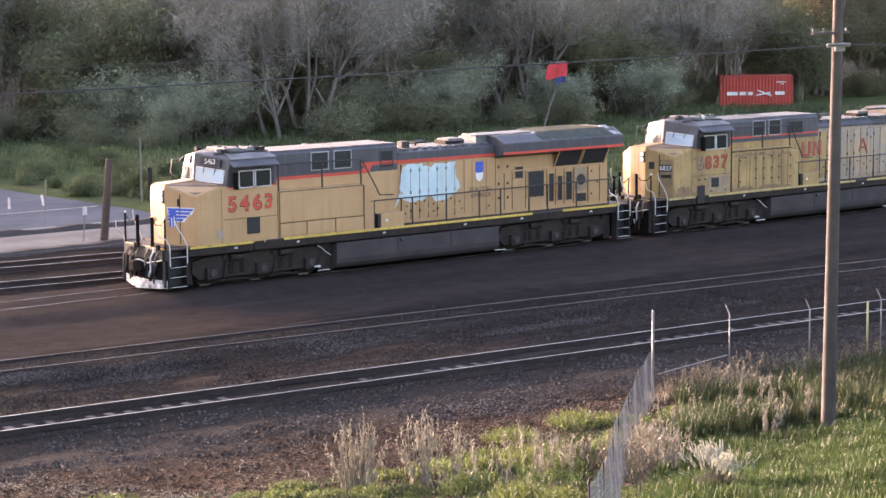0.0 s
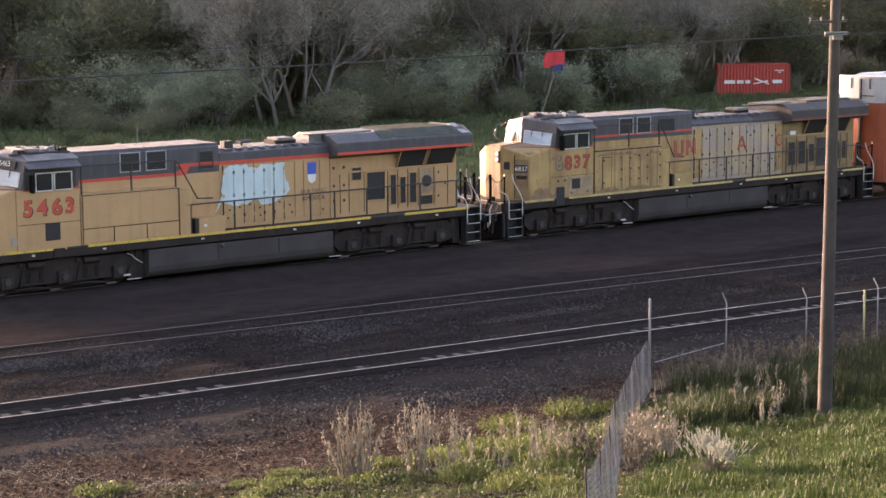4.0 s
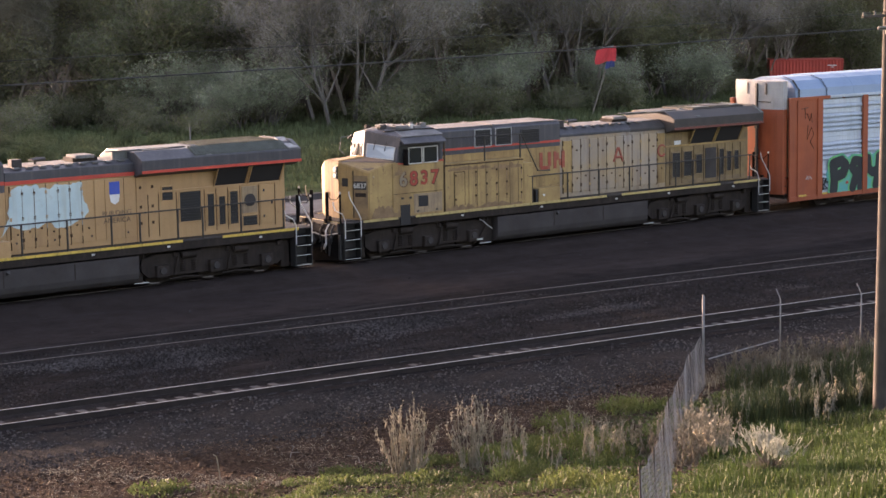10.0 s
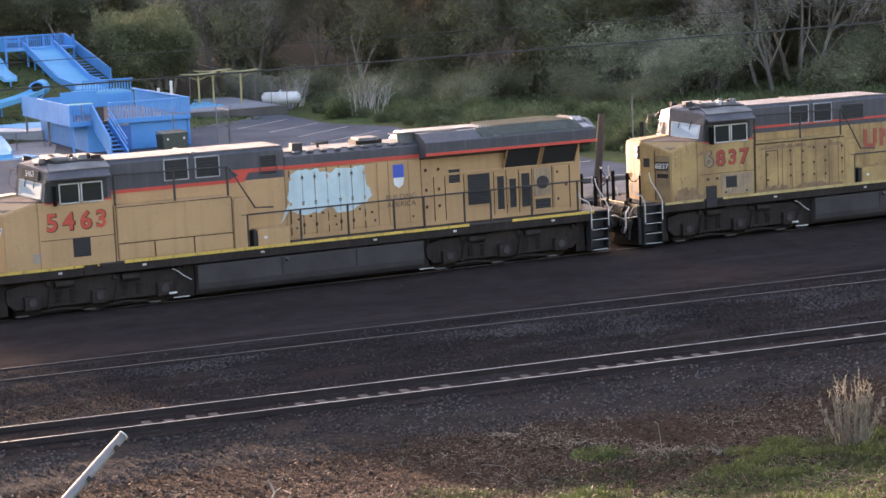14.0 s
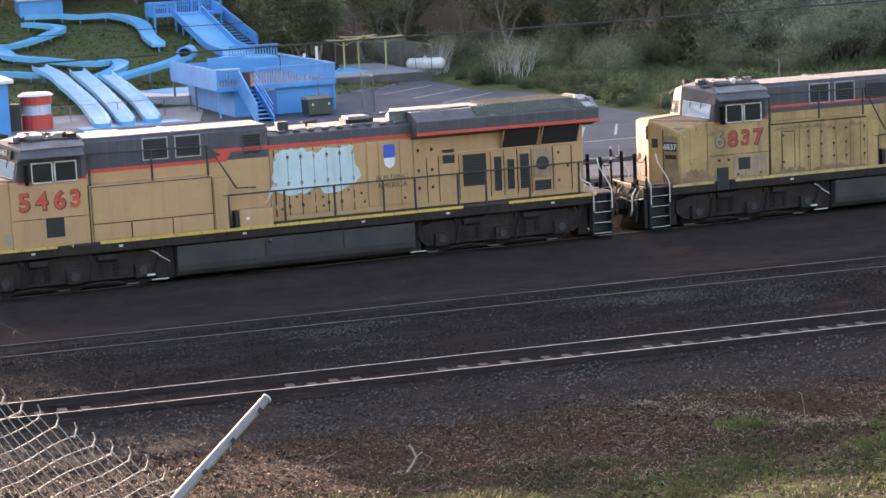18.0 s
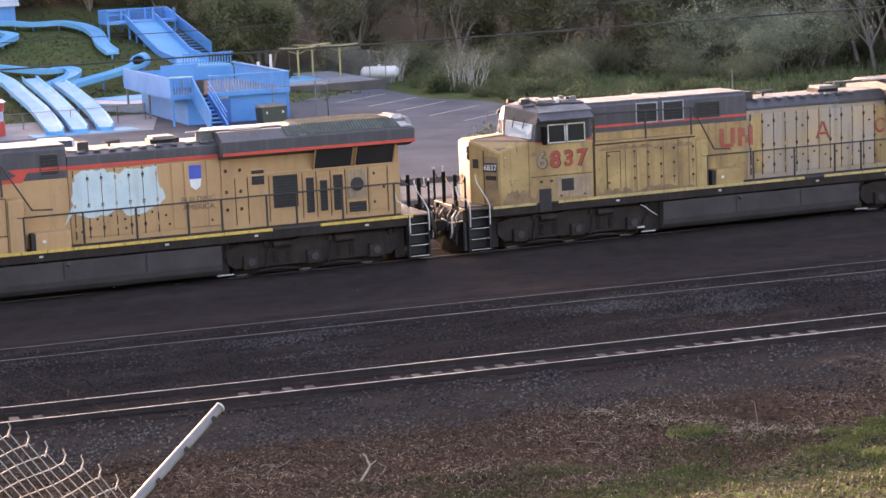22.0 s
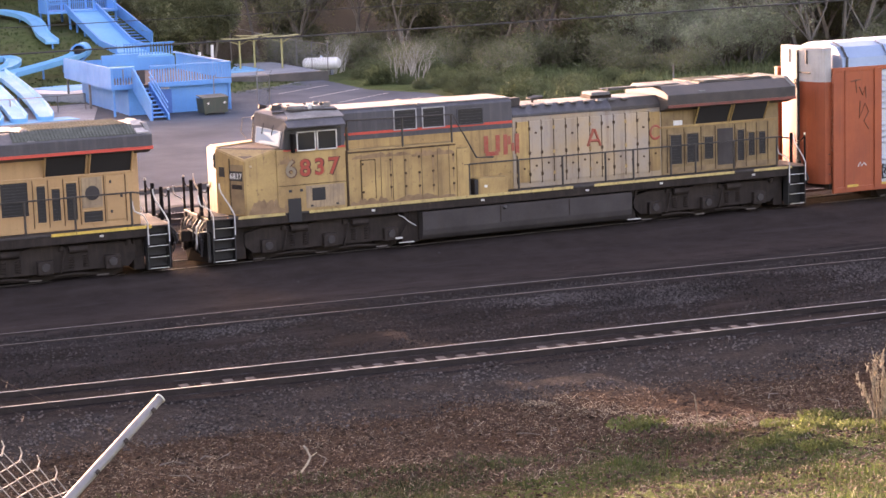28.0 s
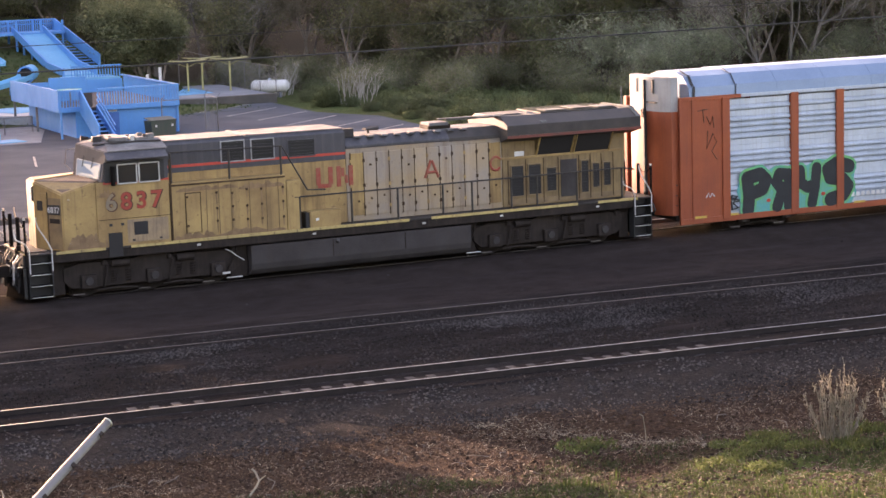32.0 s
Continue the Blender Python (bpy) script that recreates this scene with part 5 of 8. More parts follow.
        side_panel("soot_strip", YELLOW_SOOT, th, 16.62, 20.9, 1.58, 1.76, -HD, 0.008, "sooty strip above the walkway")
        side_panel("label_plate", WHITE, th, 16.85, 17.2, 3.2, 3.36, -HD, 0.01)
    # walkway rails
    for s in (-1, 1):
        px = [9.02, 10.78, 12.38, 13.97, 15.02, 16.45, 17.4, 18.9, 20.62]
        handrail(th, [(8.85, s * 1.46, 2.55), (20.7, s * 1.46, 2.58), (21.1, s * 1.46, 2.5)], [(p, 2.57) for p in px], 1.5, RAILING)
    for x in (3.0, 5.6, 9.4, 13.2, 16.0, 19.6):
        side_panel("sill_fitting", PALE_RAIL, th, x, x + 0.12, 1.32, 1.38, -1.48, 0.012)
    return th


def autorack(base):
    th = empty("autorack_wagon", pose(base, 0, 0), "orange covered car carrier wagon with galvanised side panels", "freight wagon")
    L = 28.0
    boxed("underframe", TRUCK, th, 1.0, L, -1.3, 1.3, 0.55, 0.95, 0.02)
    for s in (-1, 1):
        boxed("side_sill", ORANGE, th, 1.02, L, s * 1.5 - 0.05, s * 1.5 + 0.05, 0.42, 0.62, 0.015)
        boxed("top_chord", GALV, th, 2.75, L, s * 1.5 - 0.04, s * 1.5 + 0.035, 4.68, 4.80, 0.012)
        boxed("chord_end", ORANGE, th, 1.02, 3.5, s * 1.5 - 0.05, s * 1.5 + 0.06, 4.66, 4.80, 0.012)
        boxed("end_panel", ORANGE, th, 1.02, 2.72, s * 1.5 - 0.025, s * 1.5 + 0.025, 0.5, 4.7, 0.012)
        boxed("end_panel", ORANGE, th, L - 1.7, L, s * 1.5 - 0.025, s * 1.5 + 0.025, 0.5, 4.7, 0.012)
        for x in (1.02, 1.5):
            boxed("end_post", ORANGE, th, x, x + 0.09, s * 1.545 - 0.02, s * 1.545 + 0.02, 0.5, 4.72, 0.008)
        posts = [2.72, 5.55, 7.47, 9.9, 12.3, 14.7, 17.1, 19.5, 21.9, 24.3, 26.2]
        for x in posts:
            boxed("side_post", ORANGE, th, x, x + 0.30, s * 1.53 - 0.05, s * 1.53 + 0.05, 0.5, 4.72, 0.012)
        for x, x2 in zip(posts, posts[1:]):
            prof = []
            for i in range(20):
                z = 0.63 + i * 0.2
                if i in (0, 5, 6, 11, 12, 17, 19):
                    prof += [(s * 1.455, z), (s * 1.44, z + 0.19)]
                else:
                    prof += [(s * 1.40, z), (s * 1.508, z + 0.035), (s * 1.512, z + 0.09), (s * 1.42, z + 0.19)]
            back = [(s * 1.40, prof[-1][1]), (s * 1.40, 0.62)]
            part("side_panel", prism(bmesh.new(), prof + back, x + 0.30, x2, "x"), GALV, th, "ribbed galvanised panel")
            bm = bmesh.new()
            for k in (1.68, 1.74, 3.08, 3.14):
                for j in range(int((x2 - x - 0.5) / 0.16)):
                    box(bm, x + 0.42 + j * 0.16, x + 0.50 + j * 0.16, min(s * 1.41, s * 1.44), max(s * 1.41, s * 1.44), k, k + 0.03)
            part("vent_perforation", bm, DARK, th)["kind"] = "stuff"
    arc = [(-1.52, 4.78), (-1.47, 5.14), (-1.10, 5.50), (-0.55, 5.64), (0.55, 5.64), (1.10, 5.50), (1.47, 5.14), (1.52, 4.78)]
    part("roof", prism(bmesh.new(), arc, 3.3, L - 1.6, "x"), ROOFBLUE, th, "pale blue-grey folded sheet roof")
    for i in range(12):
        part("roof_seam", prism(bmesh.new(), [(p[0] * 1.004, p[1] + 0.006) for p in arc], 5.0 + i * 2.0, 5.03 + i * 2.0, "x"), ROOFBLUE, th)
    for x0, x1 in ((1.05, 3.3), (L - 1.6, L)):
        part("roof_end", prism(bmesh.new(), [(p[0] * 0.985, p[1] - 0.03) for p in arc], x0 + 0.4, x1, "x"), ROOFBLUE, th, "dented roof end sheet")
    for x, w_ in ((1.55, 0.10), (3.27, 0.04)):
        for (ya, za), (yb, zb) in zip(arc[:3], arc[1:4]):
            part("torn_edge", slab([(x, ya * 1.003, za + 0.012), (x + w_, ya * 1.003, za + 0.012), (x + w_ + 0.05, yb * 1.003, zb + 0.012), (x + 0.05, yb * 1.003, zb + 0.012)], 0.006), BLACK, th, "dark torn edge of the roof sheet")
    boxed("corner_post", ORANGE, th, 0.62, 0.84, 1.36, 1.56, 0.5, 4.72, 0.012)
    # curved end doors with white caps
    def bowed(z0, z1, r0, off):
        pts = [(0.80 - 0.34 * max(0.0, 1 - abs(k / 6.0 - 1) ** 2.6) + off, -1.38 + k * 0.23) for k in range(13)]
        return prism(bmesh.new(), pts + [(1.06, 1.38), (1.06, -1.38)], z0, z1, "z")
    part("end_door", bowed(0.75, 4.32, 0, 0.0), ORANGE, th, "bowed orange end doors")
    part("end_cap", bowed(4.32, 5.50, 0, -0.012), CAPWHITE, th, "white top of the end doors")
    part("door_seam", box(bmesh.new(), 0.36, 0.50, -0.28, -0.20, 0.8, 5.4), BLACK, th)
    for z in (4.12, 4.26):
        part("chain_link", pipe(bmesh.new(), [(0.34, -0.30, z), (0.33, -0.20, z + 0.02), (0.34, -0.18, z + 0.12), (0.34, -0.28, z + 0.14), (0.34, -0.31, z + 0.05)], 0.02, 5), PILOT, th)
    for i in range(7):
        part("stencil_mark", box(bmesh.new(), 0.40, 0.47, -1.0 + i * 0.1, -0.94 + i * 0.1, 4.62, 4.66), TANKM, th, "small unreadable stencil mark")
    for y in (-0.75, 0.3):
        part("door_bar", box(bmesh.new(), 0.43, 0.5, y, y + 0.05, 4.95, 5.42), TANKM, th)
    for z in (1.3, 2.4, 3.5):
        part("door_latch", box(bmesh.new(), 0.38, 0.46, -0.32, -0.12, z, z + 0.3, 0.02), BLACK, th)
    bm = rod(bmesh.new(), (1.0, 0, 0.88), (0.15, 0, 0.88), 0.11, seg=10)
    box(bm, 0.0, 0.3, -0.17, 0.17, 0.70, 1.06, 0.05)
    part("coupler", bm, TRUCK, th)
    for x, y in ((1.1, -1.45), (1.1, 1.45)):
        for z in (0.75, 1.1, 1.45, 1.8):
            part("ladder_rung", rod(bmesh.new(), (0.95, y, z), (0.95, y * 0.75, z), 0.02), RAILING, th)
    for x in (1.55, 2.85, 8.2):
        side_panel("reflector", STRIPE, th, x, x + 0.5, 0.60, 0.68, -1.552, 0.012)
    for i in range(9):
        side_panel("reporting_mark", WHITE, th, 8.1 + i * 0.22, 8.25 + i * 0.22, 0.84, 1.0, -1.52, 0.012, "white reporting mark, unreadable")
    # spray-painted letters: fat black shapes on a turquoise cloud
    TURQ = mat("turquoise_spray", (0.06, 0.36, 0.36), (0.10, 0.38, 0.24), 2.0, 20, 0.55, bump=0.0)
    cloud = [(3.5, 0.6), (3.45, 1.0), (3.3, 1.4), (3.5, 2.0), (3.9, 2.2), (4.35, 2.25), (4.6, 2.05), (4.9, 2.2), (5.4, 2.12), (5.7, 2.28), (6.2, 2.1), (6.7, 2.3), (7.2, 2.22), (7.6, 2.4), (8.1, 2.25), (8.3, 1.9), (8.2, 1.4), (8.35, 1.0), (8.1, 0.6)]
    part("graffiti_cloud", prism(bmesh.new(), cloud, -1.527, -1.515, "y"), TURQ, th, "turquoise spray paint cloud")
    GREENS = mat("leaf_green_spray", (0.12, 0.42, 0.12), (0.06, 0.38, 0.26), 2.0, 20, 0.55, bump=0.0)
    GLOSS = mat("blue_black_spray", (0.018, 0.020, 0.022), (0.03, 0.034, 0.036), 2.0, 20, 0.6, bump=0.0)

    def fat_letter(strokes, wide):
        """Overlapping round-ended strokes of paint on the panels, each a hair prouder than the one before."""
        for mt, r, off, lb in ((GREENS, wide + 0.09, 0.0, "green rim of a painted letter"), (GLOSS, wide, 0.012, "fat black spray-painted letter")):
            bm = bmesh.new()
            lift = 0.0
            for line_ in strokes:
                for (xa, za), (xb, zb) in zip(line_, line_[1:]):
                    a = math.atan2(zb - za, xb - xa)
                    pts = [(xa + r * math.cos(a + math.pi / 2 + q * math.pi / 6), za + r * math.sin(a + math.pi / 2 + q * math.pi / 6)) for q in range(7)]
                    pts += [(xb + r * math.cos(a - math.pi / 2 + q * math.pi / 6), zb + r * math.sin(a - math.pi / 2 + q * math.pi / 6)) for q in range(7)]
                    prism(bm, [(x_, max(z_, 0.56)) for x_, z_ in pts], -1.535 - off - lift, -1.527 - off + 0.004, "y")
                    lift += 0.0006
            part("graffiti_letter", bm, mt, th, lb)

    fat_letter([[(3.75, 0.7), (3.80, 1.2), (3.72, 1.85)], [(3.72, 1.85), (4.25, 1.95), (4.5, 1.72), (4.35, 1.42), (3.85, 1.28)]], 0.24)
    fat_letter([[(5.45, 0.72), (5.45, 1.85)], [(5.45, 1.85), (5.05, 1.90), (4.92, 1.62), (5.1, 1.42), (5.45, 1.36)], [(5.2, 1.4), (4.95, 0.75)]], 0.21)
    fat_letter([[(5.92, 1.95), (5.95, 1.5), (6.25, 1.32), (6.55, 1.45)], [(6.62, 2.0), (6.55, 1.3), (6.42, 0.75)]], 0.20)
    fat_letter([[(8.0, 1.95), (7.5, 2.1), (7.1, 1.9), (7.2, 1.6), (7.7, 1.52), (7.95, 1.25), (7.75, 0.95), (7.2, 0.82)]], 0.25)
    for x, z in ((4.6, 1.0), (5.7, 0.9), (6.9, 1.05)):
        part("graffiti_spot", prism(bmesh.new(), [(x + 0.09 * math.cos(q), z + 0.07 * math.sin(q)) for q in range(6)], -1.55, -1.52, "y"), RED, th, "small red spray mark")
    part("graffiti_tag", pipe(bmesh.new(), [(x, -1.54, z) for x, z in ((2.95, 0.95), (3.1, 1.3), (3.3, 1.25), (3.15, 1.0), (3.35, 0.85), (3.1, 0.8), (3.05, 1.2), (3.4, 1.1))], 0.035, 5), GLOSS, th, "tangled black spray tag")
    for pts in ([(1.75, 4.3), (2.15, 4.35), (1.95, 4.35), (2.0, 3.9)], [(2.1, 4.1), (2.25, 3.8), (2.35, 4.1), (2.4, 3.7)], [(2.15, 3.6), (2.1, 3.0), (2.35, 3.5), (2.5, 3.2), (2.3, 2.9), (2.5, 2.6)]):
        part("graffiti_tag", pipe(bmesh.new(), [(x, -1.53, z) for x, z in pts], 0.02, 5), mat("brown_spray", (0.12, 0.04, 0.02), bump=0), th, "thin dark spray tag")
    part("graffiti_tag", pipe(bmesh.new(), [(2.05, -1.53, 1.3), (2.15, -1.53, 1.45), (2.2, -1.53, 1.3), (2.3, -1.53, 1.42), (2.4, -1.53, 1.32)], 0.02, 5), WHITE, th, "thin white spray tag")
    for x in (4.6, 24.4):
        bogie(th, x, (-0.9, 0.9), 0.42)
    return th


loco_a = loco(34.5, True, "yellow and grey diesel locomotive with a pale blue patch")
loco_b = loco(57.25, False, "weathered yellow diesel locomotive with faded lettering")
rack = autorack(79.1)
# ---- plant helpers ----
def limb(vs, fs, tips, p, d, length, r, depth, rnd, kids, spread, up, sides=5, bend=0.26):
    """One tapered, bent limb and those that grow from it."""
    u = d.orthogonal().normalized()
    segs = (3 if depth > 1 else 2) + (2 if bend > 0.5 else 0)
    ring = None
    pts = []
    for i in range(segs + 1):
        rr = r * (1 - 0.62 * i / segs)
        w = d.cross(u).normalized()
        base = len(vs)
        for k in range(sides):
            a = k * math.tau / sides
            q = p + (u * math.cos(a) + w * math.sin(a)) * rr
            vs.append(tuple(q))
        if ring is not None:
            for k in range(sides):
                fs.append((ring + k, ring + (k + 1) % sides, base + (k + 1) % sides, base + k))
        ring = base
        pts.append((p.copy(), d.copy(), rr))
        if i < segs:
            p = p + d * (length / segs)
            d = (d + Vector((rnd.uniform(-1, 1), rnd.uniform(-1, 1), rnd.uniform(-0.6, 0.8))) * bend + Vector((0, 0, up * 0.05))).normalized()
            u = (u - d * u.dot(d)).normalized()
    tips.append(pts[-1][0])
    if depth > 0:
        n = rnd.randint(kids[0], kids[1])
        for j in range(n):
            f = rnd.uniform(0.35, 1.0) if j else 1.0
            q, dd, rr = pts[min(segs, max(1, round(f * segs)))]
            away = Vector((rnd.uniform(-1, 1), rnd.uniform(-1, 1), rnd.uniform(-0.25, 0.75)))
            nd = (dd + away * spread + Vector((0, 0, up * 0.3))).normalized()
            limb(vs, fs, tips, q, nd, length * rnd.uniform(0.5, 0.78), rr * rnd.uniform(0.5, 0.75), depth - 1, rnd, kids, spread, up, 4 if depth < 3 else sides, bend)


def leaf_cards(tips, n, size, reach, rnd, narrow=0.5):
    vs, fs = [], []
    for t in tips:
        for _ in range(n):
            c = Vector(t) + Vector((rnd.gauss(0, reach), rnd.gauss(0, reach), rnd.gauss(0, reach * 0.8)))
            a = Vector((rnd.uniform(-1, 1), rnd.uniform(-1, 1), rnd.uniform(-1, 1))).normalized()
            b = a.orthogonal().normalized()
            s = size * rnd.uniform(0.5, 1.3)
            k = len(vs)
            vs += [tuple(c + a * s), tuple(c + b * s * narrow), tuple(c - a * s), tuple(c - b * s * narrow)]
            fs.append((k, k + 1, k + 2, k + 3))
    return vs, fs


BARK = mat("pale_grey_bark", (0.145, 0.132, 0.118), (0.088, 0.081, 0.073), 1.2, 14, 0.9, bump=0.3)
BARK_DARK = mat("brown_bark", (0.115, 0.09, 0.07), (0.075, 0.06, 0.048), 1.2, 14, 0.9, bump=0.3)
BARK_MID = mat("grey_brown_bark", (0.20, 0.17, 0.14), (0.12, 0.10, 0.085), 1.2, 14, 0.9, bump=0.3)
LEAF_OLIVE = leaf_mat("olive_buds", (0.168, 0.179, 0.0952), (0.291, 0.286, 0.162), 0.6)
LEAF_SAGE = leaf_mat("pale_sage_leaves", (0.25, 0.30, 0.19), (0.44, 0.48, 0.34), 0.6)
LEAF_PALE = leaf_mat("silver_sage_leaves", (0.19, 0.205, 0.165), (0.36, 0.37, 0.315), 0.3)
LEAF_GREEN = leaf_mat("green_leaves", (0.082, 0.108, 0.052), (0.155, 0.185, 0.092), 0.55)
LEAF_TWIG = leaf_mat("brown_twigs", (0.157, 0.134, 0.112), (0.269, 0.235, 0.196), 0.5)
LEAF_DULL = leaf_mat("dull_green_brown_leaves", (0.132, 0.155, 0.0747), (0.241, 0.253, 0.138), 0.6)
BLADE = leaf_mat("grass_blades", (0.030, 0.054, 0.014), (0.0635, 0.092, 0.027), 0.32, low=0.4)
WEED_GREEN = leaf_mat("fresh_weed_leaves", (0.048, 0.074, 0.020), (0.125, 0.150, 0.055), 0.4, low=0.5)
RANK = leaf_mat("rank_dark_grass", (0.028, 0.043, 0.016), (0.066, 0.083, 0.032), 0.3, low=0.45)
# yellow-green kept brighter, so the colour carries sun on the mounds
SUNLIT_GREEN = leaf_mat("sunlit_grass_mound", (0.060, 0.085, 0.020), (0.150, 0.180, 0.060), 0.4, low=0.6)
STRAW = leaf_mat("dry_stalks", (0.135, 0.122, 0.090), (0.315, 0.285, 0.215), 0.25)
STRAW_PINK = leaf_mat("dry_brown_stalks", (0.095, 0.082, 0.063), (0.205, 0.182, 0.145), 0.12)
STRAW_GREY = leaf_mat("bleached_grey_stalks", (0.175, 0.158, 0.120), (0.375, 0.345, 0.270), 0.2)
LITTER = leaf_mat("fallen_leaves", (0.045, 0.032, 0.024), (0.17, 0.128, 0.096), 0.1)
STONE = leaf_mat("ballast_stones", (0.020, 0.018, 0.0175), (0.098, 0.089, 0.084), 0.0, 0.9)


def tree(seed, height, trunk_r, depth, kids, spread, up, bark, leaf=None, n=0, size=0.2, reach=0.3, stems=1, label="", category="tree", name="tree", fork=0.32, twigs=None, lean=0.35):
    rnd = random.Random(seed)
    th = empty(name, Matrix(), label, category)
    vs, fs, tips = [], [], []
    for i in range(stems):
        a = rnd.uniform(0, math.tau)
        d = Vector((math.cos(a) * lean, math.sin(a) * lean, 1)) if stems > 1 else Vector((rnd.uniform(-0.08, 0.08), rnd.uniform(-0.08, 0.08), 1))
        off = Vector((math.cos(a), math.sin(a), 0)) * (0.12 * height * rnd.random() if stems > 1 else 0) + Vector((0, 0, -0.3))
        limb(vs, fs, tips, off, d.normalized(), height * fork * rnd.uniform(0.8, 1.15), trunk_r * rnd.uniform(0.7, 1.0), depth, rnd, kids, spread, up, 7 if stems == 1 else 4)
    raw("trunk" if stems == 1 else "stem", vs, fs, bark, th)
    if leaf:
        raw("crown", *leaf_cards(tips, n, size, reach, rnd), leaf, th)
    if twigs:
        raw("twig_haze", *leaf_cards(tips, twigs[1], twigs[2], twigs[3], rnd, 0.03), twigs[0], th)["kind"] = "stuff"
    return th


def plant(proto, spots, group, seed=1, lo=0.85, hi=1.2, zoff=0.0):
    """Copies of a plant on the ground, each turned and scaled its own way; the first stands at the first spot."""
    rnd = random.Random(seed)
    tagged(proto, group=group)
    for i, (x, y) in enumerate(spots):
        k = rnd.uniform(lo, hi)
        m = pose(x, y, ground_z(x, y) + zoff, 0, 0, rnd.uniform(0, 360))
        if i == 0:
            proto.matrix_basis, proto.scale = m, (k, k, k)
        else:
            ob = copy_thing(proto, m)
            ob.scale = (k, k, k * rnd.uniform(0.9, 1.1))


# ---- utility pole, wires and the yard fence ----
PX, PY = 34.5, -31.0
pole = empty("utility_pole", pose(PX, PY, 0), "tall weathered wooden utility pole on the grass slope", "utility pole")
z0 = ground_z(PX, PY) - 0.2
bm = bmesh.new()
rod(bm, (0, 0, z0), (0.12, 0, 11.4), 0.165, 0.105, seg=16, caps=False)
part("pole_shaft", bm, WOOD, pole, smooth=True)
part("crossarm", box(bmesh.new(), -0.75, 0.45, -0.05, 0.02, 9.27, 9.33, 0.01), WOOD, pole)
for x in (-0.7, -0.35, 0.38):
    part("insulator", rod(bmesh.new(), (x, 0, 9.33), (x, 0, 9.40), 0.02, 0.03, seg=8), GALV_POST, pole)
part("cable_clamp", box(bmesh.new(), -0.42, 0.30, -0.20, -0.14, 9.00, 9.08, 0.01), GALV_POST, pole)
part("bolt_plate", box(bmesh.new(), -0.12, 0.2, -0.14, -0.10, 8.9, 9.0), GALV_POST, pole)
WIRE = mat("black_cable", (0.025, 0.025, 0.027), rough=0.6, bump=0)
for j, (y, z, r, lo) in enumerate(((-31.2, 9.04, 0.013, 8.72), (-31.0, 9.37, 0.006, 9.10))):
    cb = tagged(new("overhead_wire", bpy.data.meshes.new("overhead_wire")), "dark overhead cable slung from the pole", "cable", "overhead wires")
    bm = bmesh.new()
    pts = []
    for i in range(41):
        k = i / 40
        x = PX - 70 * k
        pts.append((x, y, z - (z - lo) * 4 * k * (1 - k)))
    pts2 = [(PX + 60 * i / 20, y, z - (z - lo) * 4 * (i / 20) * (1 - i / 20)) for i in range(21)]
    pipe(bm, pts, r, 5)
    pipe(bm, pts2, r, 5)
    bm.to_mesh(cb.data)
    bm.free()
    cb.data.materials.append(WIRE)


def fence_post(x, y, top, arm=True, r=0.021, lean=0.0, mt=GALV_POST, label="galvanised fence post with a slanted barbed wire arm"):
    th = empty("fence_post", pose(x, y, ground_z(x, y) - 0.1), label, "fence post", "posts of the yard fence")
    h = top - ground_z(x, y) + 0.1
    part("pipe", rod(bmesh.new(), (0, 0, 0), (lean, 0, h), r, seg=10), mt, th, smooth=True)
    if arm:
        part("barbed_arm", rod(bmesh.new(), (lean, 0, h), (lean + 0.10, 0.26, h + 0.24), 0.015, seg=6), GALV_POST, th)
    else:
        part("cap", rod(bmesh.new(), (lean, 0, h), (lean, 0, h + 0.04), r * 1.1, r * 0.5, seg=10), mt, th)
    return th


# posts along the yard, from the corner on
fence_post(36.0, -23.8, 2.05, False, 0.034, label="bare galvanised corner post of the yard fence")
for x, y, top in ((39.7, -22.95, 1.46), (42.3, -23.5, 1.40), (46.0, -23.7, 1.35), (45.2, -23.6, 1.40), (49.7, -23.9, 1.35), (53.4, -24.2, 1.35)):
    fence_post(x, y, top)
fence_post(43.9, -24.2, 1.5, False, 0.03, mt=CANARY, label="thin yellow marker post beside the fence")


LINK = mat("dusty_chain_link", (0.30, 0.275, 0.25), (0.20, 0.18, 0.165), 2, 30, 0.6, bump=0)


def netting(name, a, b, lo_a, lo_b, hi_a, hi_b, cell, r, label, sag=0.0, clump=1.0):
    """Chain-link between two uprights: crossing wires in a sheet."""
    th = tagged(new(name, bpy.data.meshes.new(name)), label, "fence")
    bm = bmesh.new()
    a, b = Vector(a), Vector(b)
    run = (b - a).length
    n = int(run / cell)

    def at(u, v):
        k = u / run
        p = a.lerp(b, k)
        lo, hi = lo_a + (lo_b - lo_a) * k, hi_a + (hi_b - hi_a) * k - sag * 4 * k * (1 - k)
        lean = 0.14 * (1 - v) * clump
        wob = 0.05 * clump * math.sin(u * 2.1 + v * 3.0)
        return Vector((p.x + wob + lean * 0.7 - 0.1, p.y + wob * 0.5 - lean * 0.7, lo + (hi - lo) * v))
    rows = max(4, int((hi_a - lo_a) / cell))
    for i in range(-rows, n + 1):
        for sgn in (0, 1):
            prev = None
            for j in range(rows + 1):
                u = (i + (j if sgn else rows - j)) * cell
                if 0 <= u <= run:
                    q = at(u, j / rows)
                    if prev is not None:
                        rod(bm, prev, q, r, seg=3, caps=False)
                    prev = q
                else:
                    prev = None
    bm.to_mesh(th.data)
    bm.free()
    th.data.materials.append(LINK)
    return th


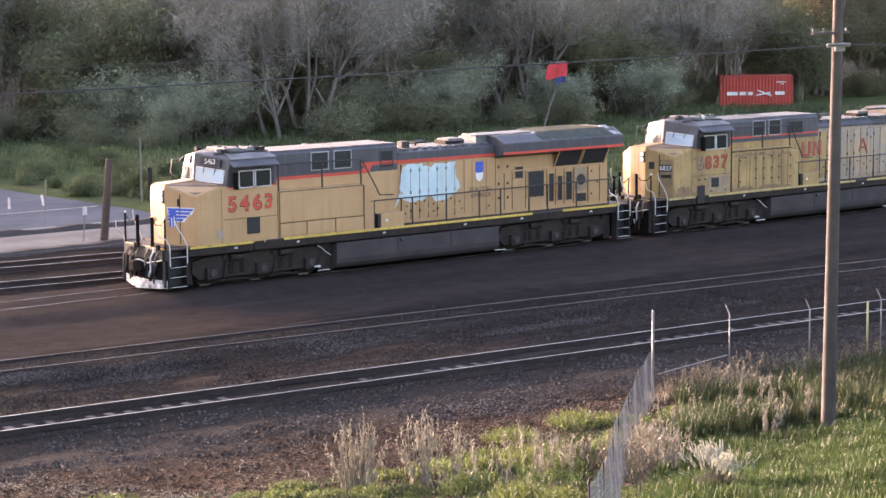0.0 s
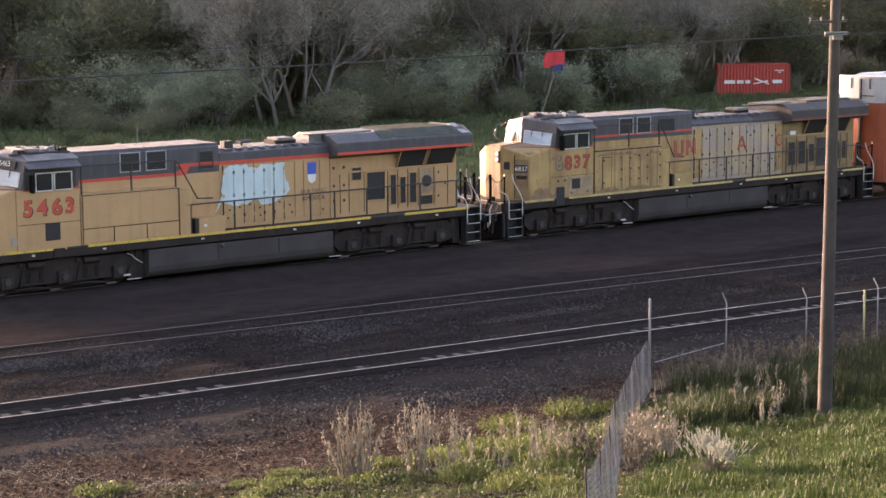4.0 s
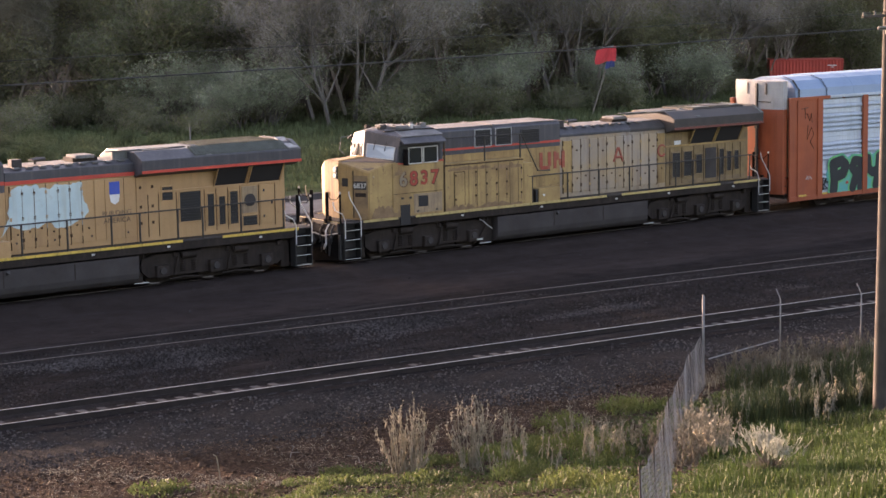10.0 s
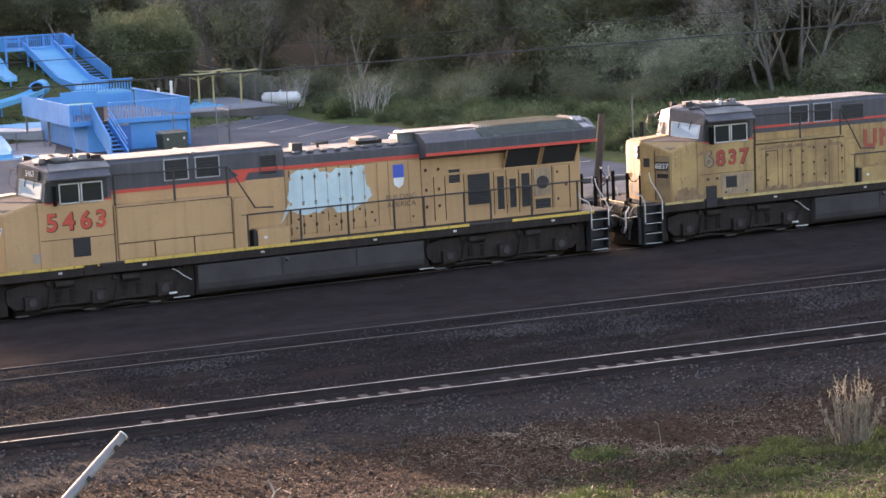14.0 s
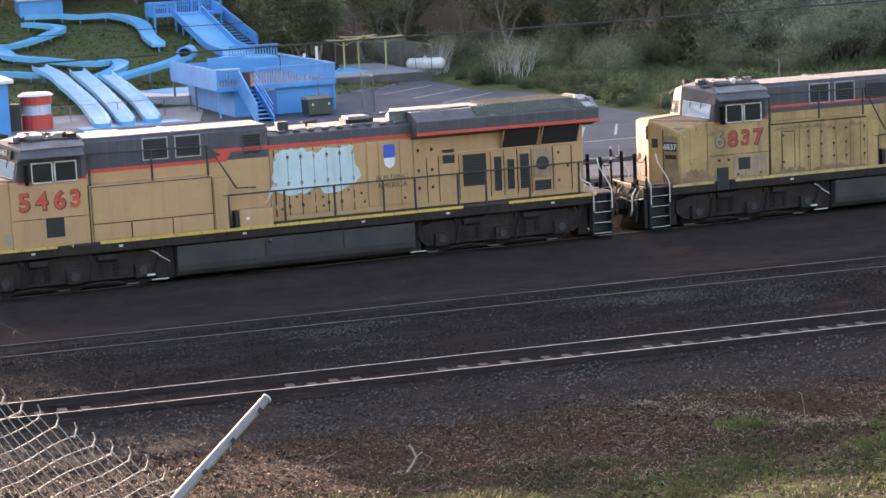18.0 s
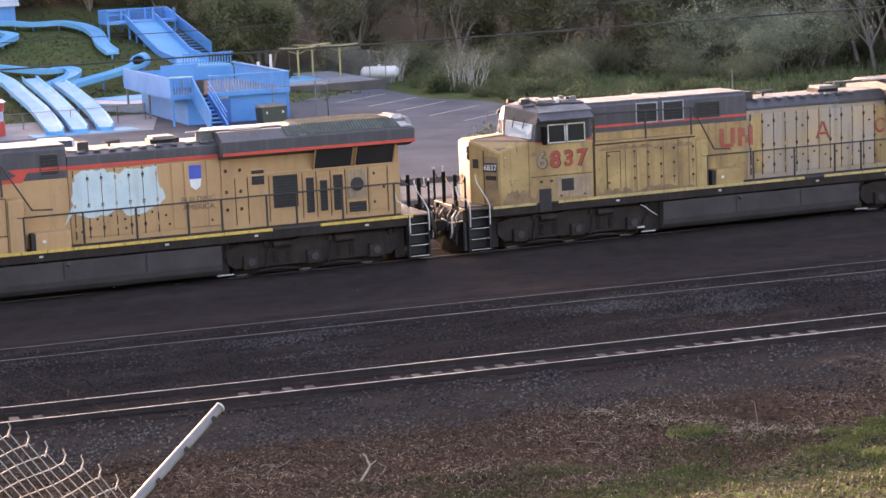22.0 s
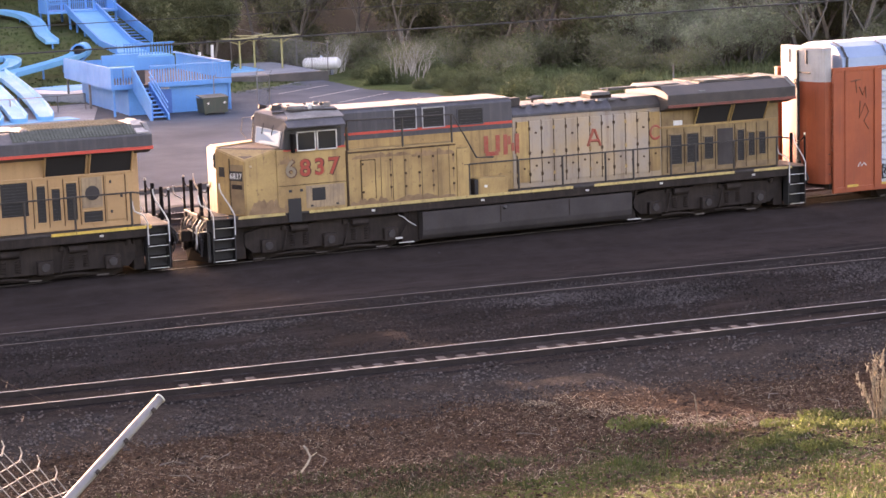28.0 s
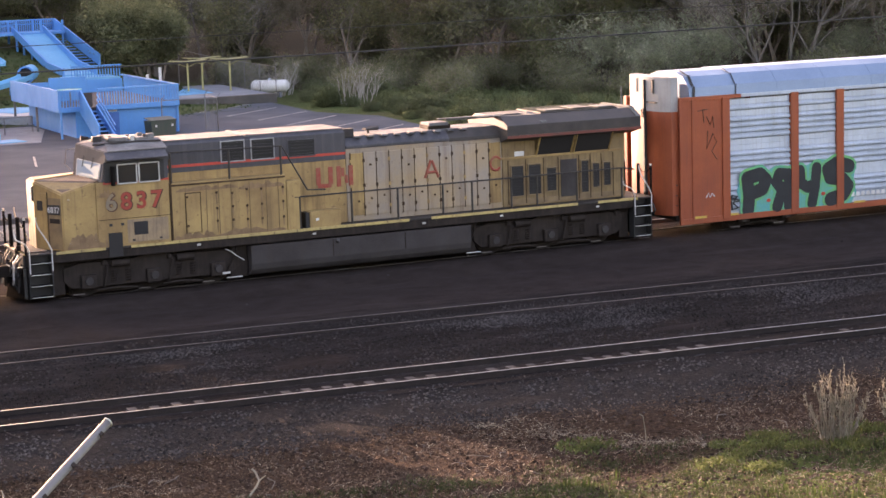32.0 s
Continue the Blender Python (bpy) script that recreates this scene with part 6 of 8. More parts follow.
# torn sheet that hangs from the corner post down the slope
line = [(36.0, -23.8), (33.2, -26.3), (30.0, -29.3), (26.8, -32.4), (23.5, -35.8), (19.5, -39.9), (15.5, -44.0)]
for (xa, ya), (xb, yb) in zip(line, line[1:]):
    ga, gb = ground_z(xa, ya), ground_z(xb, yb)
    sheet = netting("chain_link_sheet", (xa, ya, 0), (xb, yb, 0), ga, gb, ga + 1.25, gb + 1.25, 0.15, 0.0026, "sagging rusty chain-link sheet running down the slope", 0.05)
    tagged(sheet, group="torn chain-link down the slope")
    fence_post(xb, yb, gb + 1.30, False, 0.013, -0.06, RUSTY, label="leaning galvanised post under torn chain-link")
tagged(part("fence_rail", rod(bmesh.new(), (36.2, -23.8, 0.40), (39.6, -22.95, 0.36), 0.018, seg=8), GALV_POST), "loose galvanised rail between fence posts", "fence rail")

# fallen fence close to the eye
top, low = Vector((1.86, -53.99, 8.86)), Vector((1.47, -54.19, 8.60))
way = (low - top).normalized()
foot = top.copy()
while foot.z > ground_z(foot.x, foot.y) - 0.05:
    foot += way * 0.05
lean_post = empty("leaning_post", pose(0, 0, 0), "pale galvanised fence post leaning out of line", "fence post")
bm = rod(bmesh.new(), foot, top, 0.0225, 0.0175, seg=14)
part("pipe", bm, GALV_POST, lean_post, smooth=True)
side = Vector((0.6, -0.8, 0)).normalized()
for k in (0.06, 0.22, 0.38):
    c = top + way * k
    part("tie_clip", rod(bmesh.new(), c - way * 0.008 + side * 0.016, c + way * 0.008 + side * 0.016, 0.009, seg=8), RUSTY, lean_post)
part("pipe_rim", rod(bmesh.new(), top, top - way * 0.006, 0.020, 0.018, seg=14), PALE_RAIL, lean_post)

net = tagged(new("chain_link_fence", bpy.data.meshes.new("chain_link_fence")), "slack galvanised chain-link with twisted top ends", "fence")
bm = bmesh.new()
A, Bp = Vector((0.45, -54.0, 9.30)), Vector((1.53, -54.0, 8.576))
ux = (Bp - A).normalized()
dn = Vector((0.10, -0.12, -1)).normalized()
cell = 0.072
n = int((Bp - A).length / cell)
rows = 20
for i in range(-rows, n + 1):
    for sgn in (0, 1):
        prev = None
        for j in range(rows + 1):
            u = i + (j if sgn else rows - j)
            if 0 <= u <= n:
                q = A + ux * (u * cell) + dn * (j * cell * 0.8) + Vector((0.006 * math.sin(u * 0.5), 0.02 * math.cos(u * 0.4 + j * 0.3), 0.006 * math.sin(u * 1.3)))
                if prev is not None:
                    rod(bm, prev, q, 0.0023, seg=4, caps=False)
                prev = q
            else:
                prev = None
for i in range(n):
    q = A + ux * (i * cell) + Vector((0.006 * math.sin(i * 0.5), 0.02 * math.cos(i * 0.4), 0.006 * math.sin(i * 1.3)))
    rod(bm, q - Vector((0.008, 0, 0.01)), q + Vector((0.004, 0.0, 0.026)), 0.0042, 0.003, seg=4)
    rod(bm, q + Vector((0.004, 0, 0.022)), q + Vector((-0.004, 0.0, 0.046)), 0.0035, 0.0025, seg=4)
bm.to_mesh(net.data)
bm.free()
net.data.materials.append(LINK)
for z, e in ((9.40, 0.0), (9.24, 0.1)):
    wr = tagged(new("barbed_wire", bpy.data.meshes.new("barbed_wire")), "loose rusty barbed wire strand", "wire", "barbed wire strands")
    bm = bmesh.new()
    p0, p1 = Vector((0.6 + e, -53.5, z + 0.05)), Vector((2.1, -54.2, 8.55 - e))
    pts = [p0.lerp(p1, i / 14) - Vector((0, 0, 0.05 * math.sin(math.pi * i / 14))) for i in range(15)]
    pipe(bm, pts, 0.0016, 4)
    for p in pts[1::3]:
        rod(bm, p + Vector((0, 0, 0.012)), p - Vector((0.01, 0, 0.012)), 0.0014, seg=4)
    bm.to_mesh(wr.data)
    bm.free()
    wr.data.materials.append(RUSTY)


# ---- yard litter, stones and grass ----
def scatter(name, count, area, shape, material, seed, label, category, keep=None):
    rnd = random.Random(seed)
    vs, fs = [], []
    got = 0
    while got < count:
        x, y = rnd.uniform(area[0], area[1]), rnd.uniform(area[2], area[3])
        if keep and not keep(x, y, rnd):
            continue
        got += 1
        shape(vs, fs, x, y, ground_z(x, y), rnd)
    return tagged(raw(name, vs, fs, material), label, category, kind="stuff")


def stone(vs, fs, x, y, z, rnd):
    s = rnd.uniform(0.016, 0.052)
    k = len(vs)
    a = rnd.uniform(0, 1.6)
    for i in range(4):
        vs.append((x + s * math.cos(a + i * 1.57) * rnd.uniform(0.7, 1.2), y + s * math.sin(a + i * 1.57) * rnd.uniform(0.7, 1.2), z + s * rnd.uniform(0.0, 0.5)))
    vs.append((x + rnd.uniform(-s, s) * 0.4, y + rnd.uniform(-s, s) * 0.4, z + s * rnd.uniform(0.8, 1.3)))
    fs += [(k + i, k + (i + 1) % 4, k + 4) for i in range(4)]


def fallen(vs, fs, x, y, z, rnd):
    s = rnd.uniform(0.015, 0.055)
    k = len(vs)
    a = rnd.uniform(0, math.tau)
    c, d = math.cos(a) * s, math.sin(a) * s
    w = rnd.uniform(0.25, 0.6)
    h = rnd.uniform(0.004, 0.07)
    vs += [(x + c, y + d, z + h * rnd.random()), (x - d * w, y + c * w, z + h), (x - c, y - d, z + h * rnd.random()), (x + d * w, y - c * w, z + h)]
    fs.append((k, k + 1, k + 2, k + 3))


def blade_tuft(lo, hi, n, wide=0.010):
    def make(vs, fs, x, y, z, rnd):
        for _ in range(n):
            h = rnd.uniform(lo, hi)
            a = rnd.uniform(0, math.tau)
            bx, by = x + rnd.gauss(0, 0.06), y + rnd.gauss(0, 0.06)
            c, d = math.cos(a), math.sin(a)
            k = len(vs)
            ln = rnd.uniform(0.1, 0.6) * h
            vs.extend([(bx - d * wide, by + c * wide, z - 0.02), (bx + d * wide, by - c * wide, z - 0.02),
                       (bx + c * ln * 0.4 + d * wide * 0.7, by + d * ln * 0.4 - c * wide * 0.7, z + h * 0.65), (bx + c * ln * 0.4 - d * wide * 0.7, by + d * ln * 0.4 + c * wide * 0.7, z + h * 0.65),
                       (bx + c * ln, by + d * ln, z + h)])
            fs.extend([(k, k + 1, k + 2, k + 3), (k + 3, k + 2, k + 4)])
    return make


def clumpy(lo, hi, n):
    """Tufts that stand taller in some patches than in others."""
    low, tall = blade_tuft(lo, hi * 0.6, n), blade_tuft(lo, hi * 1.7, n)
    return lambda vs, fs, x, y, z, rnd: (tall if noise.noise((x * 1.3, y * 1.3, 61.0)) > 0.12 else low)(vs, fs, x, y, z, rnd)


def across(x, y):
    return y + 0.074 * x


scatter("ballast_stones", 19000, (2, 75, -23, -15), stone, STONE, 5, "loose grey ballast stones beside the near track", "gravel",
        lambda x, y, r: -20.0 + 1.3 * noise.noise((x * 0.3, y * 0.3, 2)) < across(x, y) < -16.2 + 0.4 * r.random() and noise.noise((x * 0.7, y * 1.1, 31)) > -0.35 + 0.5 * r.random() or r.random() < 0.03)
CINDER = leaf_mat("cinder_lumps", (0.018, 0.016, 0.016), (0.060, 0.054, 0.051), 0.0, 0.95, 0.5)
scatter("cinder_lumps", 24000, (2, 62, -16, -7.0), stone, CINDER, 6, "rough black cinder and stone lumps of the yard", "gravel",
        lambda x, y, r: abs(y - line_n(x)) > 1.6 and min(abs(y - line_m(x) - 0.75), abs(y - line_m(x) + 0.75)) > 0.12 and y < line_m(x) + 0.6 * r.random() and noise.noise((x * 0.3, y * 0.7, 5)) > -0.35)
GRAVEL = leaf_mat("dusty_gravel", (0.022, 0.019, 0.0185), (0.082, 0.073, 0.069), 0.0, 0.95)
scatter("gravel_patches", 9000, (4, 50, -16, -9), stone, GRAVEL, 36, "pale gravel heaped in patches along the middle track", "gravel",
        lambda x, y, r: -3.6 < y - line_m(x) < -1.0 - 0.4 * r.random() and noise.noise((x * 0.16, y * 0.5, 25)) > 0.06 + 0.35 * r.random())
scatter("yard_stones", 500, (2, 75, -15, 12), stone, STONE, 16, "scattered pale stones in the yard", "gravel")
scatter("leaf_litter", 56000, (2, 50, -36, -18), fallen, LITTER, 7, "brown leaf litter on bare dirt", "leaf litter",
        lambda x, y, r: across(x, y) < -18.5 - r.random() * 1.2 + 0.9 * noise.noise((x * 0.3, y * 0.3, 41)) and (across(x, y) > -27 or x - y < 60) and noise.noise((x * 0.25, y * 0.25, 9)) > -0.55)


def clod(vs, fs, x, y, z, rnd):
    k = len(vs)
    stone(vs, fs, x, y, z, rnd)
    g = rnd.uniform(0.7, 1.7)
    for i in range(k, len(vs)):
        vs[i] = (x + (vs[i][0] - x) * g, y + (vs[i][1] - y) * g, z + (vs[i][2] - z) * g * 0.7)


CLOD = leaf_mat("dirt_clods", (0.020, 0.0135, 0.010), (0.085, 0.060, 0.044), 0.0, 0.9)
scatter("dirt_clods", 16000, (4, 48, -34, -18.5), clod, CLOD, 17, "rough clods and roots on the bare bank", "dirt",
        lambda x, y, r: across(x, y) < -19.2 - r.random() and (x - y < 60 or across(x, y) > -22.5))


def grassy(x, y, r):
    v = across(x, y) + 2.5 * noise.noise((x * 0.22, y * 0.22, 4.0)) + 1.2 * noise.noise((x * 0.9, y * 0.9, 8.0))
    edge = -24.6 - 0.9 * smooth(31, 18, x) + 0.4 * smooth(24, 31, x)
    if x - y < 60 and noise.noise((x * 0.55, y * 0.55, 21.0)) < -0.28 + 0.4 * r.random():
        return False
    if x < 24.5 and x - y < 57 and noise.noise((x * 0.8, y * 0.8, 51.0)) < 0.32 * smooth(25, 20, x) + 0.25 * r.random() - 0.1:
        return False
    return v < edge - r.random() * 2.2 - (1.5 * r.random() if noise.noise((x * 0.6, y * 0.6, 15.0)) < 0.0 else 0.0)


scatter("grass", 30000, (6, 50, -46, -21), clumpy(0.03, 0.16, 5), BLADE, 8, "fresh green grass on the slope", "grass", grassy)
scatter("tall_grass", 3200, (30, 52, -31, -21), blade_tuft(0.25, 0.65, 6, 0.012), RANK, 9, "tall rank grass along the fence", "grass",
        lambda x, y, r: -27.4 < across(x, y) < -21.6 and x - y > 60.6 and noise.noise((x * 0.4, y * 0.4, 1)) > -0.1)
scatter("grass_near", 6000, (-3, 12, -59, -44), blade_tuft(0.08, 0.25, 4), BLADE, 10, "grass on the slope below the fence", "grass")


scatter("sparse_grass", 11000, (7, 25, -36, -23.5), blade_tuft(0.02, 0.10, 4, 0.008), RANK, 19, "thin green grass coming up through the litter", "grass",
        lambda x, y, r: across(x, y) < -23.6 - 1.5 * r.random() and noise.noise((x * 0.5, y * 0.7, 33.0)) + 0.5 * noise.noise((x * 1.7, y * 2.1, 43.0)) > -0.25 + 0.6 * r.random())


def straw(vs, fs, x, y, z, rnd):
    s, a = rnd.uniform(0.05, 0.22), rnd.uniform(0, math.tau)
    c, d = math.cos(a), math.sin(a)
    k = len(vs)
    w, h = 0.005, rnd.uniform(0.005, 0.06)
    vs += [(x - d * w, y + c * w, z + 0.01), (x + d * w, y - c * w, z + 0.01), (x + c * s + d * w, y + d * s - c * w, z + h), (x + c * s - d * w, y + d * s + c * w, z + h)]
    fs.append((k, k + 1, k + 2, k + 3))


scatter("dry_straw", 8000, (4, 52, -36, -19), straw, STRAW, 13, "dry straw and twigs strewn over the dirt", "straw",
        lambda x, y, r: across(x, y) < -20.2 - r.random() and noise.noise((x * 0.35, y * 0.6, 6)) > -0.15)
scatter("straw_patch", 900, (17.5, 23.5, -27.0, -21.2), straw, STRAW, 23, "pale bed of dead straw and stems", "straw",
        lambda x, y, r: abs(x - 19.2 + 0.47 * (y + 21.5)) < (1.25 - 0.1 * (-21.5 - y)) * r.random() and noise.noise((x * 2.2, y * 2.2, 71)) > -0.25 + 0.5 * r.random())
scatter("dry_grass", 900, (26, 56, -34, -21), blade_tuft(0.12, 0.42, 6, 0.006), STRAW, 14, "withered pale grass among the green", "grass",
        lambda x, y, r: -24.5 < across(x, y) < -20.8 and x - y > 59.6 and noise.noise((x * 0.45, y * 0.45, 11)) > -0.1)


def stalks(seed, n, h, spread, material, label, name="dry_weed", splay=0.35, leafy=1.0, heads=1.0):
    """A clump of dead upright stems with withered hanging leaves, short side twigs and ragged heads."""
    rnd = random.Random(seed)
    th = empty(name, Matrix(), label, "weed")
    vs, fs, lv, lf = [], [], [], []

    def blade(c, d, length, wide):
        k = len(lv)
        w = d.cross(Vector((rnd.uniform(-1, 1), rnd.uniform(-1, 1), rnd.uniform(-0.4, 0.4)))).normalized() * wide
        mid = c + d * length * 0.5 + Vector((rnd.uniform(-1, 1), rnd.uniform(-1, 1), rnd.uniform(-0.2, 0.6))) * length * 0.18
        end = c + d * length
        lv.extend([tuple(c), tuple(mid + w), tuple(end), tuple(mid - w)])
        lf.append((k, k + 1, k + 2, k + 3))

    def stem(p, d, length, r, segs, wob):
        ring, out = None, []
        for q in range(segs + 1):
            u = d.orthogonal().normalized()
            w = d.cross(u)
            rr = r * (1 - 0.6 * q / segs)
            base = len(vs)
            for k in range(4):
                a = k * math.tau / 4
                vs.append(tuple(p + (u * math.cos(a) + w * math.sin(a)) * rr))
            if ring is not None:
                fs.extend((ring + k, ring + (k + 1) % 4, base + (k + 1) % 4, base + k) for k in range(4))
            ring = base
            out.append((p.copy(), d.copy()))
            p = p + d * (length / segs)
            d = (d + Vector((rnd.uniform(-1, 1), rnd.uniform(-1, 1), rnd.uniform(-0.3, 0.3))) * wob).normalized()
        return out
    for _ in range(n):
        a = rnd.uniform(0, math.tau)
        f = rnd.random() ** 0.6
        q = Vector((math.cos(a), math.sin(a), 0)) * spread * f
        hh = h * rnd.uniform(0.55, 1.0) * (1.0 - 0.25 * f)
        d = Vector((math.cos(a) * splay * f + rnd.uniform(-0.12, 0.12), math.sin(a) * splay * f + rnd.uniform(-0.12, 0.12), 1)).normalized()
        pts = stem(q - Vector((0, 0, 0.05)), d, hh, 0.014, 6, 0.13)
        for m, (c, dd) in enumerate(pts):
            if m < 1:
                continue
            for _k in range(int(rnd.uniform(1.0, 4.5) * leafy)):
                down = Vector((rnd.uniform(-0.5, 0.5), rnd.uniform(-0.5, 0.5), rnd.choice((-1.0, -1.0, 0.8)))).normalized()
                blade(c + dd * rnd.uniform(-0.06, 0.06), down, rnd.uniform(0.08, 0.20), rnd.uniform(0.008, 0.017))
        for _k in range(rnd.randint(1, 3)):
            c, dd = pts[rnd.randint(3, 6)]
            tw = stem(c, (dd + Vector((rnd.uniform(-1, 1), rnd.uniform(-1, 1), rnd.uniform(-0.2, 0.6))) * 0.7).normalized(), hh * rnd.uniform(0.12, 0.28), 0.007, 3, 0.25)
            for c2, d2 in tw[1:]:
                for _m in range(int(heads + rnd.random())):
                    blade(c2, Vector((rnd.uniform(-1, 1), rnd.uniform(-1, 1), rnd.uniform(-1, 1))).normalized(), rnd.uniform(0.03, 0.07), rnd.uniform(0.010, 0.022))
        c, dd = pts[-1]
        for _m in range(int(3 * heads)):
            blade(c, (dd + Vector((rnd.uniform(-1, 1), rnd.uniform(-1, 1), rnd.uniform(-1, 1))) * 0.9).normalized(), rnd.uniform(0.04, 0.09), rnd.uniform(0.010, 0.02))
    raw("stem", vs, fs, material, th)["kind"] = "stuff"
    raw("withered_leaves", lv, lf, material, th)["kind"] = "stuff"
    return th


W1 = stalks(1, 20, 1.62, 0.2, STRAW_GREY, "tall clump of dead straw-coloured weeds on the slope", splay=0.36, leafy=1.2)
W2 = stalks(2, 26, 0.75, 0.42, STRAW_PINK, "clump of dead reddish-brown weeds in the grass", splay=0.5, leafy=1.1)
W3 = stalks(3, 5, 0.95, 0.35, STRAW_GREY, "sparse dead straw-coloured stalks in the grass", splay=0.25, leafy=1.0)
W4 = stalks(6, 9, 0.95, 0.42, STRAW, "row of thin pale upright dead stalks", splay=0.12, leafy=1.5)
W5 = stalks(7, 34, 0.95, 0.45, STRAW, "dense pile of dead straw-coloured weeds against the torn fence", splay=0.45, leafy=1.6)
plant(W1, [(23.75, -27.5), (24.75, -28.6), (23.95, -27.85)], "dead weeds on the slope", 3, 0.9, 1.1)
plant(W2, [(28.0, -30.9), (27.3, -32.0), (36.9, -24.1), (37.8, -23.8), (38.7, -23.6), (40.2, -23.9), (41.8, -24.2), (26.6, -33.0), (43.4, -24.6), (37.3, -24.6), (38.3, -24.3), (39.4, -24.0), (40.8, -24.4), (42.4, -24.8), (36.4, -24.8), (39.9, -24.8), (41.4, -25.2), (44.6, -24.9), (46.0, -25.2)], "dead weeds on the slope", 4)
plant(W3, [(27.9, -24.6), (31.7, -29.1), (33.7, -29.7), (34.6, -29.9), (32.6, -28.6), (25.1, -30.4), (26.3, -30.6), (36.5, -26.8), (38.4, -26.0), (24.6, -29.4), (40.8, -24.9), (30.6, -29.6), (25.4, -29.3), (26.0, -29.0), (35.6, -28.4), (34.2, -27.6), (37.4, -27.2), (33.0, -30.6)], "dead weeds on the slope", 5)
plant(W4, [(28.5, -28.1), (28.8, -28.7), (29.05, -29.3), (29.3, -29.9), (28.2, -27.7), (30.2, -30.6), (39.2, -24.2), (37.2, -24.9), (27.2, -26.3), (27.6, -29.6), (27.0, -30.2), (38.2, -24.6), (41.4, -24.4)], "dead weeds on the slope", 8, 0.8, 1.1)
plant(W5, [(29.6, -30.4), (28.9, -31.2), (28.3, -32.0), (30.4, -29.4)], "dead weeds against the torn fence", 9, 0.8, 1.1)


def sagebrush(seed, label):
    """Bare twisted stems in a dark tuft, fanning out to feathery silver plumes."""
    rnd = random.Random(seed)
    th = empty("sagebrush", Matrix(), label, "shrub")
    vs, fs, lv, lf = [], [], [], []
    for q in range(22):
        a = rnd.choice((-0.78, 2.36)) + rnd.uniform(-0.75, 0.75)
        out = rnd.uniform(0.4, 1.15)
        d = Vector((math.cos(a) * out, math.sin(a) * out, 1.0)).normalized()
        tips = []
        limb(vs, fs, tips, Vector((math.cos(a) * 0.05, math.sin(a) * 0.05, -0.05)), d, rnd.uniform(0.45, 0.62), 0.014, 0, rnd, (1, 1), 0.4, 0.2, 4, 0.16)
        for t in tips:
            for m in range(8):
                top_ = Vector(t) + Vector((rnd.gauss(0, 0.09), rnd.gauss(0, 0.09), rnd.uniform(-0.10, 0.05)))
                way_ = (d + Vector((rnd.uniform(-0.5, 0.5), rnd.uniform(-0.5, 0.5), rnd.uniform(0.1, 0.6)))).normalized()
                ln = rnd.uniform(0.16, 0.30)
                for b in range(9):
                    c = top_ + way_ * ln * b / 8
                    e = (way_ + Vector((rnd.uniform(-1, 1), rnd.uniform(-1, 1), rnd.uniform(-0.5, 1))) * 0.8).normalized()
                    w = e.orthogonal().normalized() * 0.007
                    k = len(lv)
                    lv += [tuple(c - w), tuple(c + w), tuple(c + e * 0.055 + w * 0.5), tuple(c + e * 0.055 - w * 0.5)]
                    lf.append((k, k + 1, k + 2, k + 3))
    raw("stem", vs, fs, BARK_DARK, th)["kind"] = "stuff"
    raw("plume", lv, lf, LEAF_PALE, th)
    kv, kf = [], []
    for q in range(260):
        a, r = rnd.uniform(0, math.tau), rnd.uniform(0.02, 0.36)
        c = Vector((math.cos(a) * r, math.sin(a) * r, 0.0))
        e = Vector((math.cos(a) * 0.8, math.sin(a) * 0.8, rnd.uniform(0.3, 1.2))).normalized() * rnd.uniform(0.10, 0.30)
        w = e.orthogonal().normalized() * 0.008
        k = len(kv)
        kv += [tuple(c - w), tuple(c + w), tuple(c + e)]
        kf.append((k, k + 1, k + 2))
    raw("dead_skirt", kv, kf, STRAW_PINK, th)
    return th


SHRUB = sagebrush(31, "pale silvery sagebrush on the grass slope")
plant(SHRUB, [(26.15, -35.72)], "sagebrush on the slope", 6, 0.98, 1.0)


def green_clump(seed, n, h, spread, label, material=WEED_GREEN, slim=1.0):
    """A low rosette of broad upright leaves and thin stems."""
    rnd = random.Random(seed)
    th = empty("green_weed", Matrix(), label, "weed")
    lv, lf = [], []
    for q in range(n):
        a, r = rnd.uniform(0, math.tau), spread * rnd.random() ** 0.7
        c = Vector((math.cos(a) * r, math.sin(a) * r, -0.02))
        hh = h * rnd.uniform(0.35, 1.0) * (1 - 0.5 * r / spread)
        d = Vector((rnd.uniform(-0.6, 0.6), rnd.uniform(-0.6, 0.6), 1)).normalized()
        for b in range(4):
            p_ = c + d * hh * (b / 4)
            e = (d * 0.6 + Vector((rnd.uniform(-1, 1), rnd.uniform(-1, 1), rnd.uniform(-0.1, 0.8)))).normalized()
            w = e.cross(Vector((rnd.uniform(-1, 1), rnd.uniform(-1, 1), 0.3))).normalized() * rnd.uniform(0.010, 0.024) * slim
            ln = rnd.uniform(0.05, 0.13) / slim
            k = len(lv)
            lv += [tuple(p_), tuple(p_ + e * ln * 0.5 + w), tuple(p_ + e * ln), tuple(p_ + e * ln * 0.5 - w)]
            lf.append((k, k + 1, k + 2, k + 3))
    raw("leaves", lv, lf, material, th)
    return th


